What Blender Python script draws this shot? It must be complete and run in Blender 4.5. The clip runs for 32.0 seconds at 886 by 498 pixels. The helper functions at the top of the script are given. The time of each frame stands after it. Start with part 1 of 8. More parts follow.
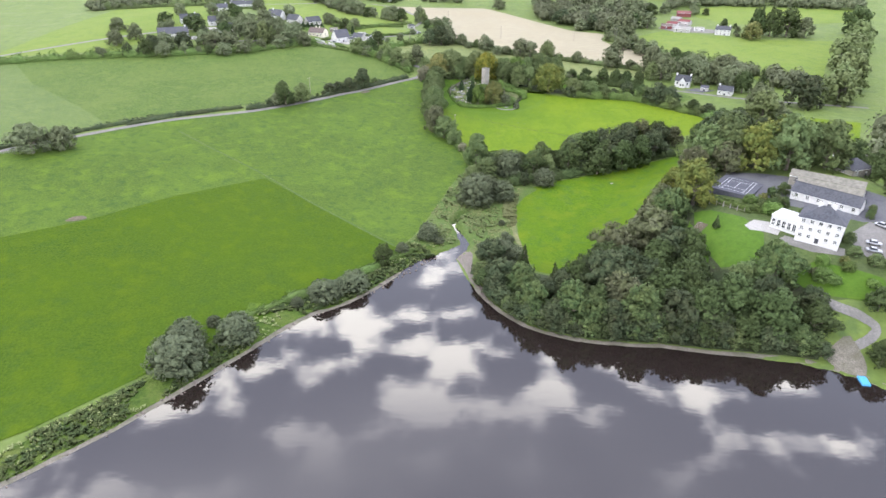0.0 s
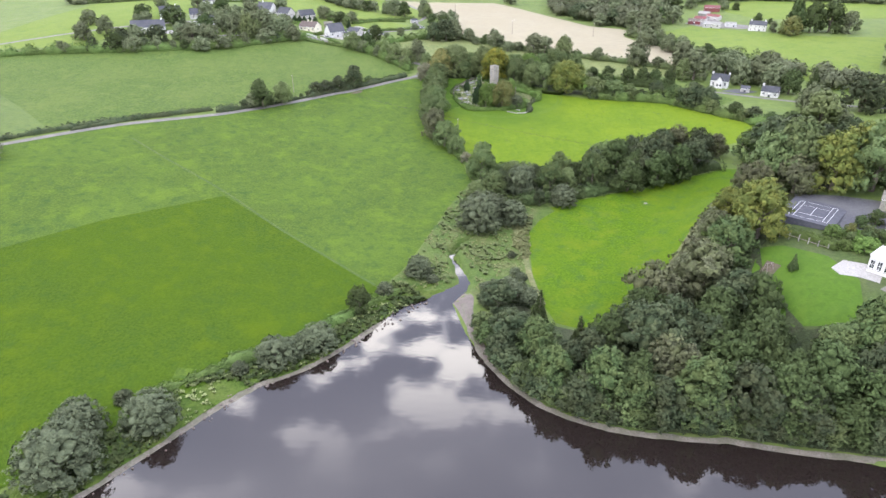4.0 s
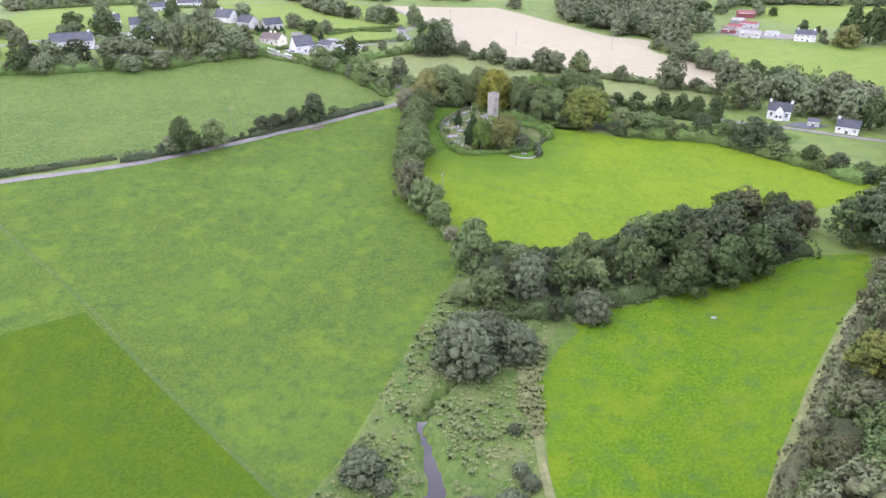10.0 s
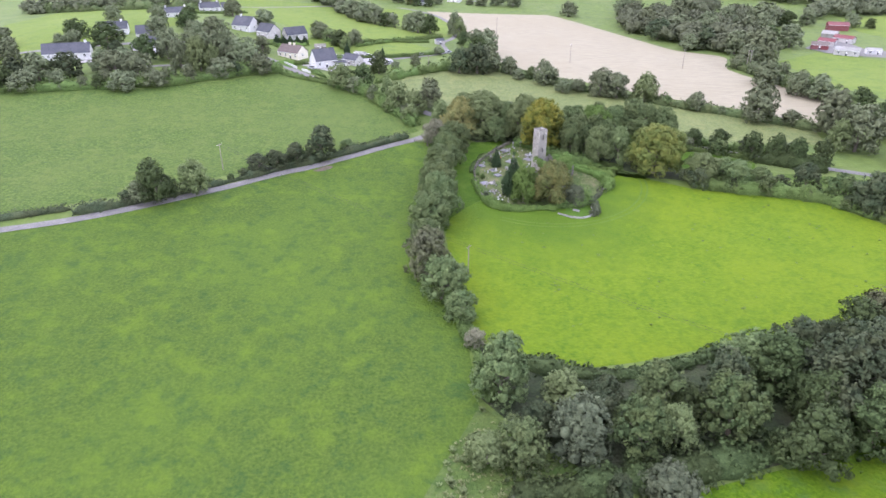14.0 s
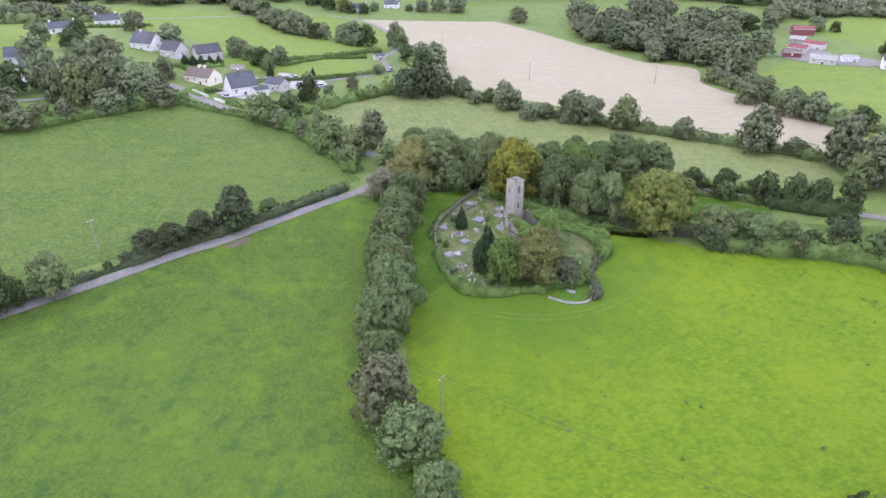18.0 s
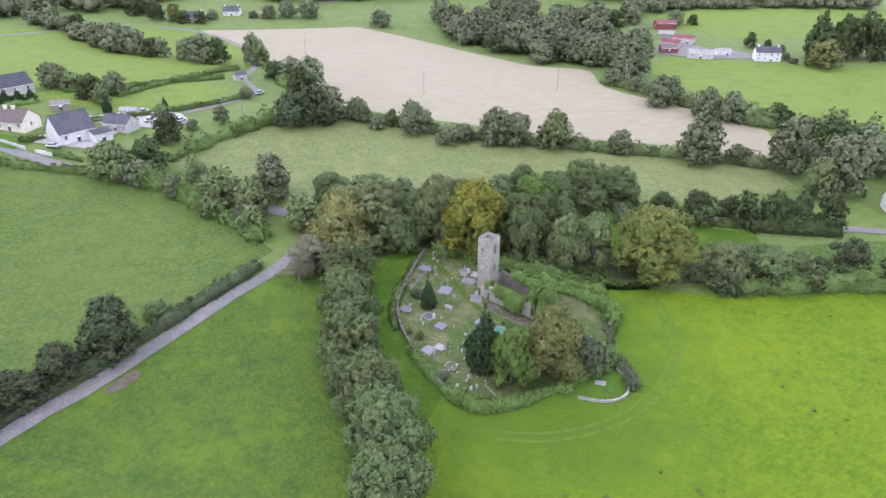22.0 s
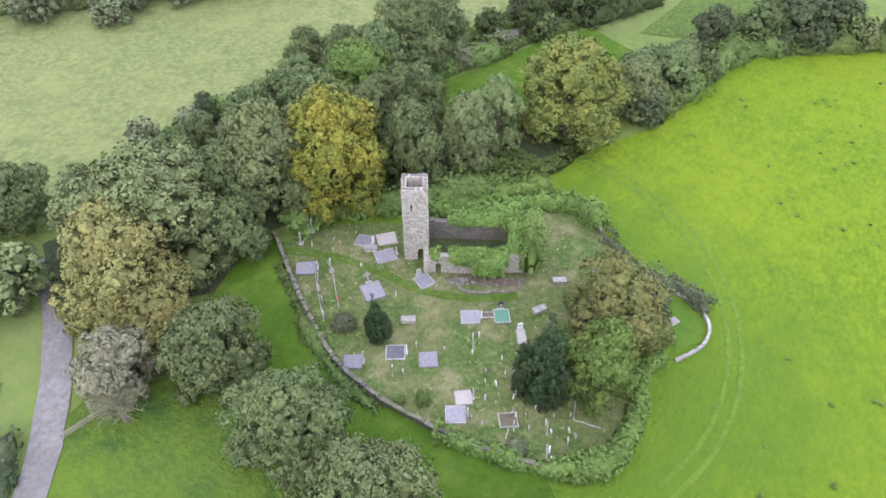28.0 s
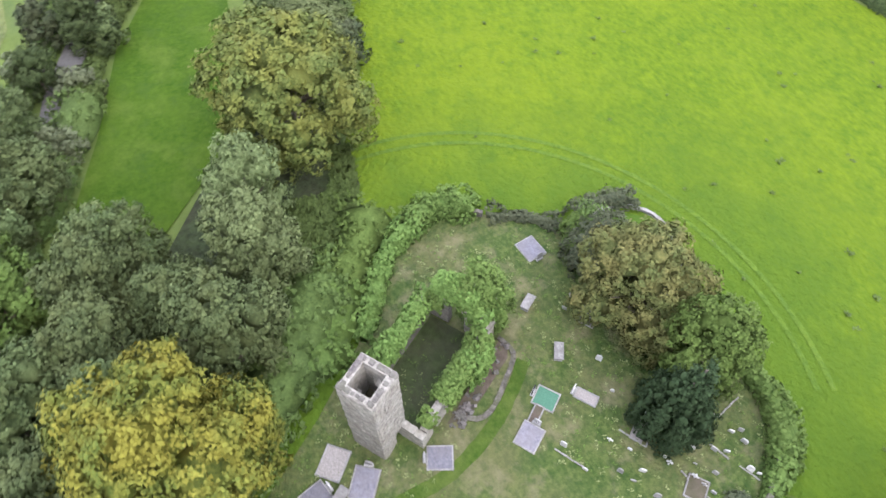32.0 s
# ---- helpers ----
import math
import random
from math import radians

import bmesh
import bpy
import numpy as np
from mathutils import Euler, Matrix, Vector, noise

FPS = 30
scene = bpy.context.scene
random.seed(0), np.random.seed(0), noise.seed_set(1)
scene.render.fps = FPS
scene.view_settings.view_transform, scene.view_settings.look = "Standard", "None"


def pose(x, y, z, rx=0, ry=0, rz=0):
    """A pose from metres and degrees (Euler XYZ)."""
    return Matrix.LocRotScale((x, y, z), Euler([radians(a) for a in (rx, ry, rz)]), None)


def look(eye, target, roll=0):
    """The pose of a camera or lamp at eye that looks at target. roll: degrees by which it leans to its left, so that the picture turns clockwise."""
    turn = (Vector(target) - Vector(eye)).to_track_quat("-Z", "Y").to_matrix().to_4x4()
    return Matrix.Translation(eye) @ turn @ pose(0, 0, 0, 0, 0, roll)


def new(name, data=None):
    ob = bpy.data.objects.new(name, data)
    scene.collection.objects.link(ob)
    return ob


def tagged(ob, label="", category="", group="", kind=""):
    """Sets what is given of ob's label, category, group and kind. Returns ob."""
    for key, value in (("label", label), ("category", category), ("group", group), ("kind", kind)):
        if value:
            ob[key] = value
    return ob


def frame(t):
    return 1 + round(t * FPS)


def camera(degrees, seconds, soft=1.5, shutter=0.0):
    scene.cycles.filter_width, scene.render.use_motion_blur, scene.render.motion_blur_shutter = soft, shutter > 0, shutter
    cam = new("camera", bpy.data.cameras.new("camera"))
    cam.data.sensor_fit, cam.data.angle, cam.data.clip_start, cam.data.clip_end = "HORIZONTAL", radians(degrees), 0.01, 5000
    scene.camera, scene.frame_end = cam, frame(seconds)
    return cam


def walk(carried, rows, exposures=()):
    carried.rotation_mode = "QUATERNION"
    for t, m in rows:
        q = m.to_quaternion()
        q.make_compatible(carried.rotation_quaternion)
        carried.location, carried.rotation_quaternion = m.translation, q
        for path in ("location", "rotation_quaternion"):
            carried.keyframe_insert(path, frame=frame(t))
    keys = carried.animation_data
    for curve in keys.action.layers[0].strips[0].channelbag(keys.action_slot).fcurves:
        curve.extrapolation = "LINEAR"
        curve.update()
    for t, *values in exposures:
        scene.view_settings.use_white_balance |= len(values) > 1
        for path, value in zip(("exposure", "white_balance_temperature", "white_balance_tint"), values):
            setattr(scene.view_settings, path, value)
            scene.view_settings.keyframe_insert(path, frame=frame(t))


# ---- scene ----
cam = camera(68.9, 32.0, shutter=0.25)
METRES, EYE, TILT, LEAN, TURN = 430.0, 106.0, -27.0, -0.25, 0.0
ROWS = [
    (0.0, 0.0, 0.0, 0.0, 0.0, 0.0, 0.0),
    (0.5, 0.0016, 0.0133, 0.0033, 0.48, 0.01, -0.23),
    (1.0, 0.0033, 0.0284, 0.0071, 0.74, 0.02, -0.35),
    (1.5, 0.0047, 0.0417, 0.0105, 0.81, 0.03, -0.37),
    (2.0, 0.0061, 0.0569, 0.0143, 0.85, 0.05, -0.35),
    (2.5, 0.0074, 0.0703, 0.0173, 0.89, 0.06, -0.34),
    (4.5, 0.0123, 0.1284, 0.0305, 0.95, 0.13, -0.36),
    (5.0, 0.0137, 0.144, 0.0358, 0.99, 0.09, -0.34),
    (5.5, 0.015, 0.1575, 0.0418, 1.01, 0.08, -0.34),
    (6.0, 0.0162, 0.1728, 0.0494, 1.03, 0.07, -0.35),
    (6.5, 0.0174, 0.1861, 0.0561, 1.06, 0.07, -0.35),
    (7.0, 0.0188, 0.2014, 0.0634, 1.1, 0.08, -0.35),
    (7.5, 0.02, 0.2147, 0.0698, 1.13, 0.08, -0.34),
    (8.0, 0.0213, 0.2298, 0.0768, 1.16, 0.09, -0.34),
    (8.5, 0.0222, 0.2429, 0.0832, 1.16, 0.07, -0.35),
    (9.0, 0.0237, 0.2581, 0.0902, 1.2, 0.07, -0.34),
    (9.5, 0.0246, 0.2713, 0.0965, 1.21, 0.06, -0.36),
    (10.0, 0.0261, 0.2869, 0.1037, 1.24, 0.07, -0.39),
    (10.5, 0.0273, 0.3001, 0.1101, 1.28, 0.06, -0.39),
    (11.0, 0.0286, 0.3153, 0.1174, 1.31, 0.06, -0.41),
    (11.5, 0.0297, 0.3289, 0.1239, 1.34, 0.06, -0.41),
    (12.0, 0.0306, 0.3444, 0.1314, 1.36, 0.06, -0.44),
    (12.5, 0.0315, 0.3579, 0.138, 1.53, 0.05, -0.54),
    (13.0, 0.0325, 0.3734, 0.1456, 2.69, 0.03, -1.13),
    (13.5, 0.0332, 0.3868, 0.1524, 3.84, -0.01, -1.73),
    (14.0, 0.0334, 0.402, 0.1599, 5.13, -0.07, -2.41),
    (14.5, 0.0333, 0.4154, 0.1667, 6.28, -0.16, -2.97),
    (16.5, 0.0292, 0.4729, 0.1946, 7.4, -0.25, -3.51),
    (17.0, 0.0261, 0.4864, 0.2013, 6.54, -0.2, -3.05),
    (17.5, 0.0219, 0.4995, 0.2082, 3.26, -0.11, -1.39),
    (18.0, 0.0166, 0.5124, 0.2148, 0.25, -0.07, 0.14),
    (18.5, 0.0111, 0.5255, 0.221, 0.09, -0.08, 0.19),
    (19.0, 0.0052, 0.5381, 0.2266, -0.58, -0.09, 0.53),
    (19.5, -0.0013, 0.5505, 0.2322, -1.72, -0.12, 1.1),
    (20.0, -0.0085, 0.5626, 0.2382, -2.97, -0.2, 1.7),
    (20.5, -0.0157, 0.575, 0.244, -5.43, -0.32, 2.99),
    (21.0, -0.0228, 0.5875, 0.2497, -8.04, -0.47, 4.31),
    (21.5, -0.0295, 0.6003, 0.2555, -10.65, -0.72, 5.58),
    (22.0, -0.036, 0.6137, 0.2607, -13.33, -1.01, 6.87),
    (22.5, -0.0418, 0.6271, 0.2648, -15.68, -2.21, 8.0),
    (23.0, -0.047, 0.6408, 0.269, -17.9, -7.95, 8.96),
    (23.5, -0.0512, 0.6544, 0.2748, -20.07, -12.08, 10.03),
    (24.0, -0.0556, 0.6686, 0.2802, -22.47, -12.53, 11.11),
    (24.5, -0.0591, 0.683, 0.2859, -26.43, -14.58, 12.88),
    (26.5, -0.0636, 0.741, 0.3088, -37.24, -23.57, 17.3),
    (27.0, -0.063, 0.7559, 0.3145, -42.76, -25.47, 19.25),
    (27.5, -0.0609, 0.7708, 0.3206, -49.96, -28.13, 21.4),
    (28.0, -0.0575, 0.7856, 0.3258, -52.36, -29.06, 22.03),
    (28.5, -0.0536, 0.7994, 0.3309, -54.08, -29.76, 22.43),
    (29.0, -0.0482, 0.8145, 0.3361, -59.86, -34.49, 23.92),
    (29.5, -0.0416, 0.8271, 0.3411, -70.62, -42.49, 25.76),
    (30.0, -0.0324, 0.841, 0.3455, -80.6, -49.28, 26.58),
    (30.5, -0.0222, 0.8513, 0.3488, -88.5, -54.08, 26.88),
    (31.0, -0.0094, 0.8622, 0.352, -97.66, -59.12, 26.69),
    (31.5, 0.0018, 0.8711, 0.3533, -104.4, -62.31, 26.18),
    (32.0, 0.0159, 0.8795, 0.3545, -115.82, -67.51, 24.78),
]
walk(cam, [(t, pose(0, 0, EYE, TILT, LEAN, TURN) @ pose(METRES * x, METRES * y, METRES * z, 90 + pitch, roll, yaw)) for t, x, y, z, yaw, pitch, roll in ROWS],
     ((0.0, -0.62, 6500, 10), (5.0, -0.56, 6400, 13), (9.0, -0.52, 6200, 19), (14.0, -0.64, 6050, 21), (18.0, -0.78, 6000, 20), (21.0, -0.82, 6000, 19), (23.0, -0.86, 6050, 18), (24.0, -0.6, 6100, 16), (26.0, -0.57, 6150, 16), (28.0, -0.52, 6250, 17), (32.0, -0.52, 6450, 14)))

# ---- sky and sun ----
world = bpy.data.worlds.new("sky")
scene.world = world
world.use_nodes = True
wt = world.node_tree
wt.nodes.clear()
SUN_EL, SUN_AZ = 48.0, 250.0
SKY_X, SKY_Y = 12.1, 9.4


def wnode(kind, **inputs):
    n = wt.nodes.new(kind)
    for k, v in inputs.items():
        n.inputs[k].default_value = v
    return n


sky = wt.nodes.new("ShaderNodeTexSky")
sky.sky_type, sky.sun_disc = "NISHITA", False
sky.sun_elevation, sky.sun_rotation = radians(SUN_EL), radians(SUN_AZ)
sky_bg = wnode("ShaderNodeBackground", Strength=0.15)
wt.links.new(sky.outputs[0], sky_bg.inputs[0])
# broken cloud cover, laid on a flat layer overhead
coord = wt.nodes.new("ShaderNodeTexCoord")
sep = wt.nodes.new("ShaderNodeSeparateXYZ")
wt.links.new(coord.outputs["Generated"], sep.inputs[0])
zmax = wt.nodes.new("ShaderNodeMath")
zmax.operation = "MAXIMUM"
zmax.inputs[1].default_value = 0.07
wt.links.new(sep.outputs[2], zmax.inputs[0])
div = wt.nodes.new("ShaderNodeVectorMath")
div.operation = "DIVIDE"
comb = wt.nodes.new("ShaderNodeCombineXYZ")
for i in range(3):
    wt.links.new(zmax.outputs[0], comb.inputs[i])
wt.links.new(coord.outputs["Generated"], div.inputs[0])
wt.links.new(comb.outputs[0], div.inputs[1])
puffs = wt.nodes.new("ShaderNodeTexNoise")
puffs.inputs["Scale"].default_value, puffs.inputs["Detail"].default_value = 6.0, 5.0
puffs.inputs["Roughness"].default_value, puffs.inputs["Distortion"].default_value = 0.52, 0.15
banks = wt.nodes.new("ShaderNodeTexNoise")
banks.inputs["Scale"].default_value, banks.inputs["Detail"].default_value = 1.5, 3.0
drift = wt.nodes.new("ShaderNodeVectorMath")
drift.inputs[1].default_value = (SKY_X, SKY_Y, 0.0)
wt.links.new(div.outputs[0], drift.inputs[0])
wt.links.new(drift.outputs[0], puffs.inputs["Vector"])
wt.links.new(drift.outputs[0], banks.inputs["Vector"])


def wmath(op, a, b):
    n = wt.nodes.new("ShaderNodeMath")
    n.operation = op
    for k, v in enumerate((a, b)):
        if isinstance(v, (int, float)):
            n.inputs[k].default_value = v
        else:
            wt.links.new(v, n.inputs[k])
    return n.outputs[0]


def wrange(v, a, b, c=0.0, d=1.0, kind="SMOOTHSTEP"):
    n = wt.nodes.new("ShaderNodeMapRange")
    n.interpolation_type = kind
    for k, x in (("From Min", a), ("From Max", b), ("To Min", c), ("To Max", d)):
        n.inputs[k].default_value = x
    wt.links.new(v, n.inputs["Value"])
    return n.outputs[0]


# broken cumulus low in the sky, closing to a thin grey sheet overhead
far = wt.nodes.new("ShaderNodeVectorMath")
far.operation = "LENGTH"
wt.links.new(div.outputs[0], far.inputs[0])
broken_sky = wrange(far.outputs["Value"], 1.36, 1.70)
cumulus = wrange(wmath("ADD", puffs.outputs[0], wmath("MULTIPLY", banks.outputs[0], 0.55)), 0.755, 0.91)
sheet = wrange(banks.outputs[0], 0.30, 0.70, 0.08, 0.36)
amount = wmath("ADD", wmath("MULTIPLY", cumulus, broken_sky), wmath("MULTIPLY", sheet, wmath("SUBTRACT", 1.0, broken_sky)))
cover = wt.nodes.new("ShaderNodeValToRGB")
cover.color_ramp.elements[0].position, cover.color_ramp.elements[0].color = 0.0, (0.50, 0.55, 0.72, 1)
cover.color_ramp.elements[1].position, cover.color_ramp.elements[1].color = 1.0, (1.0, 0.97, 0.94, 1)
warm = cover.color_ramp.elements.new(0.42)
warm.color = (0.71, 0.72, 0.81, 1)
wt.links.new(amount, cover.inputs[0])
gain_out = wrange(amount, 0.0, 1.0, 5.6, 16.5, "LINEAR")
cloud_bg = wt.nodes.new("ShaderNodeBackground")
wt.links.new(cover.outputs[0], cloud_bg.inputs[0])
wt.links.new(gain_out, cloud_bg.inputs[1])
mixs = wt.nodes.new("ShaderNodeMixShader")
mixs.inputs[0].default_value = 0.85
wt.links.new(sky_bg.outputs[0], mixs.inputs[1])
wt.links.new(cloud_bg.outputs[0], mixs.inputs[2])
wout = wt.nodes.new("ShaderNodeOutputWorld")
wt.links.new(mixs.outputs[0], wout.inputs[0])

sun_data = bpy.data.lights.new("sun", "SUN")
sun_data.energy, sun_data.angle, sun_data.color = 1.7, radians(14), (1.0, 0.92, 0.78)
sun = new("sun", sun_data)
_az, _el = radians(SUN_AZ), radians(SUN_EL)
sun.matrix_world = look((0, 0, 300), Vector((0, 0, 300)) - Vector((math.sin(_az) * math.cos(_el), math.cos(_az) * math.cos(_el), math.sin(_el))))

# ---- materials ----
MATS = {}


def material(name, dark, light, scale=3.0, rough=0.9, bump=0.3, bump_scale=None, big=None, big_scale=0.03, jitter=0.0, spec=0.3, metal=0.0, island=False, detail=5.0, big_amt=0.5, streak=None, mottle=None, spot=None, crisp=0.18):
    """A surface whose colour wanders between two tones at a fine and a broad scale, with fine relief."""
    m = bpy.data.materials.new(name)
    m.use_nodes = True
    nt = m.node_tree
    bsdf = nt.nodes["Principled BSDF"]
    bsdf.inputs["Roughness"].default_value = rough
    bsdf.inputs["Metallic"].default_value = metal
    bsdf.inputs["Specular IOR Level"].default_value = spec
    geo = nt.nodes.new("ShaderNodeNewGeometry")
    pos = geo.outputs["Position"]
    if streak:
        mp = nt.nodes.new("ShaderNodeMapping")
        mp.inputs["Rotation"].default_value = (0, 0, radians(streak[0]))
        mp.inputs["Scale"].default_value = (streak[1], 1, 1)
        nt.links.new(pos, mp.inputs[0])
        pos = mp.outputs[0]
    fine = nt.nodes.new("ShaderNodeTexNoise")
    fine.inputs["Scale"].default_value, fine.inputs["Detail"].default_value = scale, detail
    fine.inputs["Roughness"].default_value = 0.62
    nt.links.new(pos, fine.inputs["Vector"])
    ramp = nt.nodes.new("ShaderNodeValToRGB")
    ramp.color_ramp.elements[0].position, ramp.color_ramp.elements[1].position = 0.5 - crisp, 0.5 + crisp
    ramp.color_ramp.elements[0].color, ramp.color_ramp.elements[1].color = (*dark, 1), (*light, 1)
    nt.links.new(fine.outputs[0], ramp.inputs[0])
    col = ramp.outputs[0]
    if big:
        broad = nt.nodes.new("ShaderNodeTexNoise")
        broad.inputs["Scale"].default_value, broad.inputs["Detail"].default_value = big_scale, 4.0
        nt.links.new(geo.outputs["Position"], broad.inputs["Vector"])
        r2 = nt.nodes.new("ShaderNodeMapRange")
        r2.inputs["From Min"].default_value, r2.inputs["From Max"].default_value = 0.4, 0.62
        r2.inputs["To Max"].default_value = big_amt
        nt.links.new(broad.outputs[0], r2.inputs["Value"])
        mx = nt.nodes.new("ShaderNodeMix")
        mx.data_type = "RGBA"
        nt.links.new(r2.outputs[0], mx.inputs["Factor"])
        nt.links.new(col, mx.inputs["A"])
        mx.inputs["B"].default_value = (*big, 1)
        col = mx.outputs["Result"]
    if mottle:
        for sc, tone, amt, seed in ((mottle[0], mottle[1], mottle[3], 0.0), (mottle[0] * 0.45, mottle[2], mottle[3], 40.0)):
            off = nt.nodes.new("ShaderNodeVectorMath")
            off.inputs[1].default_value = (seed, seed * 0.7, 0)
            nt.links.new(geo.outputs["Position"], off.inputs[0])
            tn = nt.nodes.new("ShaderNodeTexNoise")
            tn.inputs["Scale"].default_value, tn.inputs["Detail"].default_value, tn.inputs["Roughness"].default_value = sc, 6.0, 0.68
            nt.links.new(off.outputs[0], tn.inputs["Vector"])
            tr = nt.nodes.new("ShaderNodeMapRange")
            tr.inputs["From Min"].default_value, tr.inputs["From Max"].default_value, tr.inputs["To Max"].default_value = 0.5, 0.66, amt
            nt.links.new(tn.outputs[0], tr.inputs["Value"])
            tm = nt.nodes.new("ShaderNodeMix")
            tm.data_type = "RGBA"
            nt.links.new(tr.outputs[0], tm.inputs["Factor"])
            nt.links.new(col, tm.inputs["A"])
            tm.inputs["B"].default_value = (*tone, 1)
            col = tm.outputs["Result"]
    if spot:
        # another tone round a place: centre, radii along x and y, where it starts to fade, tone
        (sx, sy), (rx_, ry_), tone = spot
        sp = nt.nodes.new("ShaderNodeMapping")
        sp.vector_type = "POINT"
        sp.inputs["Location"].default_value = (-sx / rx_, -sy / ry_, 0)
        sp.inputs["Scale"].default_value = (1 / rx_, 1 / ry_, 0)
        nt.links.new(geo.outputs["Position"], sp.inputs[0])
        ln = nt.nodes.new("ShaderNodeVectorMath")
        ln.operation = "LENGTH"
        nt.links.new(sp.outputs[0], ln.inputs[0])
        wob = nt.nodes.new("ShaderNodeTexNoise")
        wob.inputs["Scale"].default_value, wob.inputs["Detail"].default_value = 0.18, 5.0
        nt.links.new(geo.outputs["Position"], wob.inputs["Vector"])
        ad = nt.nodes.new("ShaderNodeMath")
        ad.operation = "ADD"
        nt.links.new(ln.outputs["Value"], ad.inputs[0])
        nt.links.new(wob.outputs[0], ad.inputs[1])
        fade = nt.nodes.new("ShaderNodeMapRange")
        fade.inputs["From Min"].default_value, fade.inputs["From Max"].default_value = 1.2, 1.9
        fade.inputs["To Min"].default_value, fade.inputs["To Max"].default_value = 0.75, 0.0
        nt.links.new(ad.outputs[0], fade.inputs["Value"])
        sm = nt.nodes.new("ShaderNodeMix")
        sm.data_type = "RGBA"
        nt.links.new(fade.outputs[0], sm.inputs["Factor"])
        nt.links.new(col, sm.inputs["A"])
        sm.inputs["B"].default_value = (*tone, 1)
        col = sm.outputs["Result"]
    if jitter:
        hs = nt.nodes.new("ShaderNodeHueSaturation")
        info = nt.nodes.new("ShaderNodeObjectInfo")
        src = geo.outputs["Random Per Island"] if island == "only" else info.outputs["Random"]
        v = nt.nodes.new("ShaderNodeMapRange")
        v.inputs["To Min"].default_value, v.inputs["To Max"].default_value = 1 - jitter, 1 + jitter
        nt.links.new(src, v.inputs["Value"])
        nt.links.new(v.outputs[0], hs.inputs["Value"])
        h = nt.nodes.new("ShaderNodeMapRange")
        h.inputs["To Min"].default_value, h.inputs["To Max"].default_value = 0.5 - jitter * 0.06, 0.5 + jitter * 0.05
        nt.links.new(src, h.inputs["Value"])
        nt.links.new(h.outputs[0], hs.inputs["Hue"])
        nt.links.new(col, hs.inputs["Color"])
        col = hs.outputs[0]
        if island is True:
            hs2 = nt.nodes.new("ShaderNodeHueSaturation")
            v2 = nt.nodes.new("ShaderNodeMapRange")
            v2.inputs["To Min"].default_value, v2.inputs["To Max"].default_value = 0.86, 1.14
            nt.links.new(geo.outputs["Random Per Island"], v2.inputs["Value"])
            nt.links.new(v2.outputs[0], hs2.inputs["Value"])
            nt.links.new(col, hs2.inputs["Color"])
            col = hs2.outputs[0]
    nt.links.new(col, bsdf.inputs["Base Color"])
    if bump:
        b = nt.nodes.new("ShaderNodeBump")
        b.inputs["Strength"].default_value, b.inputs["Distance"].default_value = bump, 0.6 / (bump_scale or scale)
        src = fine
        if bump_scale:
            src = nt.nodes.new("ShaderNodeTexNoise")
            src.inputs["Scale"].default_value, src.inputs["Detail"].default_value = bump_scale, 4.0
            nt.links.new(geo.outputs["Position"], src.inputs["Vector"])
        nt.links.new(src.outputs[0], b.inputs["Height"])
        nt.links.new(b.outputs[0], bsdf.inputs["Normal"])
    MATS[name] = m
    return m


# grassland, tillage, tracks
material("pasture", (0.0378, 0.0703, 0.0125), (0.0778, 0.1168, 0.0200), 1.5, big=(0.0747, 0.1220, 0.0180), big_scale=0.03, bump=0.9, bump_scale=1.5, crisp=0.14, detail=8.0, spec=0.08, mottle=(0.30, (0.0245, 0.0600, 0.0180), (0.0921, 0.1427, 0.0160), 0.62))
material("pasture_dark", (0.0299, 0.0598, 0.0054), (0.0586, 0.0966, 0.0095), 1.5, big=(0.0508, 0.0897, 0.0036), big_scale=0.03, bump=0.9, bump_scale=1.5, crisp=0.14, detail=8.0, spec=0.06, mottle=(0.33, (0.0332, 0.0697, 0.0122), (0.0708, 0.1057, 0.0048), 0.55))
material("pasture_bright", (0.0609, 0.1140, 0.0072), (0.1260, 0.1860, 0.0105), 1.5, spec=0.1, big=(0.1407, 0.1900, 0.0105), big_scale=0.03, bump=1.2, bump_scale=1.5, crisp=0.2, streak=(-35, 0.55), detail=7.0, mottle=(0.42, (0.0441, 0.1060, 0.0110), (0.1302, 0.1840, 0.0143), 0.45), spot=((24, 386), (32, 40), (0.0567, 0.1080, 0.0121)))
material("pasture_south", (0.0440, 0.0948, 0.0052), (0.0880, 0.1495, 0.0091), 1.5, big=(0.0880, 0.1367, 0.0104), big_scale=0.03, bump=0.9, bump_scale=1.5, crisp=0.14, detail=8.0, spec=0.06, mottle=(0.25, (0.0440, 0.0948, 0.0260), (0.1126, 0.1514, 0.0104), 0.6))
material("pasture_dull", (0.046, 0.080, 0.0180), (0.092, 0.136, 0.0310), 1.2, spec=0.1, big=(0.096, 0.132, 0.0330), big_scale=0.03, bump=1.2, bump_scale=1.5, crisp=0.11, detail=7.0, mottle=(0.4, (0.043, 0.076, 0.0260), (0.112, 0.142, 0.0380), 0.5))
material("pasture_pale", (0.085, 0.112, 0.0340), (0.148, 0.176, 0.0580), 1.0, big=(0.140, 0.164, 0.0540), big_scale=0.03, bump=1.2, bump_scale=1.5, crisp=0.09, detail=7.0, mottle=(0.35, (0.076, 0.102, 0.0320), (0.175, 0.186, 0.0660), 0.62))
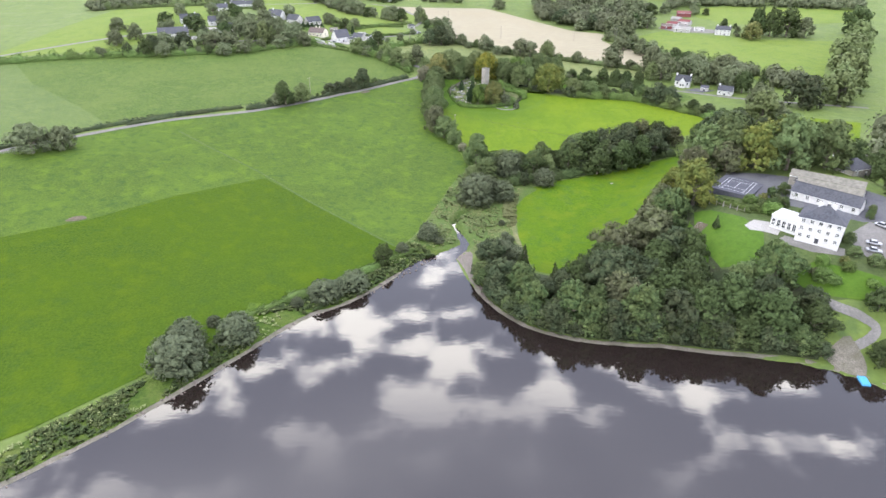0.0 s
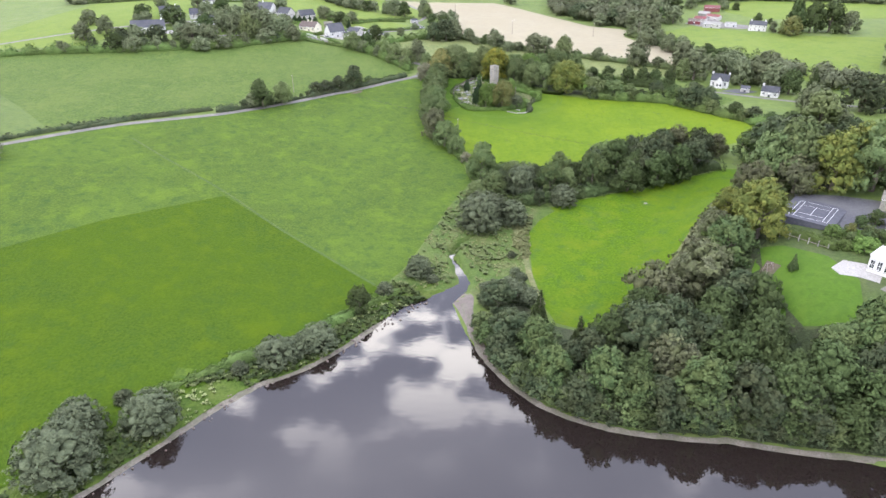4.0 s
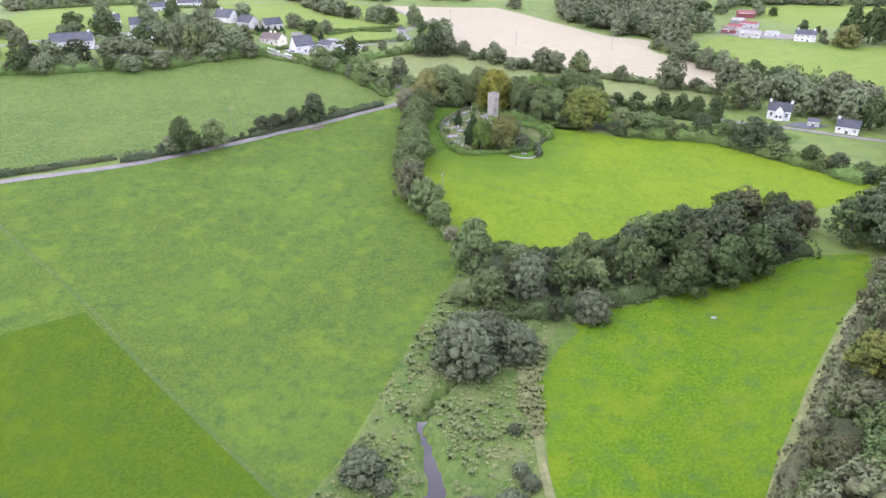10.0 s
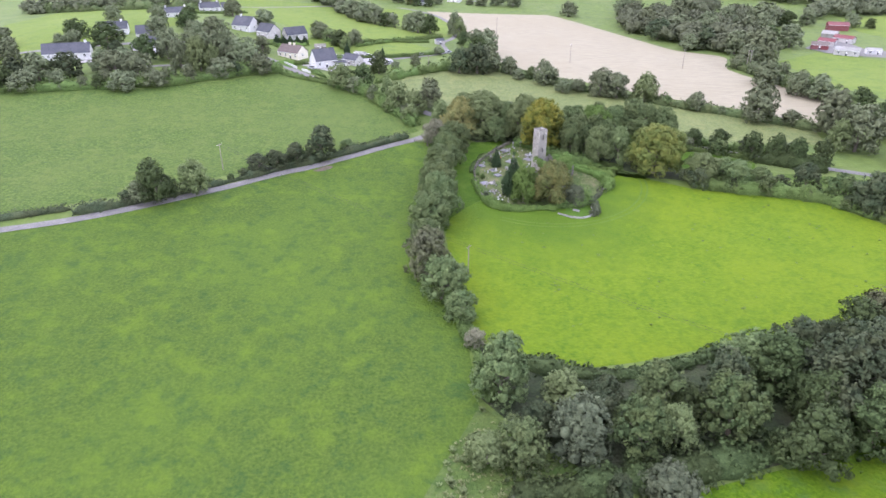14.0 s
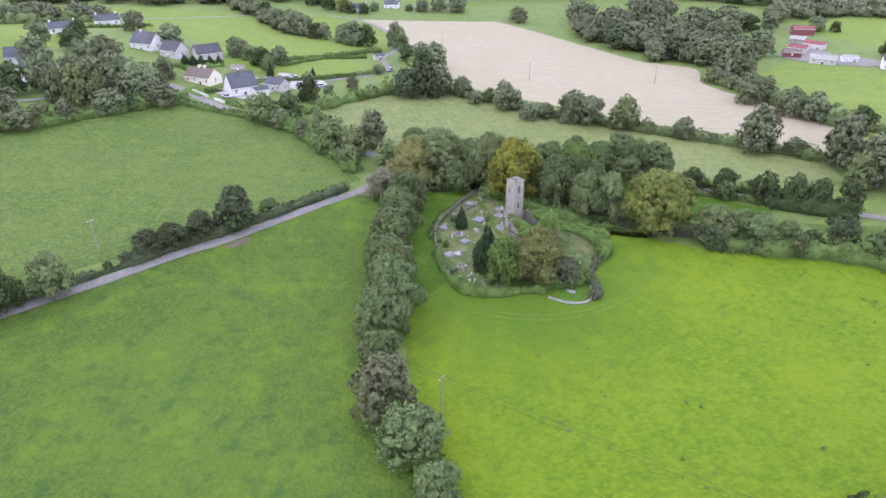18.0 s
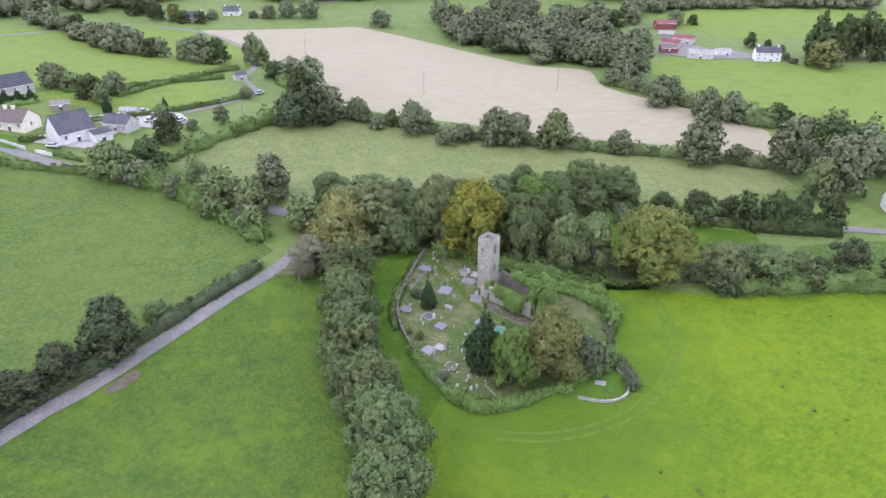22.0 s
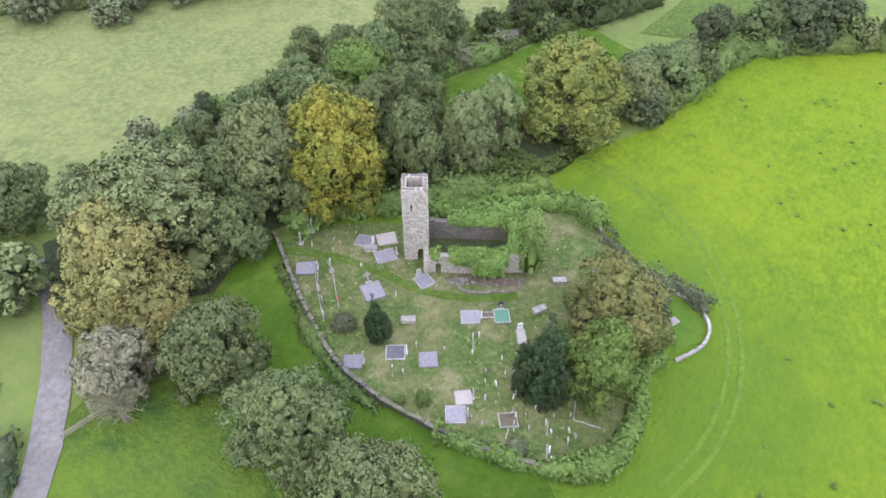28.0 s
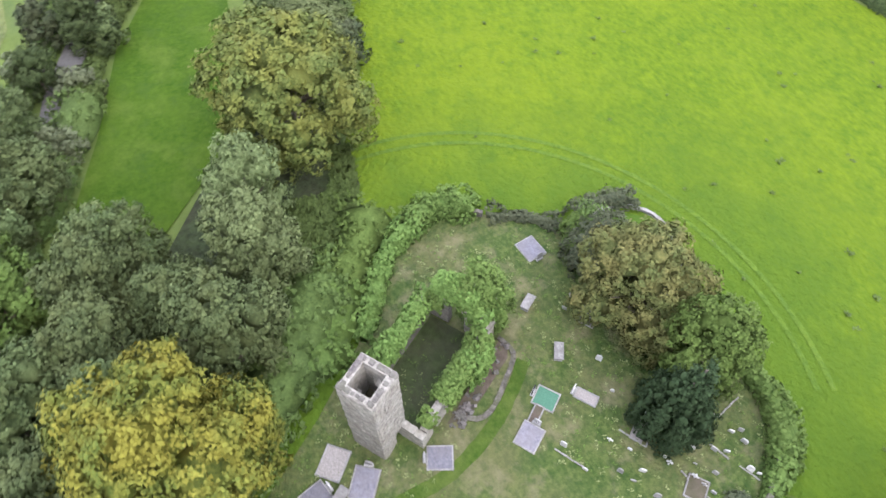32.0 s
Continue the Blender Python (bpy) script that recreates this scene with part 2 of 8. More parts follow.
material("path_grass", (0.034, 0.070, 0.010), (0.072, 0.114, 0.019), 1.8, big=(0.082, 0.110, 0.026), big_scale=0.3, bump=1.0, bump_scale=2.6, detail=7.0, spec=0.1, mottle=(0.8, (0.030, 0.070, 0.009), (0.092, 0.124, 0.030), 0.6))
material("track_grass", (0.055, 0.099, 0.0165), (0.098, 0.152, 0.0264), 1.2, big=(0.102, 0.149, 0.0264), big_scale=0.03, bump=1.2, bump_scale=1.5, crisp=0.09, detail=7.0, mottle=(0.5, (0.048, 0.090, 0.0176), (0.132, 0.168, 0.0286), 0.62))
material("pasture_far", (0.072, 0.110, 0.021), (0.112, 0.156, 0.034), 0.3, big=(0.104, 0.146, 0.028), big_scale=0.012, bump=0.3, mottle=(0.12, (0.055, 0.091, 0.030), (0.123, 0.152, 0.051), 0.6))
# distant pasture: haze is put into the base colour by lightening it
material("pasture_light", (0.089, 0.135, 0.023), (0.142, 0.192, 0.038), 0.8, big=(0.137, 0.179, 0.040), big_scale=0.02, bump=0.6, bump_scale=1.5, spec=0.1, detail=7.0, mottle=(0.15, (0.072, 0.120, 0.032), (0.142, 0.180, 0.042), 0.6))
material("stubble", (0.2124, 0.1875, 0.1260), (0.2664, 0.2366, 0.1620), 0.5, big=(0.2268, 0.1966, 0.1278), big_scale=0.03, bump=0.2, streak=(-60, 0.3))
material("rough_grass", (0.046, 0.074, 0.020), (0.100, 0.120, 0.042), 0.9, big=(0.14, 0.138, 0.064), big_scale=0.09, bump=1.0, bump_scale=1.6, mottle=(0.4, (0.034, 0.060, 0.016), (0.17, 0.16, 0.085), 0.75))
material("bank_grass", (0.034, 0.066, 0.010), (0.072, 0.112, 0.020), 0.8, spec=0.1, big=(0.080, 0.108, 0.026), big_scale=0.12, bump=1.0, bump_scale=1.4, mottle=(0.35, (0.028, 0.054, 0.012), (0.104, 0.124, 0.034), 0.7))
material("dry_grass", (0.0984, 0.1092, 0.0400), (0.1804, 0.1722, 0.0800), 0.8, big=(0.0738, 0.1092, 0.0320), big_scale=0.2, bump=0.7, bump_scale=1.6, mottle=(0.5, (0.0574, 0.0924, 0.0240), (0.2050, 0.1890, 0.0960), 0.7))
material("yard_grass", (0.032, 0.065, 0.011), (0.084, 0.116, 0.028), 1.8, big=(0.122, 0.114, 0.052), big_scale=0.16, bump=1.0, bump_scale=2.6, crisp=0.11, detail=7.0, mottle=(0.6, (0.024, 0.060, 0.009), (0.180, 0.160, 0.090), 0.7))
material("strip_grass", (0.036, 0.064, 0.011), (0.080, 0.116, 0.020), 1.5, big=(0.044, 0.080, 0.013), big_scale=0.15, bump=1.0, bump_scale=1.5, crisp=0.11, detail=7.0, big_amt=0.9)
material("marsh_grass", (0.0420, 0.0810, 0.0128), (0.0806, 0.1232, 0.0240), 0.9, big=(0.0882, 0.1162, 0.0288), big_scale=0.12, bump=1.0, bump_scale=1.6, mottle=(0.3, (0.0252, 0.0598, 0.0096), (0.1260, 0.1320, 0.0560), 0.6))
# lush grass, darkened for avenue shade on the verge; the paddock shares it
material("lush_grass", (0.028, 0.068, 0.005), (0.058, 0.108, 0.010), 1.4, spec=0.1, big=(0.062, 0.110, 0.011), big_scale=0.2, bump=0.7, bump_scale=3.0, mottle=(0.4, (0.034, 0.074, 0.012), (0.092, 0.138, 0.022), 0.6))
material("lawn", (0.0361, 0.0832, 0.0042), (0.0574, 0.1168, 0.0070), 0.6, big=(0.0607, 0.1168, 0.0077), big_scale=0.06, bump=0.5, bump_scale=2.0, mottle=(0.5, (0.0312, 0.0752, 0.0056), (0.0689, 0.1208, 0.0098), 0.5))
material("garden_ground", (0.036, 0.060, 0.014), (0.074, 0.106, 0.028), 0.9, big=(0.060, 0.070, 0.034), big_scale=0.15, bump=0.8, bump_scale=2.0, mottle=(0.5, (0.030, 0.050, 0.014), (0.086, 0.112, 0.030), 0.5))
material("wheel_grass", (0.0516, 0.1030, 0.0086), (0.0946, 0.1564, 0.0120), 1.4, big=(0.0740, 0.1343, 0.0103), big_scale=0.05, bump=1.0, bump_scale=1.5, mottle=(0.5, (0.0430, 0.0957, 0.0086), (0.0998, 0.1564, 0.0120), 0.5))
material("corner_grass", (0.0465, 0.0818, 0.0163), (0.0884, 0.1321, 0.0274), 1.2, big=(0.0911, 0.1283, 0.0288), big_scale=0.03, bump=1.2, bump_scale=1.5, crisp=0.1, detail=7.0, mottle=(0.45, (0.0418, 0.0763, 0.0205), (0.1116, 0.1414, 0.0316), 0.55))
# church floor grass, base colour darkened to stand for shade between the walls
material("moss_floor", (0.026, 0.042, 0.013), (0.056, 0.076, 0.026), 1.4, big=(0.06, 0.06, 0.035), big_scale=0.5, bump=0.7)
material("worn_soil", (0.075, 0.058, 0.0420), (0.129, 0.102, 0.0805), 1.2, big=(0.061, 0.075, 0.0280), big_scale=0.4, bump=0.5)
material("mud", (0.10, 0.082, 0.072), (0.17, 0.142, 0.125), 0.8, big=(0.085, 0.066, 0.055), big_scale=0.2, bump=0.4, rough=0.55)
material("shingle", (0.10, 0.09, 0.07), (0.20, 0.18, 0.155), 2.5, big=(0.07, 0.075, 0.04), big_scale=0.3, bump=0.6)
material("lane_tar", (0.125, 0.118, 0.112), (0.200, 0.190, 0.180), 1.8, big=(0.10, 0.098, 0.09), big_scale=0.25, bump=0.3, rough=0.9)
material("dark_tar", (0.06, 0.06, 0.07), (0.10, 0.10, 0.115), 1.5, big=(0.13, 0.13, 0.13), big_scale=0.1, bump=0.2)
material("gravel", (0.22, 0.21, 0.20), (0.37, 0.355, 0.34), 3.0, bump=0.4)
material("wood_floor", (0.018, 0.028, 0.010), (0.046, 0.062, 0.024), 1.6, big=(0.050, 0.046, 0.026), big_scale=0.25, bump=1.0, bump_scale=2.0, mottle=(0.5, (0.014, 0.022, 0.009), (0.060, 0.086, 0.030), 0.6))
# masonry
material("rubble_stone", (0.175, 0.165, 0.145), (0.385, 0.368, 0.325), 2.6, big=(0.245, 0.225, 0.188), big_scale=0.8, bump=0.9, bump_scale=3.4, jitter=0.18)
material("mossy_stone", (0.072, 0.066, 0.056), (0.180, 0.162, 0.146), 2.2, big=(0.10, 0.115, 0.05), big_scale=0.7, bump=0.9, bump_scale=3.4, jitter=0.18)
material("pale_stone", (0.210, 0.203, 0.1950), (0.345, 0.338, 0.3225), 4.0, big=(0.150, 0.143, 0.1275), big_scale=1.2, bump=0.6, jitter=0.15)
material("grave_slab", (0.129, 0.125, 0.1440), (0.215, 0.211, 0.2400), 3.5, big=(0.168, 0.156, 0.1640), big_scale=0.9, bump=0.3, jitter=0.18, rough=0.75)
material("damp_stone", (0.10, 0.09, 0.085), (0.215, 0.195, 0.185), 2.4, big=(0.085, 0.095, 0.055), big_scale=0.6, bump=0.9, bump_scale=3.4)
material("grave_gravel", (0.21, 0.19, 0.175), (0.36, 0.335, 0.315), 8.0, bump=0.6)
material("grave_dark", (0.05, 0.05, 0.06), (0.13, 0.13, 0.15), 6.0, bump=0.4)
material("grave_green", (0.05, 0.14, 0.09), (0.09, 0.21, 0.14), 8.0, bump=0.4)
material("white_marble", (0.46, 0.46, 0.46), (0.66, 0.66, 0.65), 5.0, big=(0.4, 0.39, 0.37), big_scale=1.5, bump=0.2, rough=0.5, jitter=0.15)
material("grey_marker", (0.22, 0.22, 0.21), (0.40, 0.395, 0.38), 5.0, bump=0.5, jitter=0.2)
material("black_marble", (0.025, 0.025, 0.03), (0.05, 0.05, 0.055), 6.0, bump=0.05, rough=0.25, spec=0.5)
material("white_render", (0.48, 0.48, 0.475), (0.61, 0.61, 0.605), 0.8, big=(0.53, 0.52, 0.50), big_scale=0.2, bump=0.1)
material("cream_render", (0.55, 0.51, 0.42), (0.68, 0.64, 0.54), 0.8, bump=0.1)
material("grey_render", (0.36, 0.35, 0.34), (0.48, 0.47, 0.45), 0.8, big=(0.3, 0.29, 0.27), big_scale=0.3, bump=0.2)
material("brown_tile", (0.085, 0.066, 0.060), (0.150, 0.120, 0.108), 1.4, bump=0.5, jitter=0.15)
material("slate", (0.033, 0.035, 0.0442), (0.068, 0.072, 0.0844), 1.6, big=(0.085, 0.085, 0.0938), big_scale=0.25, bump=0.4, rough=0.8, jitter=0.15)
material("tin_roof", (0.20, 0.20, 0.19), (0.30, 0.295, 0.28), 0.6, big=(0.17, 0.155, 0.13), big_scale=0.2, bump=0.2, rough=0.55)
material("red_tin", (0.125, 0.030, 0.034), (0.190, 0.046, 0.050), 0.7, big=(0.150, 0.075, 0.075), big_scale=0.2, bump=0.2, rough=0.6)
material("mossy_roof", (0.125, 0.118, 0.098), (0.205, 0.195, 0.165), 0.8, bump=0.3)
material("window_dark", (0.02, 0.024, 0.03), (0.05, 0.055, 0.06), 0.5, bump=0, rough=0.08, spec=0.6)
material("white_paint", (0.72, 0.72, 0.71), (0.82, 0.82, 0.81), 2.0, bump=0.05, rough=0.6)
material("blue_plastic", (0.06, 0.28, 0.55), (0.10, 0.36, 0.64), 3.0, bump=0.05, rough=0.45)
material("court_line", (0.50, 0.50, 0.52), (0.62, 0.62, 0.63), 3.0, bump=0)
material("court_paint", (0.060, 0.062, 0.076), (0.092, 0.094, 0.112), 1.0, bump=0.1)
material("post_wood", (0.17, 0.145, 0.125), (0.28, 0.25, 0.22), 5.0, bump=0.5)
material("bark", (0.085, 0.07, 0.055), (0.19, 0.165, 0.14), 4.0, bump=0.8)
material("pale_bark", (0.40, 0.37, 0.34), (0.58, 0.55, 0.52), 3.0, bump=0.4)
material("car_silver", (0.36, 0.37, 0.39), (0.42, 0.43, 0.45), 1.0, bump=0, rough=0.3, metal=0.6)
material("tyre", (0.02, 0.02, 0.02), (0.035, 0.035, 0.035), 5.0, bump=0.1)
material("wire", (0.03, 0.03, 0.03), (0.05, 0.05, 0.05), 5.0, bump=0)
material("red_flower", (0.45, 0.03, 0.03), (0.6, 0.06, 0.05), 5.0, bump=0.2)
# foliage: jitter by tree and by leaf clump
def foliage(name, dark, light, jitter=0.2, turn=None, amount=0.35):
    m = material(name, dark, light, 3.2, crisp=0.13, rough=0.85, bump=0, jitter=jitter, island=True, spec=0.15, big=turn or tuple(c * 1.35 for c in light), big_scale=0.35, big_amt=amount)
    return m


# paler, greyer base colour of these two stands in for distance haze
foliage("leaf_far_haze", (0.060, 0.072, 0.040), (0.122, 0.138, 0.078))
foliage("leaf_h", (0.064, 0.079, 0.041), (0.138, 0.160, 0.086), 0.22)
foliage("leaf_q", (0.023, 0.037, 0.018), (0.062, 0.082, 0.041), 0.22, (0.096, 0.105, 0.049), 0.4)
foliage("leaf_l", (0.0469, 0.0723, 0.0270), (0.1159, 0.1564, 0.0626), 0.16, (0.1426, 0.1614, 0.0594), 0.3)
foliage("leaf_w", (0.0655, 0.0910, 0.0341), (0.1415, 0.1750, 0.0726))
foliage("leaf_g", (0.040, 0.054, 0.030), (0.098, 0.112, 0.064), 0.14)
foliage("leaf_k", (0.026, 0.041, 0.014), (0.062, 0.085, 0.031))
foliage("leaf_e", (0.032, 0.056, 0.020), (0.080, 0.116, 0.044), 0.14, (0.112, 0.130, 0.044), 0.4)
foliage("leaf_p", (0.052, 0.058, 0.032), (0.120, 0.122, 0.070), 0.2, (0.100, 0.114, 0.046), 0.6)
foliage("leaf_b", (0.100, 0.111, 0.037), (0.184, 0.190, 0.069), 0.08, (0.240, 0.214, 0.075), 0.5)
foliage("leaf_y", (0.0639, 0.0940, 0.0187), (0.1452, 0.1640, 0.0306), 0.05, (0.2420, 0.2120, 0.0306), 0.6)
foliage("leaf_r", (0.053, 0.074, 0.023), (0.124, 0.140, 0.045), 0.06, (0.194, 0.163, 0.058), 0.5)
foliage("leaf_m", (0.057, 0.099, 0.020), (0.109, 0.165, 0.041), 0.1)
foliage("leaf_o", (0.061, 0.089, 0.022), (0.129, 0.154, 0.041), 0.06, (0.209, 0.196, 0.039), 0.4)
foliage("leaf_c", (0.018, 0.036, 0.014), (0.04, 0.065, 0.028), 0.1)
foliage("leaf_d", (0.115, 0.122, 0.070), (0.215, 0.212, 0.140), 0.1)
foliage("leaf_ivy", (0.062, 0.116, 0.024), (0.128, 0.196, 0.052), 0.16)
foliage("leaf_hedge", (0.048, 0.078, 0.020), (0.096, 0.142, 0.041), 0.2)
foliage("leaf_reed", (0.105, 0.132, 0.048), (0.200, 0.214, 0.098), 0.2)


def water_material():
    m = bpy.data.materials.new("lake_water")
    m.use_nodes = True
    nt = m.node_tree
    b = nt.nodes["Principled BSDF"]
    b.inputs["Base Color"].default_value = (0.014, 0.010, 0.009, 1)
    b.inputs["Roughness"].default_value, b.inputs["IOR"].default_value = 0.03, 1.62
    geo = nt.nodes.new("ShaderNodeNewGeometry")
    mp = nt.nodes.new("ShaderNodeMapping")
    mp.inputs["Scale"].default_value = (0.5, 1.0, 1.0)
    mp.inputs["Rotation"].default_value = (0, 0, 0.4)
    n1 = nt.nodes.new("ShaderNodeTexNoise")
    n1.inputs["Scale"].default_value, n1.inputs["Detail"].default_value = 0.55, 3.0
    nt.links.new(geo.outputs["Position"], mp.inputs[0])
    nt.links.new(mp.outputs[0], n1.inputs["Vector"])
    bp = nt.nodes.new("ShaderNodeBump")
    bp.inputs["Strength"].default_value, bp.inputs["Distance"].default_value = 0.1, 0.05
    nt.links.new(n1.outputs[0], bp.inputs["Height"])
    nt.links.new(bp.outputs[0], b.inputs["Normal"])
    MATS["lake_water"] = m


water_material()

# ---- helpers for building ----


def thing(name, x, y, z, rz=0.0, label="", category="", group="", kind=""):
    e = new(name)
    e.empty_display_size = 0.3
    e.matrix_world = pose(x, y, z, 0, 0, rz)
    return tagged(e, label, category, group, kind)


def mesh_of(name, bm, mat):
    me = bpy.data.meshes.new(name)
    bm.to_mesh(me)
    bm.free()
    for m in (mat if isinstance(mat, (list, tuple)) else [mat]):
        me.materials.append(MATS[m])
    return me


def part(name, bm, mat, parent, label=""):
    ob = new(name, mesh_of(name, bm, mat))
    ob.parent = parent
    return tagged(ob, label)


def solo(name, bm, mat, label="", category="", group="", kind="", at=None):
    ob = new(name, mesh_of(name, bm, mat))
    if at is not None:
        ob.matrix_world = at
    return tagged(ob, label, category, group, kind)


def box(bm, x0, x1, y0, y1, z0, z1, rot=None, bevel=0.0):
    r = bmesh.ops.create_cube(bm, size=1.0)
    vs = r["verts"]
    for v in vs:
        v.co = Vector((x0 + (v.co.x + 0.5) * (x1 - x0), y0 + (v.co.y + 0.5) * (y1 - y0), z0 + (v.co.z + 0.5) * (z1 - z0)))
    if bevel:
        es = list({e for v in vs for e in v.link_edges})
        vs = bmesh.ops.bevel(bm, geom=es, offset=bevel, segments=1, affect="EDGES", profile=0.7)["verts"]
    if rot is not None:
        bmesh.ops.transform(bm, matrix=rot, verts=vs)
    return vs


def tube(bm, p, q, r0, r1, n=7):
    p, q = Vector(p), Vector(q)
    d = q - p
    m = Matrix.Translation((p + q) / 2) @ d.to_track_quat("Z", "Y").to_matrix().to_4x4()
    return bmesh.ops.create_cone(bm, cap_ends=True, segments=n, radius1=r0, radius2=r1, depth=d.length, matrix=m)["verts"]


# ---- the lie of the land ----
SHORE_W = [(-150, 40), (-118, 72), (-92, 98), (-76, 115), (-63, 132), (-53, 146), (-46, 156), (-39, 164), (-29, 171), (-22, 179), (-16, 187), (-8, 197), (-2, 202), (4, 206)]
SHORE_E = [(8, 200), (10, 187), (13, 175), (18, 166), (24, 159), (30, 155), (38, 151.5), (48, 149.5), (61, 148.5), (73, 146), (85, 144), (95, 142), (102, 139.5), (108, 136), (116, 129), (135, 112), (170, 88), (230, 60)]
LAKE = [(-900, -700), (-320, -120)] + SHORE_W[:-3] + [(-10.2, 200.3), (-5.3, 202.1), (0, 205.5), (3.2, 206)] + [(4.3, 203.5), (6, 198), (8.5, 187)] + SHORE_E[2:] + [(420, -60), (900, -700)]
HILL_H = [3.9, -9.7, 5.0, -6.6, 9.1, 0.8, -5.1, 10.0, 3.1, 1.9, -5.9, 2.5, 4.0, -2.7, 3.0, -3.4, 12.2, 2.5, -0.4, 0.2, 4.1, -4.1, -3.2, -3.5]
HILLS = [(hx, hy) for hy in (80, 200, 310, 420, 540, 680) for hx in (-200, -70, 60, 190)]


def swell(x, y):
    """Height of the open land, hills and the knoll under the big house."""
    x, y = np.asarray(x, float), np.asarray(y, float)
    z = -4.2 + 4.3 * np.clip(y, -200, 1500) / 100
    for (hx, hy), h in zip(HILLS, HILL_H):
        z = z + h * np.exp(-((x - hx) ** 2 + (y - hy) ** 2) / (2 * 95.0 ** 2))
    return z + 16 * np.exp(-(((x - 120) / 48) ** 2 + ((y - 206) / 55) ** 2) ** 3)


def shore_distance(x, y):
    """Distance to the waterline, positive on land."""
    x, y = np.asarray(x, float), np.asarray(y, float)
    best, inside = np.full(x.shape, 1e9), np.zeros(x.shape, bool)
    for (ax, ay), (bx, by) in zip(LAKE, LAKE[1:] + LAKE[:1]):
        dx, dy = bx - ax, by - ay
        t = np.clip(((x - ax) * dx + (y - ay) * dy) / (dx * dx + dy * dy), 0, 1)
        best = np.minimum(best, np.hypot(x - ax - t * dx, y - ay - t * dy))
        cross = (ay > y) != (by > y)
        with np.errstate(divide="ignore", invalid="ignore"):
            inside ^= cross & (x < dx * (y - ay) / (dy if dy else 1e-9) + ax)
    return np.where(inside, -best, best)


STREAM = [(3, 204), (7, 208.3), (8.5, 211.8), (8, 215), (6.8, 219), (6.2, 223), (4.7, 227), (5, 231), (7, 234.5), (12, 240)]
STREAM_HALF = [3.0, 2.4, 1.7, 1.6, 1.5, 1.1, 0.8, 1.6, 0.7, 0.3]


def line_distance(x, y, pts):
    x, y = np.asarray(x, float), np.asarray(y, float)
    best = np.full(x.shape, 1e9)
    for (ax, ay), (bx, by) in zip(pts, pts[1:]):
        dx, dy = bx - ax, by - ay
        t = np.clip(((x - ax) * dx + (y - ay) * dy) / (dx * dx + dy * dy), 0, 1)
        best = np.minimum(best, np.hypot(x - ax - t * dx, y - ay - t * dy))
    return best


def land(x, y):
    x, y = np.asarray(x, float), np.asarray(y, float)
    z = swell(x, y)
    d = shore_distance(x, y)
    blend = 1 - np.exp(-np.maximum(d, 0) / 5.0)
    out = np.where(d > 0, 0.04 + 0.06 * np.minimum(d, 6) + np.maximum(z, 0.5) * blend, np.maximum(0.12 * d, -4) + 0.04)
    cut = np.zeros(out.shape)
    for p, q, w0, w1 in zip(STREAM, STREAM[1:], STREAM_HALF, STREAM_HALF[1:]):
        dx, dy = q[0] - p[0], q[1] - p[1]
        t = np.clip(((x - p[0]) * dx + (y - p[1]) * dy) / (dx * dx + dy * dy), 0, 1)
        cut = np.maximum(cut, np.exp(-(np.hypot(x - p[0] - t * dx, y - p[1] - t * dy) / ((w0 + (w1 - w0) * t) * 1.22)) ** 6))
    return out - np.maximum(out + 0.35, 0) * cut


GX0, GX1, GY0, GY1 = -345, 525, 30, 985
_gx, _gy = np.meshgrid(np.arange(GX0, GX1 + 1), np.arange(GY0, GY1 + 1))
HEIGHT = land(_gx, _gy)


def ground_z(x, y):
    """Height of the ground, read from a one-metre raster of land()."""
    if not (GX0 <= x < GX1 and GY0 <= y < GY1):
        return float(land(x, y))
    i, j = int(x - GX0), int(y - GY0)
    f, g = x - GX0 - i, y - GY0 - j
    a, b = HEIGHT[j, i], HEIGHT[j, i + 1]
    c, d = HEIGHT[j + 1, i], HEIGHT[j + 1, i + 1]
    return float((a * (1 - f) + b * f) * (1 - g) + (c * (1 - f) + d * f) * g)


def grid_sheet(name, xs, ys, mat, lift=0.0):
    X, Y = np.meshgrid(xs, ys)
    Zs = land(X, Y) + lift
    nx = len(xs)
    verts = np.stack([X.ravel(), Y.ravel(), Zs.ravel()], 1).tolist()
    faces = [(j * nx + i, j * nx + i + 1, (j + 1) * nx + i + 1, (j + 1) * nx + i) for j in range(len(ys) - 1) for i in range(nx - 1)]
    me = bpy.data.meshes.new(name)
    me.from_pydata(verts, [], faces)
    me.materials.append(MATS[mat])
    me.polygons.foreach_set("use_smooth", [True] * len(faces))
    return new(name, me)


def axis(lo, a, b, hi, fine, coarse):
    return np.concatenate([np.arange(lo, a, coarse), np.arange(a, b, fine), np.arange(b, hi + coarse, coarse)])


ground = grid_sheet("ground", np.unique(np.concatenate([axis(-3000, -300, 330, 3000, 3, 90), np.arange(-12, 30, 1.0)])), np.unique(np.concatenate([axis(-2000, 60, 720, 4000, 3, 90), np.arange(196, 246, 1.0)])), "pasture_far")
tagged(ground, "rolling green farmland running down to a lake", "ground", kind="structure")

bm = bmesh.new()
bmesh.ops.create_grid(bm, x_segments=1, y_segments=1, size=1)
for v in bm.verts:
    v.co = Vector((v.co.x * 1500, v.co.y * 650 - 420, 0))
solo("water", bm, "lake_water", "still dark lake water mirroring broken cloud", "water", kind="structure")


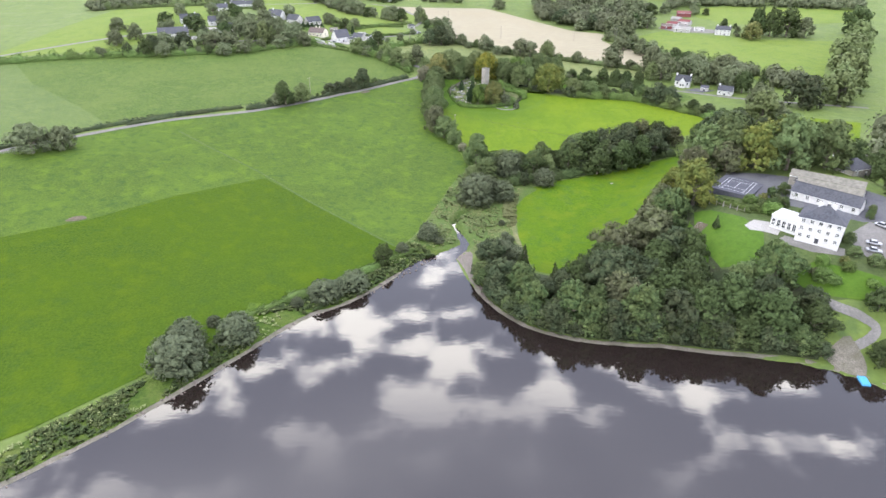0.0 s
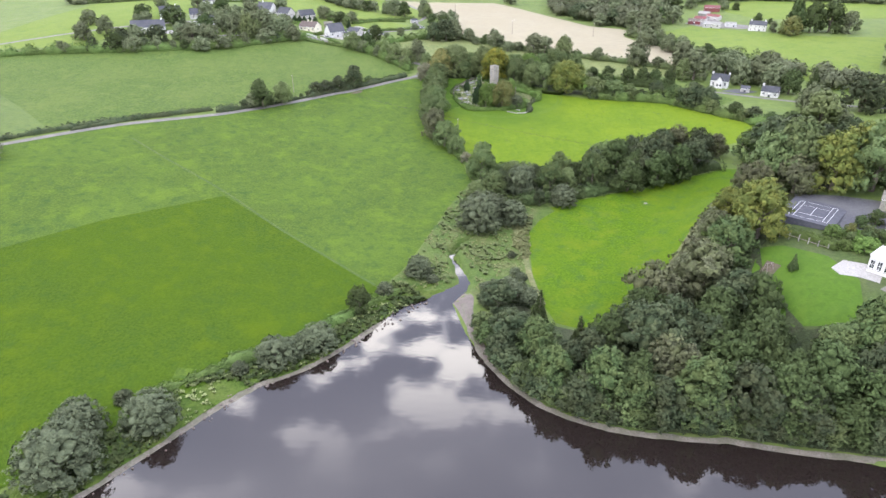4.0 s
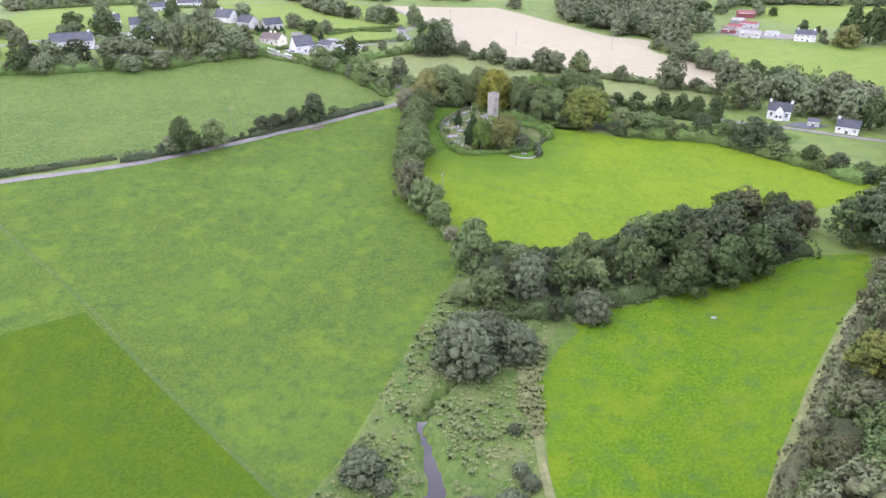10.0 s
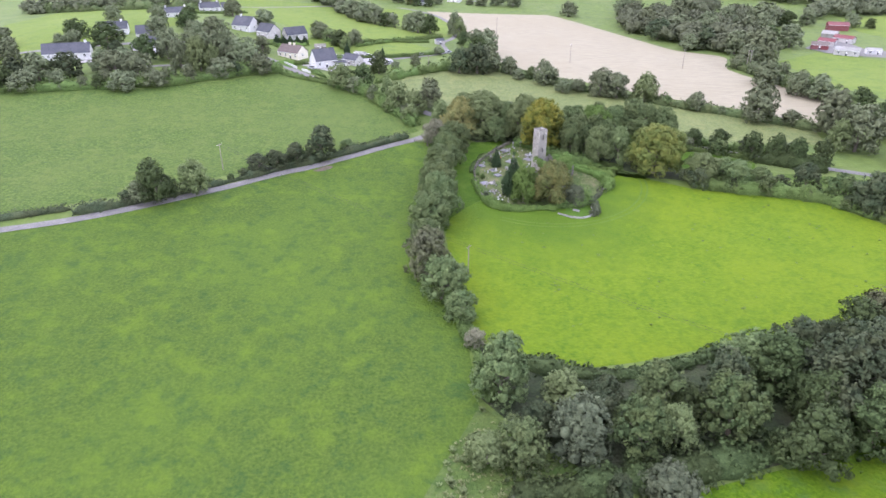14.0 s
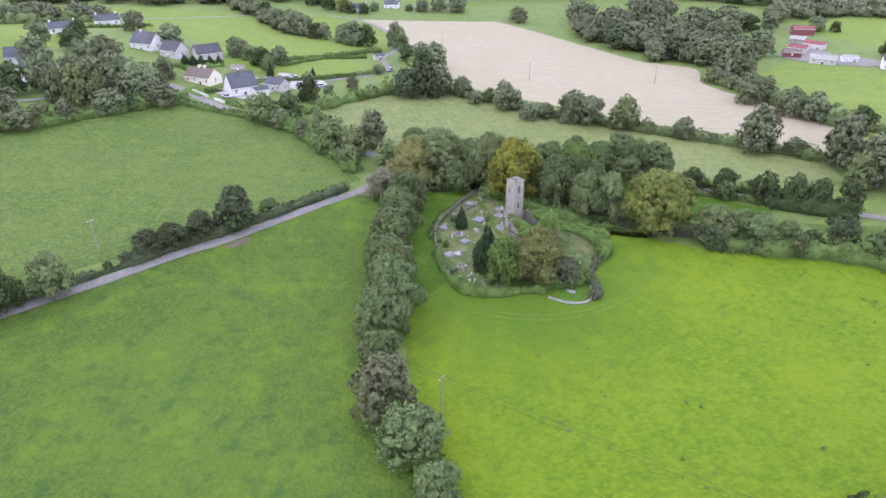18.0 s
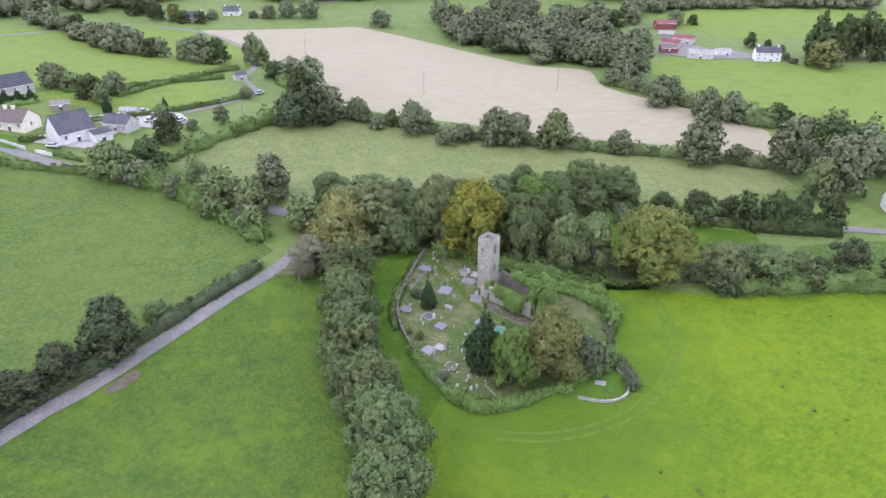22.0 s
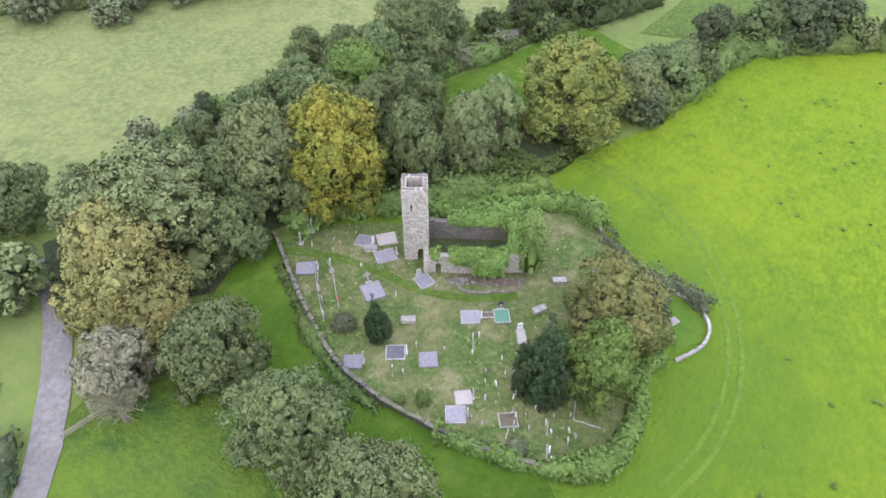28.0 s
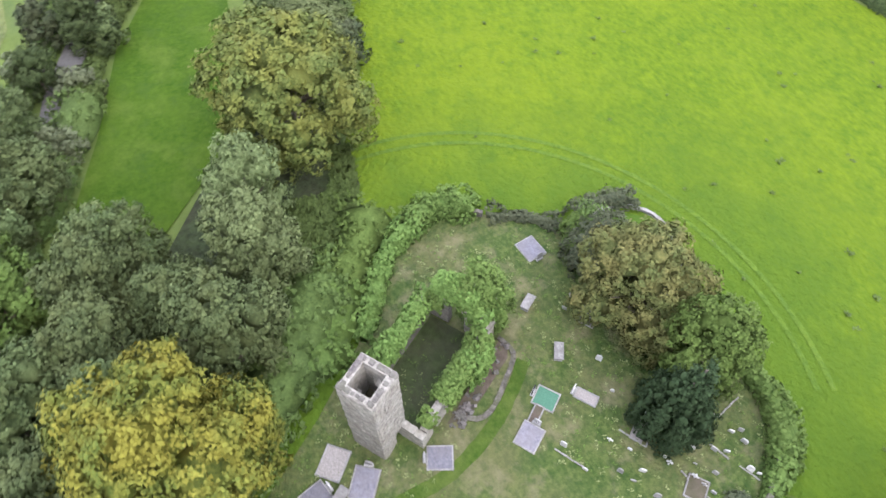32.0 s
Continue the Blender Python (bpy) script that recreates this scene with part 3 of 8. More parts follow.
def smooth_line(pts, n=4, closed=False):
    """Catmull-Rom curve through a few corner points."""
    out, m = [], len(pts)
    rng_ = range(m if closed else m - 1)
    for i in rng_:
        p = [Vector(pts[(i + k) % m] if closed else pts[min(max(i + k, 0), m - 1)]) for k in (-1, 0, 1, 2)]
        for j in range(n):
            t = j / n
            out.append(0.5 * ((2 * p[1]) + (p[2] - p[0]) * t + (2 * p[0] - 5 * p[1] + 4 * p[2] - p[3]) * t * t + (3 * p[1] - p[0] - 3 * p[2] + p[3]) * t ** 3))
    if not closed:
        out.append(Vector(pts[-1]))
    return [(v.x, v.y) for v in out]


def patch(name, pts, mat, lift, cell=6.0, smooth=0, label="", category="field"):
    """A piece of land use, draped on the ground inside an outline."""
    if smooth:
        pts = smooth_line(pts, smooth, True)
    b = bmesh.new()
    f = b.faces.new([b.verts.new((x, y, 0)) for x, y in pts])
    bmesh.ops.triangulate(b, faces=[f])
    xs, ys = [p[0] for p in pts], [p[1] for p in pts]
    for a, lo, hi in ((0, min(xs), max(xs)), (1, min(ys), max(ys))):
        c = lo + cell
        while c < hi:
            co, no = (Vector((c, 0, 0)), Vector((1, 0, 0))) if a == 0 else (Vector((0, c, 0)), Vector((0, 1, 0)))
            bmesh.ops.bisect_plane(b, geom=b.verts[:] + b.edges[:] + b.faces[:], plane_co=co, plane_no=no)
            c += cell
    bmesh.ops.recalc_face_normals(b, faces=b.faces)
    X = np.array([v.co.x for v in b.verts])
    Y = np.array([v.co.y for v in b.verts])
    for v, z in zip(b.verts, land(X, Y)):
        v.co.z = z + lift
    for fc in b.faces:
        fc.smooth = True
        fc.normal_update()
        if fc.normal.z < 0:
            fc.normal_flip()
    return solo(name, b, mat, label, category, kind="structure")


def ribbon(name, pts, width, mat, lift, label="", category="road", n=6):
    """A track of even width draped on the ground, with a slightly ragged edge."""
    line = smooth_line(pts, n)
    rnd = random.Random(len(pts) * 7 + int(width * 10))
    b, rows = bmesh.new(), []
    for i, (x, y) in enumerate(line):
        q, p = line[min(i + 1, len(line) - 1)], line[max(i - 1, 0)]
        d = Vector((q[0] - p[0], q[1] - p[1])).normalized()
        nrm = Vector((-d.y, d.x))
        row = []
        for k in (-1, -0.5, 0, 0.5, 1):
            w = width / 2 * k * (1 + (rnd.uniform(-0.08, 0.08) if abs(k) == 1 else 0))
            px, py = x + nrm.x * w, y + nrm.y * w
            row.append(b.verts.new((px, py, ground_z(px, py) + lift)))
        rows.append(row)
    for r0, r1 in zip(rows, rows[1:]):
        for i in range(4):
            b.faces.new((r0[i + 1], r0[i], r1[i], r1[i + 1]))
    bmesh.ops.recalc_face_normals(b, faces=b.faces)
    for f in b.faces:
        f.smooth = True
        if f.normal.z < 0:
            f.normal_flip()
    return solo(name, b, mat, label, category, kind="structure")


# ---- fields ----
patch("field_west", [(-330, 150), (-230, 120), (-130, 86), (-95, 113.5), (-77, 133.5), (-61, 153.5), (-44, 169.5), (-28, 181.5), (-16, 202), (-9, 219), (-3, 238), (4, 262), (12, 283), (8, 305), (1, 325), (-3, 350), (-5, 380), (-4, 400), (-8, 420), (-17, 419), (-42, 397), (-66, 371), (-94, 341), (-135, 312), (-170, 273), (-190, 250), (-330, 190)], "pasture", 0.06, 6, label="wide green pasture sloping gently to the lake")
patch("field_west_lower", [(-330, 140), (-230, 118), (-130, 86), (-95, 113.5), (-77, 133.5), (-61, 153.5), (-44, 169.5), (-28, 181.5), (-16, 206), (-36, 222.8), (-53, 236.9), (-74, 254), (-103, 230), (-125, 206), (-145, 191), (-200, 176), (-330, 165)], "pasture_dark", 0.14, 6, label="darker, freshly grown strip of the pasture")
patch("field_north", [(-1, 350), (-1, 360), (3, 367), (9, 374), (12, 390), (16, 412), (20, 426), (50, 402), (76, 389), (113, 382), (130, 362), (162, 338), (122, 318), (90, 315.5), (76, 312), (60, 306.5), (45, 300.8), (34, 297.8), (24, 300), (12, 303), (4, 322)], "pasture_bright", 0.07, 5, label="vivid yellow-green meadow below the ruined church")
patch("field_south", [(29, 224), (29, 240), (33, 258), (51, 268), (81, 279), (111, 291), (124, 290), (120, 277), (100, 256), (78, 229), (60, 203), (45, 184), (32, 190), (28, 205)], "pasture_south", 0.08, 4, label="small bright meadow between copse and wood")
patch("field_lane", [(-330, 240), (-190, 262), (-153, 300), (-125, 327), (-89, 362), (-60, 386), (-40, 404), (-19, 428), (-31, 446), (-47, 466), (-66, 476), (-92, 484), (-115, 462), (-136, 446), (-192, 428), (-330, 420)], "pasture_dull", 0.06, 7, label="long grass field above the lane")
patch("field_middle", [(-47, 484), (-30, 505), (-12, 523), (12, 522), (44, 498), (79, 480), (138, 452), (136, 434), (100, 432), (60, 442), (20, 449.5), (-8, 452), (-31, 464)], "pasture_pale", 0.07, 6, label="pale mown field behind the churchyard trees")
patch("field_stubble", [(-56, 736), (-30, 728), (-8, 729), (17, 745), (51, 720), (82, 671), (107, 621), (117, 602), (137, 590), (139, 577), (132, 553), (142, 529), (158, 500), (163, 482), (145, 459), (120, 474), (85, 489), (50, 512), (12, 540), (0, 590), (-16, 642), (-42, 704)], "stubble", 0.08, 8, label="pale harvested stubble field", smooth=2)
patch("field_farm", [(166, 576), (171, 529), (193, 492), (205, 452), (208, 408), (234, 402), (272, 467), (323, 547), (274, 556), (236, 574), (198, 603)], "pasture_light", 0.07, 8, label="green field below the farmyard")
patch("field_upper_village", [(-82, 738), (-60, 722), (-44, 705), (-30, 676), (-22, 640), (-24, 616), (-38, 622), (-62, 640), (-84, 652), (-104, 684)], "pasture_light", 0.07, 8, label="bright green field behind the hedgerow")
patch("field_cattle", [(-200, 500), (-175, 560), (-200, 640), (-330, 640), (-330, 440), (-215, 440)], "pasture_light", 0.07, 8, label="broad pasture beyond the houses")
patch("field_house", [(185, 347), (218, 329), (196, 293), (191, 316), (183, 331)], "pasture_bright", 0.07, 6, label="bright meadow east of the copse")
patch("field_north_village", [(-176, 792), (-150, 754), (-126, 714), (-101, 671), (-84, 647), (-62, 637), (-40, 620), (-28, 612), (-50, 586), (-71, 553), (-98, 563), (-134, 603), (-205, 640), (-330, 655), (-330, 790)], "pasture_light", 0.075, 9, label="broad green pasture behind the village houses")
patch("field_upper", [(256, 715), (303, 726), (368, 708), (430, 690), (393, 630), (300, 620), (262, 636), (250, 668)], "pasture_light", 0.07, 9, label="bright pasture above the farmyard")
patch("field_lane_corner", [(-330, 242), (-190, 262), (-159, 300), (-185, 326), (-233, 370), (-275, 424), (-330, 420)], "corner_grass", 0.12, 8, label="brighter corner of the field above the lane")
patch("field_strip", [(50, 431), (74, 423), (90, 419), (103, 413), (100, 402), (80, 405), (66, 410), (54, 420)], "lush_grass", 0.12, 4, label="narrow lush paddock between tree belt and lane")
patch("marsh", [(-8, 219), (-3, 238), (4, 262), (12, 284), (22, 276), (37, 266), (41, 259), (35, 252), (29, 240), (28, 222), (22, 208), (18, 198), (13, 198), (11.5, 203), (9.5, 206.2), (6, 207), (-1, 207), (-8, 204), (-16, 206)], "marsh_grass", 0.1, 1, label="rough wet ground with rushes by the stream", category="marsh")
patch("dry_strip", [(25, 244), (25.4, 234), (26.6, 224), (26.8, 216), (27.5, 208), (29, 199), (30.6, 199), (29.2, 208), (28.4, 218), (28.4, 233), (28.3, 244), (27, 249)], "dry_grass", 0.2, 1.5, label="strip of bleached dry grass", category="grass")
patch("dry_margin", [(54, 197), (61, 205), (69, 217), (80, 231), (92, 245), (103, 259), (114, 271), (122, 280), (125, 279), (115, 266), (104, 253), (93, 240), (81, 226), (70, 212), (62, 201), (56, 194)], "dry_grass", 0.22, 1.5, label="bleached grass and bracken along the wood's edge", category="grass")
# shade of the avenue trees is in this strip's tone
patch("verge_path", [(-5, 350), (-5, 368), (-6, 384), (-4, 402), (2, 420), (14, 424), (16, 421), (8.6, 408), (5.4, 399), (4.8, 391), (6, 382), (9, 374.5), (4, 368), (-0.5, 360), (-1, 352)], "lush_grass", 0.12, 3, label="mown grass strip beside the churchyard wall, avenue shade in its colour", category="grass")
for reach, sweep in ((33.0, (-112, 24)), (34.8, (-112, 24))):
    arc = [math.radians(sweep[0] + (sweep[1] - sweep[0]) * i / 12) for i in range(13)]
    ribbon("wheel_track", [(27 + reach * math.cos(a), 392 + reach * 0.95 * math.sin(a)) for a in arc], 0.6, "wheel_grass", 0.13, "faint tractor wheel track in the grass", "track")
YARD = [(15.5, 420), (8.7, 408.5), (5.2, 400), (4.8, 392), (6, 383), (8.6, 374.8), (13.5, 369.2), (20, 368.8), (28, 370.5), (36, 372), (44, 378), (47, 385), (49.5, 390), (44, 397.5), (36, 403), (30, 409), (24, 416)]
patch("churchyard_grass", YARD, "yard_grass", 0.11, 2.5, label="worn grass of the old churchyard", category="grass")
ribbon("yard_path", [(14.5, 419.5), (18.4, 412.6), (20.2, 405.5), (21.0, 399.6), (23.4, 394.4), (26.4, 390.6), (28.4, 388.6)], 1.3, "path_grass", 0.15, "greener trodden grass path past the church", "path")
patch("worn_earth", [(-49, 384.3), (-46, 384.6), (-43.4, 387.6), (-43.8, 389.4), (-46, 388.3)], "worn_soil", 0.14, 1.5, 3, label="bare trampled earth beside the lane", category="earth")
patch("feeding_patch", [(-131, 204.5), (-128, 205), (-125, 207.5), (-127, 209), (-130, 207.5)], "worn_soil", 0.2, 2, 3, label="bare muddy feeding patch in the pasture", category="earth")
WF = "dark mottled green-brown ground under the trees"
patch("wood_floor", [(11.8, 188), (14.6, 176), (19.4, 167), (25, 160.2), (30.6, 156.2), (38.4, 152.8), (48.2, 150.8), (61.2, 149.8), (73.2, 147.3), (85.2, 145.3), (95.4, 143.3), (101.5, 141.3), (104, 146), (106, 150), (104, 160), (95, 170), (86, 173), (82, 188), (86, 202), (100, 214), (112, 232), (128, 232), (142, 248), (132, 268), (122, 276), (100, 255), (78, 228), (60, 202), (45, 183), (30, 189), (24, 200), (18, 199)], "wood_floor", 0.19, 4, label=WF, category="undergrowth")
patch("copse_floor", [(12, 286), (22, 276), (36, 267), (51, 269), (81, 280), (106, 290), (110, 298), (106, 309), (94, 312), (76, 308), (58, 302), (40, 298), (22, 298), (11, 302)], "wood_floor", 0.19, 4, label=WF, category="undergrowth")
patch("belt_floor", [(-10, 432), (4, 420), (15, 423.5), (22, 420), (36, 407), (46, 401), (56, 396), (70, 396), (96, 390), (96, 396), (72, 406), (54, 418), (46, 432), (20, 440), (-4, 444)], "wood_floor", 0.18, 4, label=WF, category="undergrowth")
# shore margins
patch("mud_bank_east", [(4.3, 204.3), (7.4, 205.8), (9.5, 205.2), (11.0, 202.5), (10.6, 197), (11.2, 186), (14.4, 177), (13, 174), (9.5, 186), (6.4, 197.5), (4.6, 201.7)], "mud", 0.05, 1.5, 2, label="smooth mud bank at the stream mouth", category="mud")


def shore_strip(name, pts, w0, w1, mat, lift, label):
    line = smooth_line(pts, 5)
    b, rows = bmesh.new(), []
    rnd = random.Random(3)
    for i, (x, y) in enumerate(line):
        q, p = line[min(i + 1, len(line) - 1)], line[max(i - 1, 0)]
        d = Vector((q[0] - p[0], q[1] - p[1])).normalized()
        nrm = Vector((-d.y, d.x))
        j = rnd.uniform(-0.35, 0.35)
        rows.append([b.verts.new((x + nrm.x * (w + j), y + nrm.y * (w + j), ground_z(x + nrm.x * (w + j), y + nrm.y * (w + j)) + lift)) for w in np.linspace(w0, w1, 5)])
    for r0, r1 in zip(rows, rows[1:]):
        for i in range(4):
            b.faces.new((r0[i + 1], r0[i], r1[i], r1[i + 1]))
    bmesh.ops.recalc_face_normals(b, faces=b.faces)
    for f in b.faces:
        f.smooth = True
        if f.normal.z < 0:
            f.normal_flip()
    return solo(name, b, mat, label, "shore", kind="structure")


shore_strip("shore_west", SHORE_W, -0.9, 0.8, "shingle", 0.05, "narrow stony waterline below the pasture")
shore_strip("bank_west", SHORE_W, 0.6, 9.5, "bank_grass", 0.1, "rough grassy bank between pasture and lake")
shore_strip("shore_east", SHORE_E, -0.8, 0.8, "shingle", 0.05, "pale stony waterline under the trees")

# ---- lanes ----
LANE = [(-330, 160), (-260, 200), (-205, 240), (-170, 275), (-135, 311), (-102, 335.5), (-78, 358.8), (-59, 379.2), (-50.4, 386.9), (-37.8, 400.4), (-29.3, 409.5), (-19.4, 419.0), (-11, 430), (-6, 439)]
ribbon("field_strip", [(-17, 207.4), (-36, 223.3), (-53, 237.4), (-76, 258), (-104, 280), (-124, 297)], 1.0, "strip_grass", 0.16, "paler line of grass along an old fence", "grass")
ribbon("lane", LANE, 3.3, "lane_tar", 0.16, "narrow grey country lane")
ribbon("village_road", [(-6, 439), (-14, 446), (-40, 462), (-68, 478), (-86, 490), (-104, 504), (-140, 520), (-170, 510), (-230, 480), (-330, 430)], 4.2, "lane_tar", 0.17, "grey tarred village road past the white house")
ribbon("east_lane", [(-6, 439), (15, 446), (40, 446), (62, 436), (76, 428.6), (89, 425), (120, 412), (150, 400), (185, 380), (240, 360)], 3.2, "lane_tar", 0.17, "narrow lane behind the churchyard trees")
ribbon("farm_track", [(-92, 762), (-82, 738), (-60, 724), (-43, 707), (-29, 678), (-20, 646), (-22, 612), (-26, 590), (-21, 564), (-30, 548), (-46, 532)], 3.0, "lane_tar", 0.2, "pale farm track between the far fields")
ribbon("upper_road", [(-330, 690), (-200, 660), (-120, 720), (-58, 748), (0, 790), (120, 860)], 4.0, "lane_tar", 0.17, "distant grey road")

# ---- trees ----


def leaf_cloud(points, normals, size, rnd, soft=0.58):
    """Many small leaf sprays, each a bent triangle, as arrays of corners, faces and shading normals."""
    P, D = np.asarray(points, float).reshape(-1, 3), np.asarray(normals, float).reshape(-1, 3)
    m = len(P)
    gen = np.random.default_rng(rnd.randrange(1 << 30))
    n = D + gen.normal(0, 0.34, (m, 3)) + np.array((0, 0, 0.12))
    n /= np.linalg.norm(n, axis=1)[:, None]
    a = np.cross(n, gen.normal(0, 1, (m, 3)))
    a /= np.linalg.norm(a, axis=1)[:, None]
    c = np.cross(n, a)
    s = size * gen.uniform(0.6, 1.4, (m, 1))
    w = s * gen.uniform(0.5, 0.8, (m, 1))
    V = np.stack([P - a * s * 0.6 - c * w, P + a * s * 0.8 - n * s * 0.15, P - a * s * 0.6 + c * w], 1)
    V[:, [0, 2]] += (gen.uniform(-0.2, 0.2, (m, 2, 1)) * s[:, None])
    flip = np.einsum("ij,ij->i", np.cross(V[:, 1] - V[:, 0], V[:, 2] - V[:, 0]), n) < 0
    V[flip] = V[flip][:, ::-1]
    N = D * soft + n * (1 - soft)
    N /= np.linalg.norm(N, axis=1)[:, None]
    return V.reshape(-1, 3), np.arange(m * 3).reshape(-1, 3), np.repeat(N, 3, 0)


def tufts(centres, normals, radius, per, gen):
    """Leaf places and facings on small bouquets that sit on a crown's surface, with dark gaps between them."""
    C, D = np.repeat(np.asarray(centres, float), per, 0), np.repeat(np.asarray(normals, float), per, 0)
    r = np.repeat(radius * gen.uniform(0.6, 1.35, len(centres)), per)
    d = gen.normal(0, 1, C.shape) + D * 0.6
    d /= np.linalg.norm(d, axis=1)[:, None]
    P = C + d * (r * gen.uniform(0.35, 1.1, len(C)))[:, None]
    N = d * 0.6 + D * 0.4
    return P, N / np.linalg.norm(N, axis=1)[:, None]


def leafy_mesh(name, core_v, core_f, core_n, leaf, mat):
    """Joins a core and its leaf sprays into one mesh with soft shading."""
    lv, lf, ln = leaf
    k0 = len(core_v)
    me = bpy.data.meshes.new(name)
    me.from_pydata(np.concatenate([np.reshape(core_v, (-1, 3)), lv]).tolist(), [], [tuple(f) for f in core_f] + (lf + k0).tolist())
    me.polygons.foreach_set("use_smooth", [True] * len(me.polygons))
    me.normals_split_custom_set_from_vertices(np.concatenate([np.reshape(core_n, (-1, 3)), ln]).tolist())
    me.materials.append(MATS[mat])
    return me


def ball_faces(sub=1):
    b = bmesh.new()
    bmesh.ops.create_icosphere(b, subdivisions=sub, radius=1)
    b.verts.index_update()
    v, f = np.array([tuple(q.co) for q in b.verts]), [tuple(q.index for q in p.verts) for p in b.faces]
    b.free()
    return v, f


BALL_V, BALL_F = ball_faces(1)


def puff_set(style, rnd):
    """Centres and radii of the lobes that make up a crown, in a crown 10 wide and 10 high over the ground."""
    lobes = []
    if style == "column":
        for i in range(17):
            out = 3.7 if i < 9 else (1.9 if i < 15 else 0.5)
            a = i * (0.698 if i < 9 else 1.047) + rnd.uniform(-0.15, 0.15)
            top = (5.4 if i < 9 else (7.8 if i < 15 else 9.5)) + rnd.uniform(-0.6, 0.4)
            for k in range(6):
                u = k / 5
                o = out * (0.86 + 0.5 * u - 0.86 * u * u)
                lobes.append((o * math.cos(a), o * math.sin(a), 0.7 + (top - 0.7) * u, 1.25 - 0.85 * u * u))
    elif style == "cone":
        for i in range(26):
            h = i / 25
            r = 4.2 * (1 - h) + 0.3
            a = i * 2.4
            lobes.append((math.cos(a) * r * 0.6, math.sin(a) * r * 0.6, 1 + 8.6 * h, max(0.5, r * 0.42)))
    elif style == "bush":
        for i in range(20):
            a, e = i * 2.399, math.sqrt((i + 0.5) / 20)
            lobes.append((3.5 * e * math.cos(a), 3.5 * e * math.sin(a), 1.9 + 5.7 * math.sqrt(max(0, 1 - e * e * 0.92)) + rnd.uniform(-0.6, 0.6), rnd.uniform(1.5, 2.2)))
        for i in range(9):
            a = i * 0.7
            lobes.append((3.4 * math.cos(a), 3.4 * math.sin(a), 1.7, 1.9))
    else:
        masses = [(0.3, 0.2, 7.2, 2.1)]
        for i in range(7):
            a = i * 0.9 + rnd.uniform(-0.35, 0.35)
            o = rnd.uniform(1.9, 2.9)
            masses.append((o * math.cos(a), o * math.sin(a), rnd.uniform(3.2, 6.6), rnd.uniform(1.5, 2.15)))
        for i in range(4):
            a = i * 1.6 + rnd.uniform(-0.4, 0.4)
            masses.append((1.3 * math.cos(a), 1.3 * math.sin(a), rnd.uniform(6.0, 7.6), rnd.uniform(1.3, 1.8)))
        for i in range(5):
            a = i * 1.26 + rnd.uniform(-0.4, 0.4)
            masses.append((2.9 * math.cos(a), 2.9 * math.sin(a), rnd.uniform(1.7, 2.6), rnd.uniform(1.2, 1.7)))
        for mx, my, mz, mr in masses:
            lobes.append((mx, my, mz, mr))
            for k in range(4):
                d = Vector((mx, my, (mz - 4.5) * 0.8)).normalized() + Vector((rnd.gauss(0, 0.7), rnd.gauss(0, 0.7), rnd.gauss(0.2, 0.6)))
                d.normalize()
                q = Vector((mx, my, mz)) + d * mr * 0.8
                lobes.append((q.x, q.y, min(q.z, 9.0), mr * rnd.uniform(0.35, 0.55)))
    return lobes


def crown_mesh(name, style, seed, leaves, size, per, reach):
    """Crown: lobes inside, and over them leaf tufts of about `reach`, none where lobes overlap."""
    rnd = random.Random(seed)
    gen = np.random.default_rng(seed)
    L = np.array(puff_set(style, rnd))
    share = L[:, 3] ** 2 / np.sum(L[:, 3] ** 2)
    n = leaves // per
    P, D = np.zeros((0, 3)), np.zeros((0, 3))
    while len(P) < n:
        k = gen.choice(len(L), n, p=share)
        d = gen.normal(0, 1, (n, 3)) + np.array((0, 0, 0.25))
        d /= np.linalg.norm(d, axis=1)[:, None]
        wob = np.array([noise.noise(Vector(q) * 2.4 + Vector((i * 3.1, seed, 0))) for q, i in zip(d, k)])
        p = L[k, :3] + d * (L[k, 3] * (0.97 + 0.26 * wob) * gen.uniform(0.86, 1.08, n))[:, None]
        keep = p[:, 2] > 0.25
        for x, y, z, r in L:
            keep &= np.linalg.norm(p - np.array((x, y, z)), axis=1) > r * 0.8
        P, D = np.concatenate([P, p[keep]]), np.concatenate([D, d[keep]])
    P, D = P[:n], D[:n]
    whole = P - np.array((0, 0, 4.5))
    whole /= np.linalg.norm(whole, axis=1)[:, None]
    D = D * 0.65 + whole * 0.35
    D /= np.linalg.norm(D, axis=1)[:, None]
    P, D = tufts(P, D, reach, per, gen)
    P[:, 2] = np.maximum(P[:, 2], 0.1)
    cv, cf, cn = [], [], []
    for x, y, z, r in L:
        if style == "round" and r < 1.0:
            continue
        bv, bf = BALL_V, BALL_F
        k0 = len(cv) * len(bv)
        v = bv * (r * 0.6 * gen.uniform(0.85, 1.15, (len(bv), 1))) + np.array((x, y, z))
        v[:, 2] = np.maximum(v[:, 2], 0.1)
        cv.append(v)
        m = bv + gen.normal(0, 0.35, bv.shape)
        cn.append(m / np.linalg.norm(m, axis=1)[:, None])
        cf += [tuple(i + k0 for i in f) for f in bf]
    return leafy_mesh(name, np.concatenate(cv), cf, np.concatenate(cn), leaf_cloud(P, D, size, rnd, 0.7), "leaf_l")


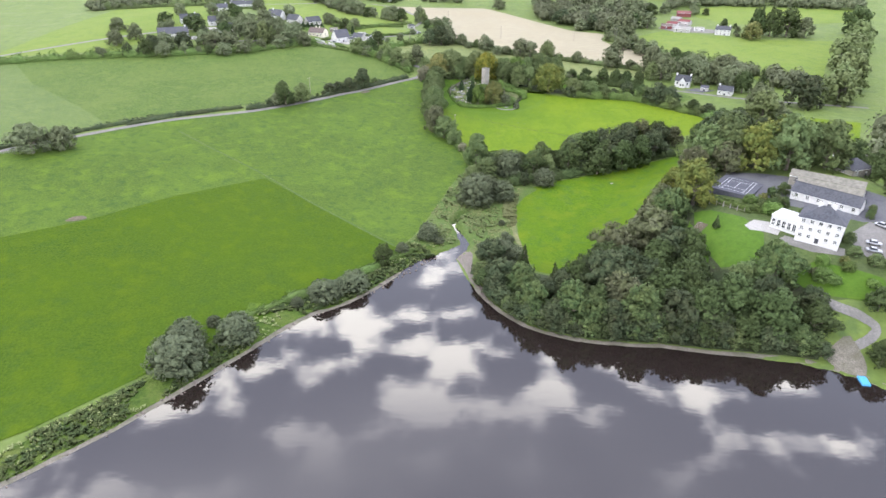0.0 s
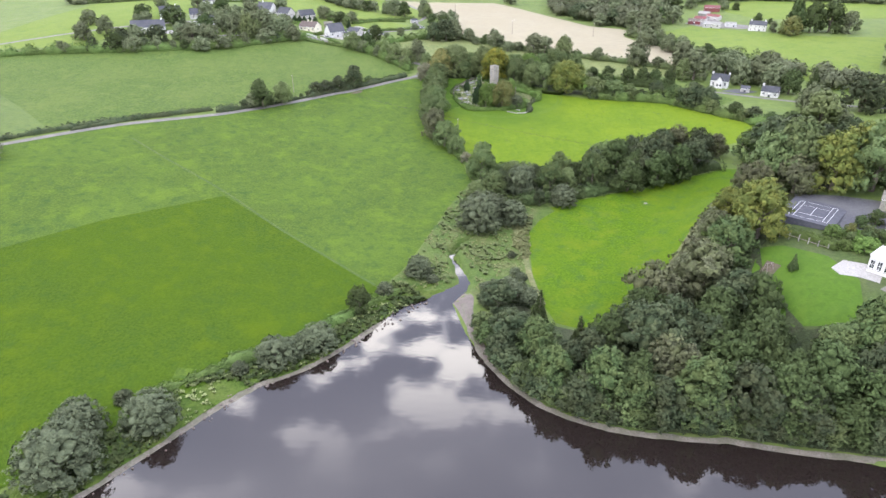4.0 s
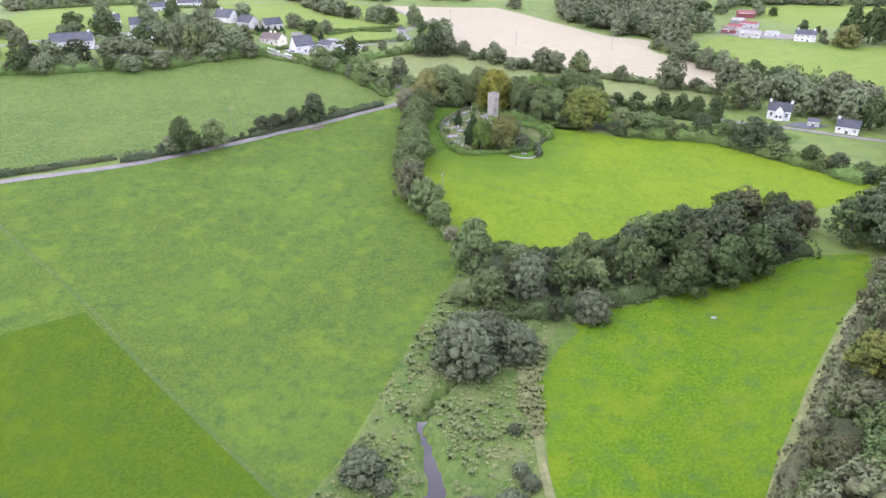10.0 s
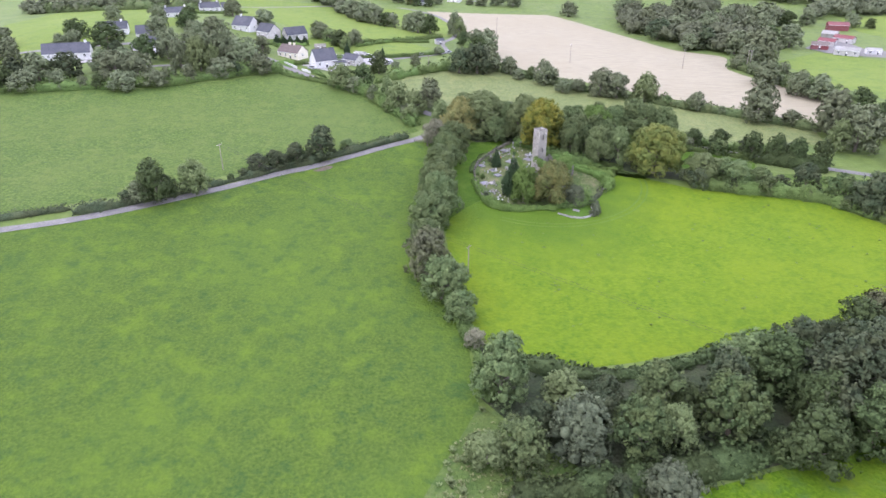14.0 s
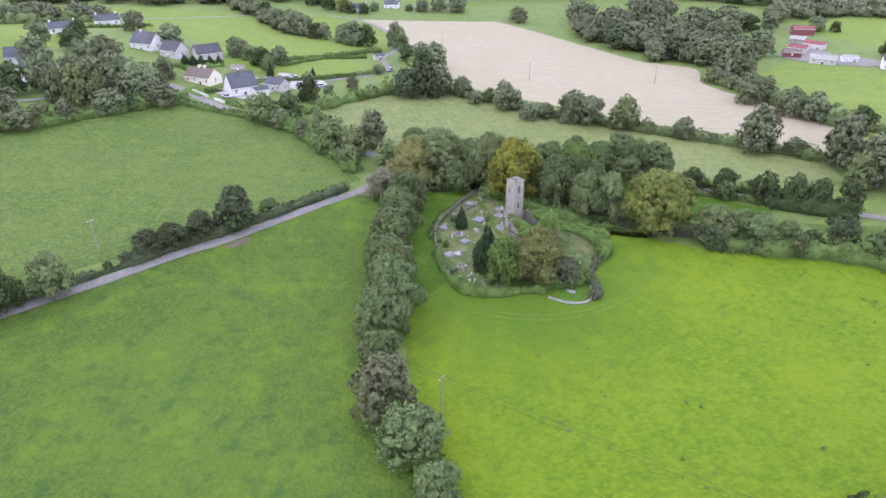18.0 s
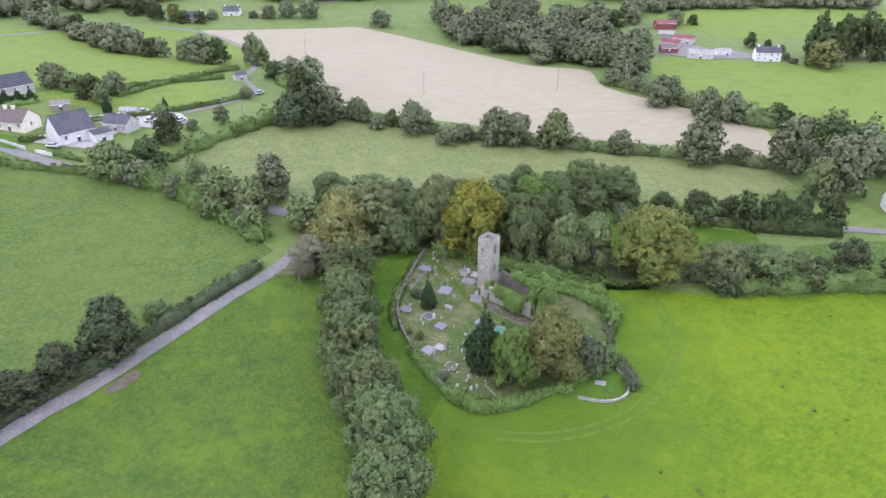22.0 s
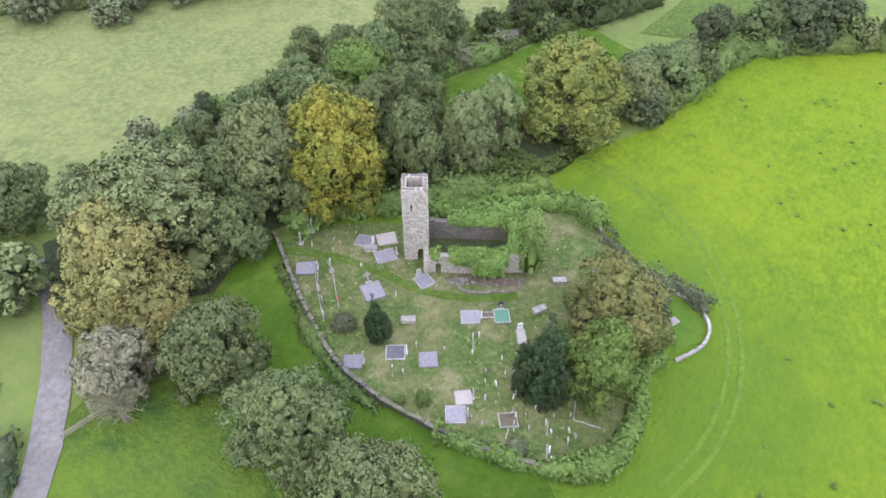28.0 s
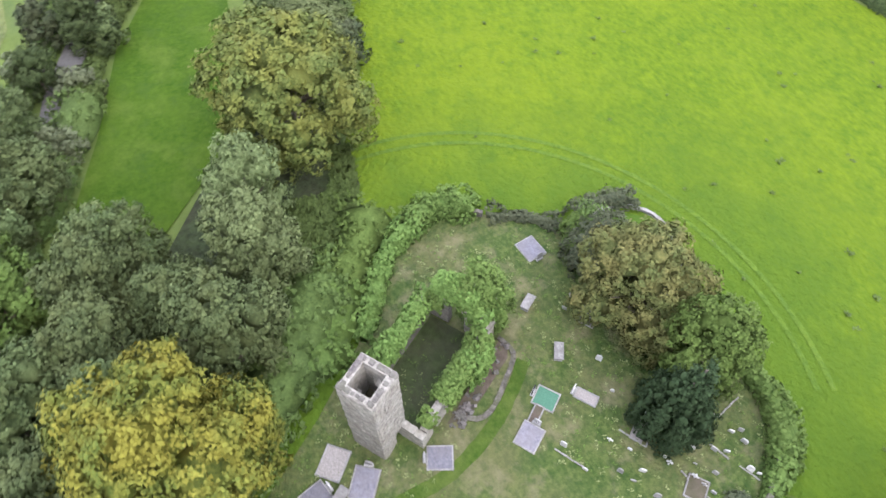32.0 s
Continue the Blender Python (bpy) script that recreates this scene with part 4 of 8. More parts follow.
def trunk_mesh(name, style, seed):
    rnd = random.Random(seed)
    b = bmesh.new()
    top = 5.5 if style not in ("column", "cone") else 8.5
    thick = 0.42 if style != "bush" else 0.3
    tube(b, (0, 0, -0.6), (0.1, 0.05, top * 0.45), thick, thick * 0.72)
    tube(b, (0.1, 0.05, top * 0.45), (0.0, 0.1, top), thick * 0.72, thick * 0.3)
    for i in range(6):
        a = i * 1.05 + rnd.uniform(0, 0.5)
        h = top * rnd.uniform(0.32, 0.7)
        out = rnd.uniform(2.0, 3.0) if style not in ("column", "cone") else 0.9
        mid = (math.cos(a) * out * 0.5, math.sin(a) * out * 0.5, h + 0.9)
        tube(b, (0.08, 0.04, h), mid, thick * 0.42, thick * 0.28, 5)
        tube(b, mid, (math.cos(a) * out, math.sin(a) * out, h + 2.3), thick * 0.28, thick * 0.1, 5)
    return mesh_of(name, b, "bark")


def bare_mesh(name, seed):
    """A crown of fine pale twigs, each limb forking into ever thinner ones."""
    rnd = random.Random(seed)
    b = bmesh.new()
    for i in range(150):
        a, e = rnd.uniform(0, 6.28), rnd.uniform(0.05, 1.5)
        d = Vector((math.cos(a) * math.sin(e), math.sin(a) * math.sin(e), math.cos(e)))
        p = Vector((0, 0, 3.4)) + d * rnd.uniform(0.4, 2.2)
        q = p + (d + Vector((rnd.gauss(0, 0.35), rnd.gauss(0, 0.35), rnd.gauss(0.1, 0.3)))) * rnd.uniform(0.7, 1.5)
        tube(b, p, q, 0.045, 0.025, 3)
        for _ in range(7):
            t = q + Vector((rnd.gauss(0, 0.5), rnd.gauss(0, 0.5), rnd.gauss(0.25, 0.4)))
            tube(b, p.lerp(q, rnd.uniform(0.4, 1)), t, 0.03, 0.012, 3)
    return mesh_of(name, b, "leaf_d")



PROTO = {}
for style, count in (("round", 5), ("bush", 3), ("column", 2), ("cone", 1)):
    trunks = [trunk_mesh("trunk", style, 11 + i) for i in range(2)]
    for grade, leaves, size, per, reach in (("dense", 30000, 0.130, 30, 0.44), ("close", 17500, 0.165, 24, 0.50), ("near", 5400, 0.25, 14, 0.58), ("mid", 2200, 0.40, 8, 0.66), ("far", 1400, 0.50, 6, 0.7)):
        if grade == "dense" and style != "round":
            continue
        PROTO[style, grade] = [(crown_mesh("crown", style, 40 + i * 7, leaves, size, per, reach), trunks[i % 2]) for i in range(count if grade != "dense" else 3)]
BARE = [bare_mesh("crown", 5)]

KIND = {
    "l": ("round", "broadleaf tree in full dark green leaf", "tree"),
    "w": ("round", "grey-green willow with soft dense foliage", "willow"),
    "g": ("bush", "low rounded grey willow scrub", "bush"),
    "k": ("round", "dark green dense broadleaf tree", "tree"),
    "p": ("round", "olive-brown tree with thinning leaves", "tree"),
    "b": ("round", "tree turning yellow-brown in early autumn", "tree"),
    "y": ("round", "golden yellow autumn beech tree", "tree"),
    "r": ("round", "russet-tinged chestnut tree in the churchyard", "tree"),
    "m": ("round", "fresh green maple tree", "tree"),
    "d": ("round", "pale half-bare tree with thin silvery leaves", "tree"),
    # leaf_h has haze mixed into its colour
    "h": ("round", "hedgerow tree in full leaf, grey-green paled as by haze", "tree"),
    "q": ("round", "grey-green alder tree in dense leaf", "alder"),
    "o": ("round", "broad olive-yellow beech tree", "tree"),
    "e": ("round", "mid-green sycamore tree in full leaf", "tree"),
    "c": ("column", "dark green upright yew tree", "yew"),
    "n": ("cone", "dark green pointed conifer in leaf", "conifer"),
    "s": ("bush", "dark green garden shrub", "shrub"),
    "i": ("bush", "bright green ivy-covered shrub", "shrub"),
}
LEAF = {"n": "leaf_k", "s": "leaf_hedge", "i": "leaf_ivy"}
tree_rnd = random.Random(21)
tree_count = [0]


def grow(x, y, d, h, kind="l", grade="mid", group="", label="", called=""):
    """Plants one tree: crown width d, height h."""
    style, text, cat = KIND[kind]
    d, h = min(d, 24.0), min(h, 24.0)
    if grade == "close" and style == "round" and d > 13.5:
        grade = "dense"
    crown, trunk = tree_rnd.choice(PROTO[style, grade])
    name = {"bush": "bush", "shrub": "shrub", "yew": "yew_tree", "conifer": "conifer", "willow": "willow_tree", "alder": "alder_tree"}.get(cat, "tree")
    if called:
        name, cat = called, "bush"
    e = new(name)
    e.empty_display_size = 0.3
    tilt = tree_rnd.uniform(-3, 3)
    e.matrix_world = pose(x, y, ground_z(x, y), tilt, tree_rnd.uniform(-3, 3), tree_rnd.uniform(0, 360)) @ Matrix.Diagonal((d / 10, d / 10 * tree_rnd.uniform(0.9, 1.1), h / 9.9, 1))
    c = new("crown", crown)
    c.parent = e
    c.material_slots[0].link = "OBJECT"
    c.material_slots[0].material = MATS[LEAF.get(kind, "leaf_" + kind)]
    tr = new("trunk", trunk)
    tr.parent = e
    tree_count[0] += 1
    return tagged(e, label or text, cat, group)


def bare_tree(x, y, d, h, label):
    e = new("tree")
    e.matrix_world = pose(x, y, ground_z(x, y), 0, 0, tree_rnd.uniform(0, 360)) @ Matrix.Diagonal((d / 9, d / 9, h / 9.0, 1))
    c = new("crown", BARE[0])
    c.parent = e
    tr = new("trunk", PROTO["round", "near"][0][1])
    tr.parent = e
    return tagged(e, label, "tree")


def plant(trees, grade, group, label=""):
    for x, y, d, h, kind in trees:
        grow(x, y, d, h, kind, grade, group, label)


plant([(-2.4, 427, 16.5, 15.0, 'b'), (-3.6, 409.5, 13.0, 12.0, 'l'), (-5.0, 397.0, 14.0, 12.6, 'l'), (-6.6, 385.0, 13.2, 12.4, 'l'), (-9, 378, 8, 7.5, 'l'), (-5.8, 372.4, 12.8, 12.4, 'l'), (-3.8, 361, 14.8, 14.0, 'l'), (-6.2, 351.5, 13, 12.4, 'l'), (-5.8, 341, 9, 9.4, 'l'), (-11.2, 416.5, 9.4, 9.6, 'd'), (-4.5, 418.5, 9, 9, 'b')], "close", "avenue trees along the pasture edge")
plant([(-4, 329, 12.5, 13.5, 'p'), (1, 319, 11.6, 11.6, 'l'), (6, 311, 8.8, 8.6, 'l'), (10, 302, 5.4, 4.8, 'd'), (16, 287, 13.1, 14.4, 'l'), (3, 323, 8, 7.5, 'p')], "near", "avenue trees along the pasture edge")
plant([(14, 270, 7.9, 7.1, 'w'), (20, 271, 10.6, 9.6, 'l'), (23, 278, 6.5, 7.8, 'q'), (28, 286, 11.0, 7.6, 'w'), (30, 275, 12.0, 12.0, 'g'), (41, 276, 11.7, 11.7, 'e'), (46, 286, 10.6, 11.4, 'l'), (51, 285, 7.6, 8.3, 'k'), (58, 281, 13.0, 13.6, 'e'), (64, 296, 12.2, 12.4, 'l'), (70, 293, 13.8, 13.6, 'k')], "near", "copse trees between the meadows")
plant([(70, 275, 13, 12, 'k'), (81, 288, 19.0, 18.0, 'q'), (82, 279, 13.4, 13.4, 'k'), (91, 284, 13.7, 13.7, 'k'), (105, 306, 12.0, 13.0, 'k'), (99, 292, 14.0, 13.5, 'q'), (36, 264, 5.7, 6.3, 'q'), (44.6, 264.5, 9.6, 7.6, 'g'), (14, 245.5, 16.0, 12.6, 'g'), (25, 250, 10.4, 8.3, 'g'), (19, 253, 11, 9, 'g')], "near", "copse trees between the meadows")
plant([(99, 312, 12, 12, 'p'), (103, 299, 13, 14, 'q'), (113, 262, 12, 10, 'p'), (119, 270, 12, 9.5, 'p'), (127, 262, 16, 14, 'o'), (116, 246, 16, 15, 'o'), (110, 252, 12, 10, 'p'), (131, 294, 23, 19, 'q'), (141, 301, 18, 17, 'q'), (113, 306, 11, 9.5, 'p'), (124, 299, 15, 13, 'e'), (146, 284, 15, 14, 'l'), (137, 278, 15, 15, 'o'), (152, 300, 14, 13, 'q')], "near", "trees at the copse's upper end")
plant([(36, 288, 8, 6, 'q'), (34, 281, 9, 8, 'q'), (48, 278, 9, 9, 'w'), (60, 290, 11, 12, 'q'), (75, 285, 12, 13, 'k'), (76, 301, 12, 12, 'q'), (88, 298, 13, 14, 'q'), (92, 309, 12, 12, 'k'), (84, 306, 9, 9, 'q'), (67, 301, 8, 7, 'w')], "near", "copse trees between the meadows")
plant([(81, 217, 9, 7, 'p'), (87, 227, 10, 8, 'o'), (96, 236, 11, 9, 'l'), (105, 249, 10, 8, 'p'), (116, 267, 9, 7, 'e'), (122, 274, 8, 7, 'p'), (69, 204, 9, 8, 'l'), (74, 209, 8, 7, 'p')], "near", "scrub trees along the wood's edge")
SE1 = [(17, 196, 10.5, 9.5, 'q'), (19, 181, 11.0, 9.9, 'q'), (25, 174, 11.8, 11.8, 'e'), (17, 176, 7.6, 7.6, 'q'), (28, 163, 11.7, 11.7, 'e'), (37, 159, 14.5, 14.0, 'e'), (33, 158, 11.3, 9.0, 'q'), (58, 194, 15.7, 15.7, 'p'), (50, 171, 17.5, 17.5, 'q'), (54, 164, 13.5, 14.8, 'p'), (43, 156, 11.6, 11.6, 'e'), (67, 178, 16.2, 16.2, 'k'), (66, 165, 15.2, 15.2, 'k'), (76, 171, 13.4, 13.4, 'k'), (57, 155, 15.2, 15.2, 'e'), (58, 180, 14, 15, 'q'), (46, 162, 11, 12, 'k')]
SE2 = [(66, 154, 14.4, 14.4, 'q'), (77, 160, 12.8, 12.8, 'k'), (49, 154, 10.5, 10.5, 'q'), (58, 153, 9.6, 9.6, 'q'), (68, 151, 10.8, 10.8, 'q'), (76, 151, 12.4, 12.4, 'q'), (86, 160, 11.8, 11.8, 'k'), (71, 198, 16.3, 14.6, 'p'), (78, 202, 15.1, 13.6, 'e'), (87, 207, 17.0, 17.0, 'o'), (89, 217, 13.2, 11.9, 'o'), (80, 209, 11.1, 8.9, 'e'), (67, 198, 12.1, 10.9, 'p'), (74, 185, 14.1, 12.7, 'q'), (79, 182, 11.5, 11.4, 'k')]
SE3 = [(97, 163, 14.5, 14.5, 'e'), (83, 157, 15.9, 15.9, 'k'), (93, 151, 14.5, 14.1, 'k'), (103, 149, 11.4, 9.9, 'k'), (73, 154, 15.4, 15.4, 'k'), (85, 149, 10.5, 9.5, 'k'), (98, 146, 9, 7.3, 'k'), (121, 152, 9, 7.5, 'k'), (109, 161, 5.6, 4.5, 's'), (89, 164, 12.0, 11.4, 'l'), (75, 150, 11.0, 9.5, 'k'), (116, 138, 9, 7.0, 'k'), (96, 232, 13, 12, 'p'), (101, 246, 12, 10, 'p')]
plant([(36, 171, 10, 11, 'q'), (42, 176, 11, 12, 'k'), (47, 181, 11, 12, 'q'), (32, 168, 9, 10, 'q'), (53, 187, 12, 13, 'k'), (62, 172, 13, 15, 'q'), (73, 165, 13, 15, 'k'), (92, 157, 12, 13, 'q'), (104, 155, 8, 7, 'q')], "near", "lakeside wood below the big house")
# thicket overhanging the water
EDGE = smooth_line(SHORE_E[1:14], 3)
for i, (x, y) in enumerate(EDGE):
    if x < 104:
        ox, oy = (2.6, 1.0) if x < 20 else (0.6, 3.0)
        grow(x + ox, y + oy + 0.5 * (i % 3), 6.4 + 1.2 * (i % 3), 4.6 + 1.1 * ((i * 2) % 3), "qlkqq"[i % 5], "mid", "thicket along the water's edge", "dense waterside thicket leaning over the lake", "waterside_bush")
plant(SE1, "near", "lakeside wood below the big house")
plant(SE2, "near", "lakeside wood below the big house")
plant(SE3, "near", "lakeside wood below the big house")
plant([(27, 189, 5.7, 10.5, 'n'), (36, 179, 4.9, 9.4, 'n')], "near", "young conifers at the wood's edge")
plant([(102, 239, 16.9, 18.6, 'l'), (110, 238, 20.3, 21, 'l'), (107, 231, 14, 12.5, 'p'), (118, 231, 19.0, 19.0, 'o'), (154, 283, 8.5, 13.6, 'y'), (128, 228, 21, 22, 'l'), (133, 240, 18.7, 18, 'o'), (143, 229, 20, 18, 'l'), (155, 202, 13, 14, 'l'), (160, 218, 16, 17, 'k'), (156, 195, 15, 15, 'l'), (150, 178, 12, 12, 'l'), (140, 172, 8, 7, 's'), (146, 246, 18, 18, 'l'), (160, 240, 17, 17, 'k')], "near", "trees round the big house")
plant([(-69, 137, 14.0, 10.7, 'g'), (-70, 147, 10.3, 8.3, 'g'), (-57, 150, 11.0, 8.2, 'g'), (-37, 173, 9.5, 6.1, 'g'), (-28, 179, 9.5, 6.2, 'g'), (-20, 195, 7.2, 8.2, 'k'), (-5, 214, 8.0, 6.4, 'g'), (-1, 211.5, 4, 2.2, 'g'), (17, 200, 9.4, 6.6, 'g'), (23, 202, 7.5, 5.3, 'g'), (26, 200, 6.4, 4.5, 'g'), (21, 208, 5.6, 3.3, 'g'), (25, 213, 3.5, 2.1, 'g'), (23.5, 216, 3.5, 2.1, 'g'), (23, 226, 2.7, 2.2, 'g'), (15, 208, 4.5, 1.6, 'g'), (-66, 157, 4.1, 3.3, 'g'), (-32.5, 176, 7, 4.5, 'g'), (-44, 168, 4, 3, 'g'), (-14, 204, 5, 3.5, 'g')], "near", "willow scrub along the lake bank")
plant([(11.9, 399.2, 3.9, 7.6, 'c'), (17.8, 379.3, 8.0, 14.2, 'c'), (21, 373.6, 9.6, 13.0, 'm'), (29.4, 375.4, 14.6, 13.4, 'r'), (36.5, 375, 8.0, 6.5, 'g'), (39.5, 376, 5.1, 4.6, 'm')], "close", "churchyard trees")
plant([(-3, 450, 10.4, 9.8, 'l'), (29, 428, 11, 12, 'l'), (14, 437, 10, 11, 'l'), (33, 424, 10, 13, 'l'), (41, 424, 11, 12, 'l'), (52, 422, 10, 11, 'l'), (56, 434, 12, 12.5, 'l'), (5.5, 430, 21, 17, 'w'), (11, 422, 9.2, 10.1, 'l'), (22, 442, 6.7, 8.0, 'l'), (20.6, 425.5, 15, 17.5, 'w'), (27.4, 420, 17.5, 18.5, 'y'), (15, 428, 11, 13, 'l'), (24, 433, 11, 12, 'l'), (48, 424, 10, 12, 'l'), (38, 432, 11, 12, 'l'), (51, 447, 10, 9, 'l'), (58, 444, 9, 8, 'l'), (42, 440, 10, 10, 'l'), (31, 440, 9, 10, 'l'), (50, 437, 9, 10, 'l'), (3, 441, 10, 10, 'l'), (48, 432.5, 13.4, 12.8, 'm'), (38.3, 413.8, 10.4, 14, 'l'), (43.5, 417, 8.7, 11.3, 'l')], "close", "tree belt behind the churchyard")
plant([(47.6, 409, 10.4, 13.2, 'w'), (54.6, 408.5, 9.4, 13.6, 'w'), (64, 433, 16, 15.3, 'l'), (74, 433, 14, 12.6, 'l'), (65.4, 400, 21, 17.5, 'o'), (79, 394.5, 12.4, 10.5, 'w'), (87, 396, 10, 8.4, 'l'), (97, 391, 9, 8, 'l'), (90, 391, 12.1, 9.7, 'l')], "close", "tree belt behind the churchyard")
plant([(85, 428, 6.8, 6.8, 'k'), (92, 421, 9.0, 9.0, 'k'), (104, 391, 7, 5, 'q'), (97, 388.5, 7, 4, 'q'), (111.4, 390, 9.5, 9.6, 'q'), (119, 382.5, 11, 9.5, 'e'), (124.5, 376, 14, 12.5, 'q'), (131.5, 371.5, 13.5, 12, 'q'), (127, 381, 10, 9, 'k'), (139.8, 358, 9, 7.5, 'k'), (146, 350.5, 9, 7, 'q'), (151, 342.5, 8.5, 6.5, 'k')], "near", "hedgerow trees above the meadow")
plant([(103, 417, 8, 10.3, 'k'), (110, 414, 8, 10.5, 'k'), (116, 412, 8, 10.6, 'k'), (123, 409, 8, 10.9, 'k'), (136, 427, 9.5, 12.5, 'w'), (-18, 456, 12.5, 12.3, 'h'), (-23, 446, 11.6, 10.5, 'w'), (-31, 453, 12.1, 10.9, 'w'), (-38, 467, 7.3, 8.8, 'w'), (-11, 438, 10.5, 9.5, 'w'), (-51, 478, 11, 10.5, 'k'), (-60, 472, 13.5, 11.5, 'w')], "mid", "hedgerow trees beyond the lane")
plant([(16, 518, 8.5, 8.5, 'h'), (32, 502, 12.0, 12.0, 'h'), (57, 488, 13, 12.5, 'h'), (64, 485, 12, 11.5, 'h'), (75, 480, 13.6, 13.4, 'w'), (96, 472, 9.9, 7.9, 'h'), (118, 459, 17, 16.0, 'h'), (142, 446, 17, 18, 'h'), (130, 456, 8.2, 6.6, 'h'), (8, 534, 6.7, 6.7, 'h'), (47, 492, 7.9, 6.3, 'h'), (170, 460, 13.8, 12.4, 'k'), (165, 439, 16, 15.5, 'h')], "mid", "hedgerow trees beside the stubble")
plant([(-192, 442, 12.8, 10.2, 'q'), (-184, 445, 14.3, 11.5, 'h'), (-181, 431, 12.3, 8.6, 'h'), (-191, 431, 12.5, 11.2, 'k'), (-175, 452, 13.4, 10.7, 'q'), (-201, 499, 9.1, 8.2, 'h'), (-205, 494, 9.1, 7.3, 'h'), (-182, 496, 17, 13, 'k'), (-172, 486, 7.5, 6.7, 'q'), (-154, 453, 15.6, 12.4, 'h'), (-145, 455, 15.5, 12.4, 'h'), (-155, 441, 7.6, 6.1, 'k'), (-145, 441, 12, 8.0, 'h'), (-135, 449, 12.0, 7.2, 'h'), (-147, 487, 13.4, 14.7, 'h'), (-136, 476, 9.7, 13.5, 'h'), (-126, 475, 14.3, 15.7, 'w'), (-122, 480, 6.4, 11.6, 'w'), (-119, 490, 16.4, 17, 'h'), (-135, 516, 16, 15, 'h'), (-108, 484, 17, 15, 'h'), (-110, 513, 8.5, 9.2, 'h'), (-166, 548, 11.7, 10.5, 'k'), (-160, 541, 7.7, 6.9, 'h')], "mid", "village garden trees")
plant([(-115, 471, 14.1, 8.5, 'h'), (-100, 481, 13, 9.4, 'h'), (-128, 567, 16, 12.1, 'h'), (-94, 564, 12, 10, 'h'), (-88, 561, 9, 7, 'w'), (-79, 549, 12, 9, 'k'), (-72, 556, 10, 8.6, 'h'), (-74, 541, 6.5, 8, 'w'), (-52, 522, 5.1, 6.6, 'w'), (-48, 500, 10.5, 10.5, 'k'), (-53, 634, 12, 11, 'h'), (-46, 627, 14, 13.5, 'h'), (-38, 627, 13, 12, 'k'), (-22, 624, 12, 15, 'h'), (-18, 622, 10, 13, 'w'), (-13, 590, 10, 8.5, 'k'), (-5, 583, 13, 11, 'h'), (2, 571, 14, 13, 'h'), (-3, 558, 13, 12, 'k'), (-25, 553, 5.5, 5, 'h'), (-42, 513, 5, 4, 'h'), (-33, 520, 6, 6.5, 'h'), (-1, 516, 15, 15, 'q'), (-10, 514, 13, 13, 'q')], "mid", "village garden trees")
plant([(4, 521, 13.4, 13.4, 'h'), (15, 522, 8.4, 8.4, 'h'), (20, 509, 6.5, 5.2, 'h'), (40, 489, 7.7, 6.9, 'h'), (112, 642, 19, 14, 'q'), (126, 650, 20, 15, 'h'), (124, 607, 14, 10, 'h'), (134, 612, 18, 14, 'q'), (148, 596, 17, 14, 'h'), (145, 562, 14, 12, 'h'), (153, 569, 21.8, 19.6, 'h'), (165, 604, 15, 13, 'h'), (160, 590, 13, 11, 'h'), (140, 519, 14, 12.6, 'h'), (151, 528, 10.9, 9.8, 'h'), (149, 501, 11.9, 11.9, 'h'), (156, 495, 11.8, 11.8, 'h'), (192, 685, 22.6, 18.1, 'h'), (166, 682, 19.7, 15.8, 'h'), (226, 694, 13, 12, 'h'), (252, 684, 12, 10, 'h'), (262, 680, 8, 7, 'k'), (211, 690, 13, 11, 'k')], "mid", "trees beyond the stubble")
plant([(156, 335, 10, 9, 'k'), (168, 334, 19.5, 17.6, 'w'), (175, 334, 13.1, 11.8, 'h'), (179, 364, 14.1, 14.1, 'h'), (172, 316, 13, 11, 'q'), (203, 363, 23, 19, 'q'), (189, 384, 11.0, 17, 'n'), (184, 398, 13, 14, 'k'), (178, 406, 15.2, 15.2, 'h'), (166, 418, 13.4, 14.7, 'h'), (177, 420, 16, 17, 'h'), (190, 439, 16.6, 14.9, 'h'), (143, 428, 16, 18, 'h'), (165, 450, 14.5, 13.1, 'k'), (172, 442, 10.3, 10.3, 'h')], "mid", "garden and field trees by the cottages")
plant([(229, 372, 22, 19, 'w'), (251, 403, 24, 24, 'w'), (278, 454, 24, 24, 'w'), (319, 512, 24, 23.5, 'w'), (291, 570, 20, 24, 'k'), (267, 575, 15, 23, 'k'), (277, 570, 15, 24, 'k'), (272, 580, 12, 24, 'n'), (257, 559, 19, 14, 'r'), (304, 566, 18, 16, 'h'), (351, 572, 24, 24, 'k'), (254, 611, 8, 8.5, 'k'), (262, 606, 5, 5, 'k'), (247, 594, 5, 5, 'h'), (252, 579, 5, 4, 'h'), (250, 571, 5, 3, 'h'), (259, 592, 6, 5, 'h'), (237, 385, 20, 20, 'w'), (264, 428, 20, 20, 'w'), (298, 482, 20, 20, 'w')], "far", "tall field-edge trees east of the meadows")
plant([(-111, 538, 4.4, 5, 'c'), (-107.5, 538.5, 4.4, 5.2, 'c'), (-104, 539.5, 4.4, 5, 'c'), (-100.5, 541, 4.4, 5, 'c'), (-97, 543, 4.4, 4.8, 'c'), (-71, 531, 3.7, 7.5, 'c'), (-53, 537, 2.6, 5.0, 'c')], "mid", "dark upright garden cypresses", "dark green upright garden cypress")
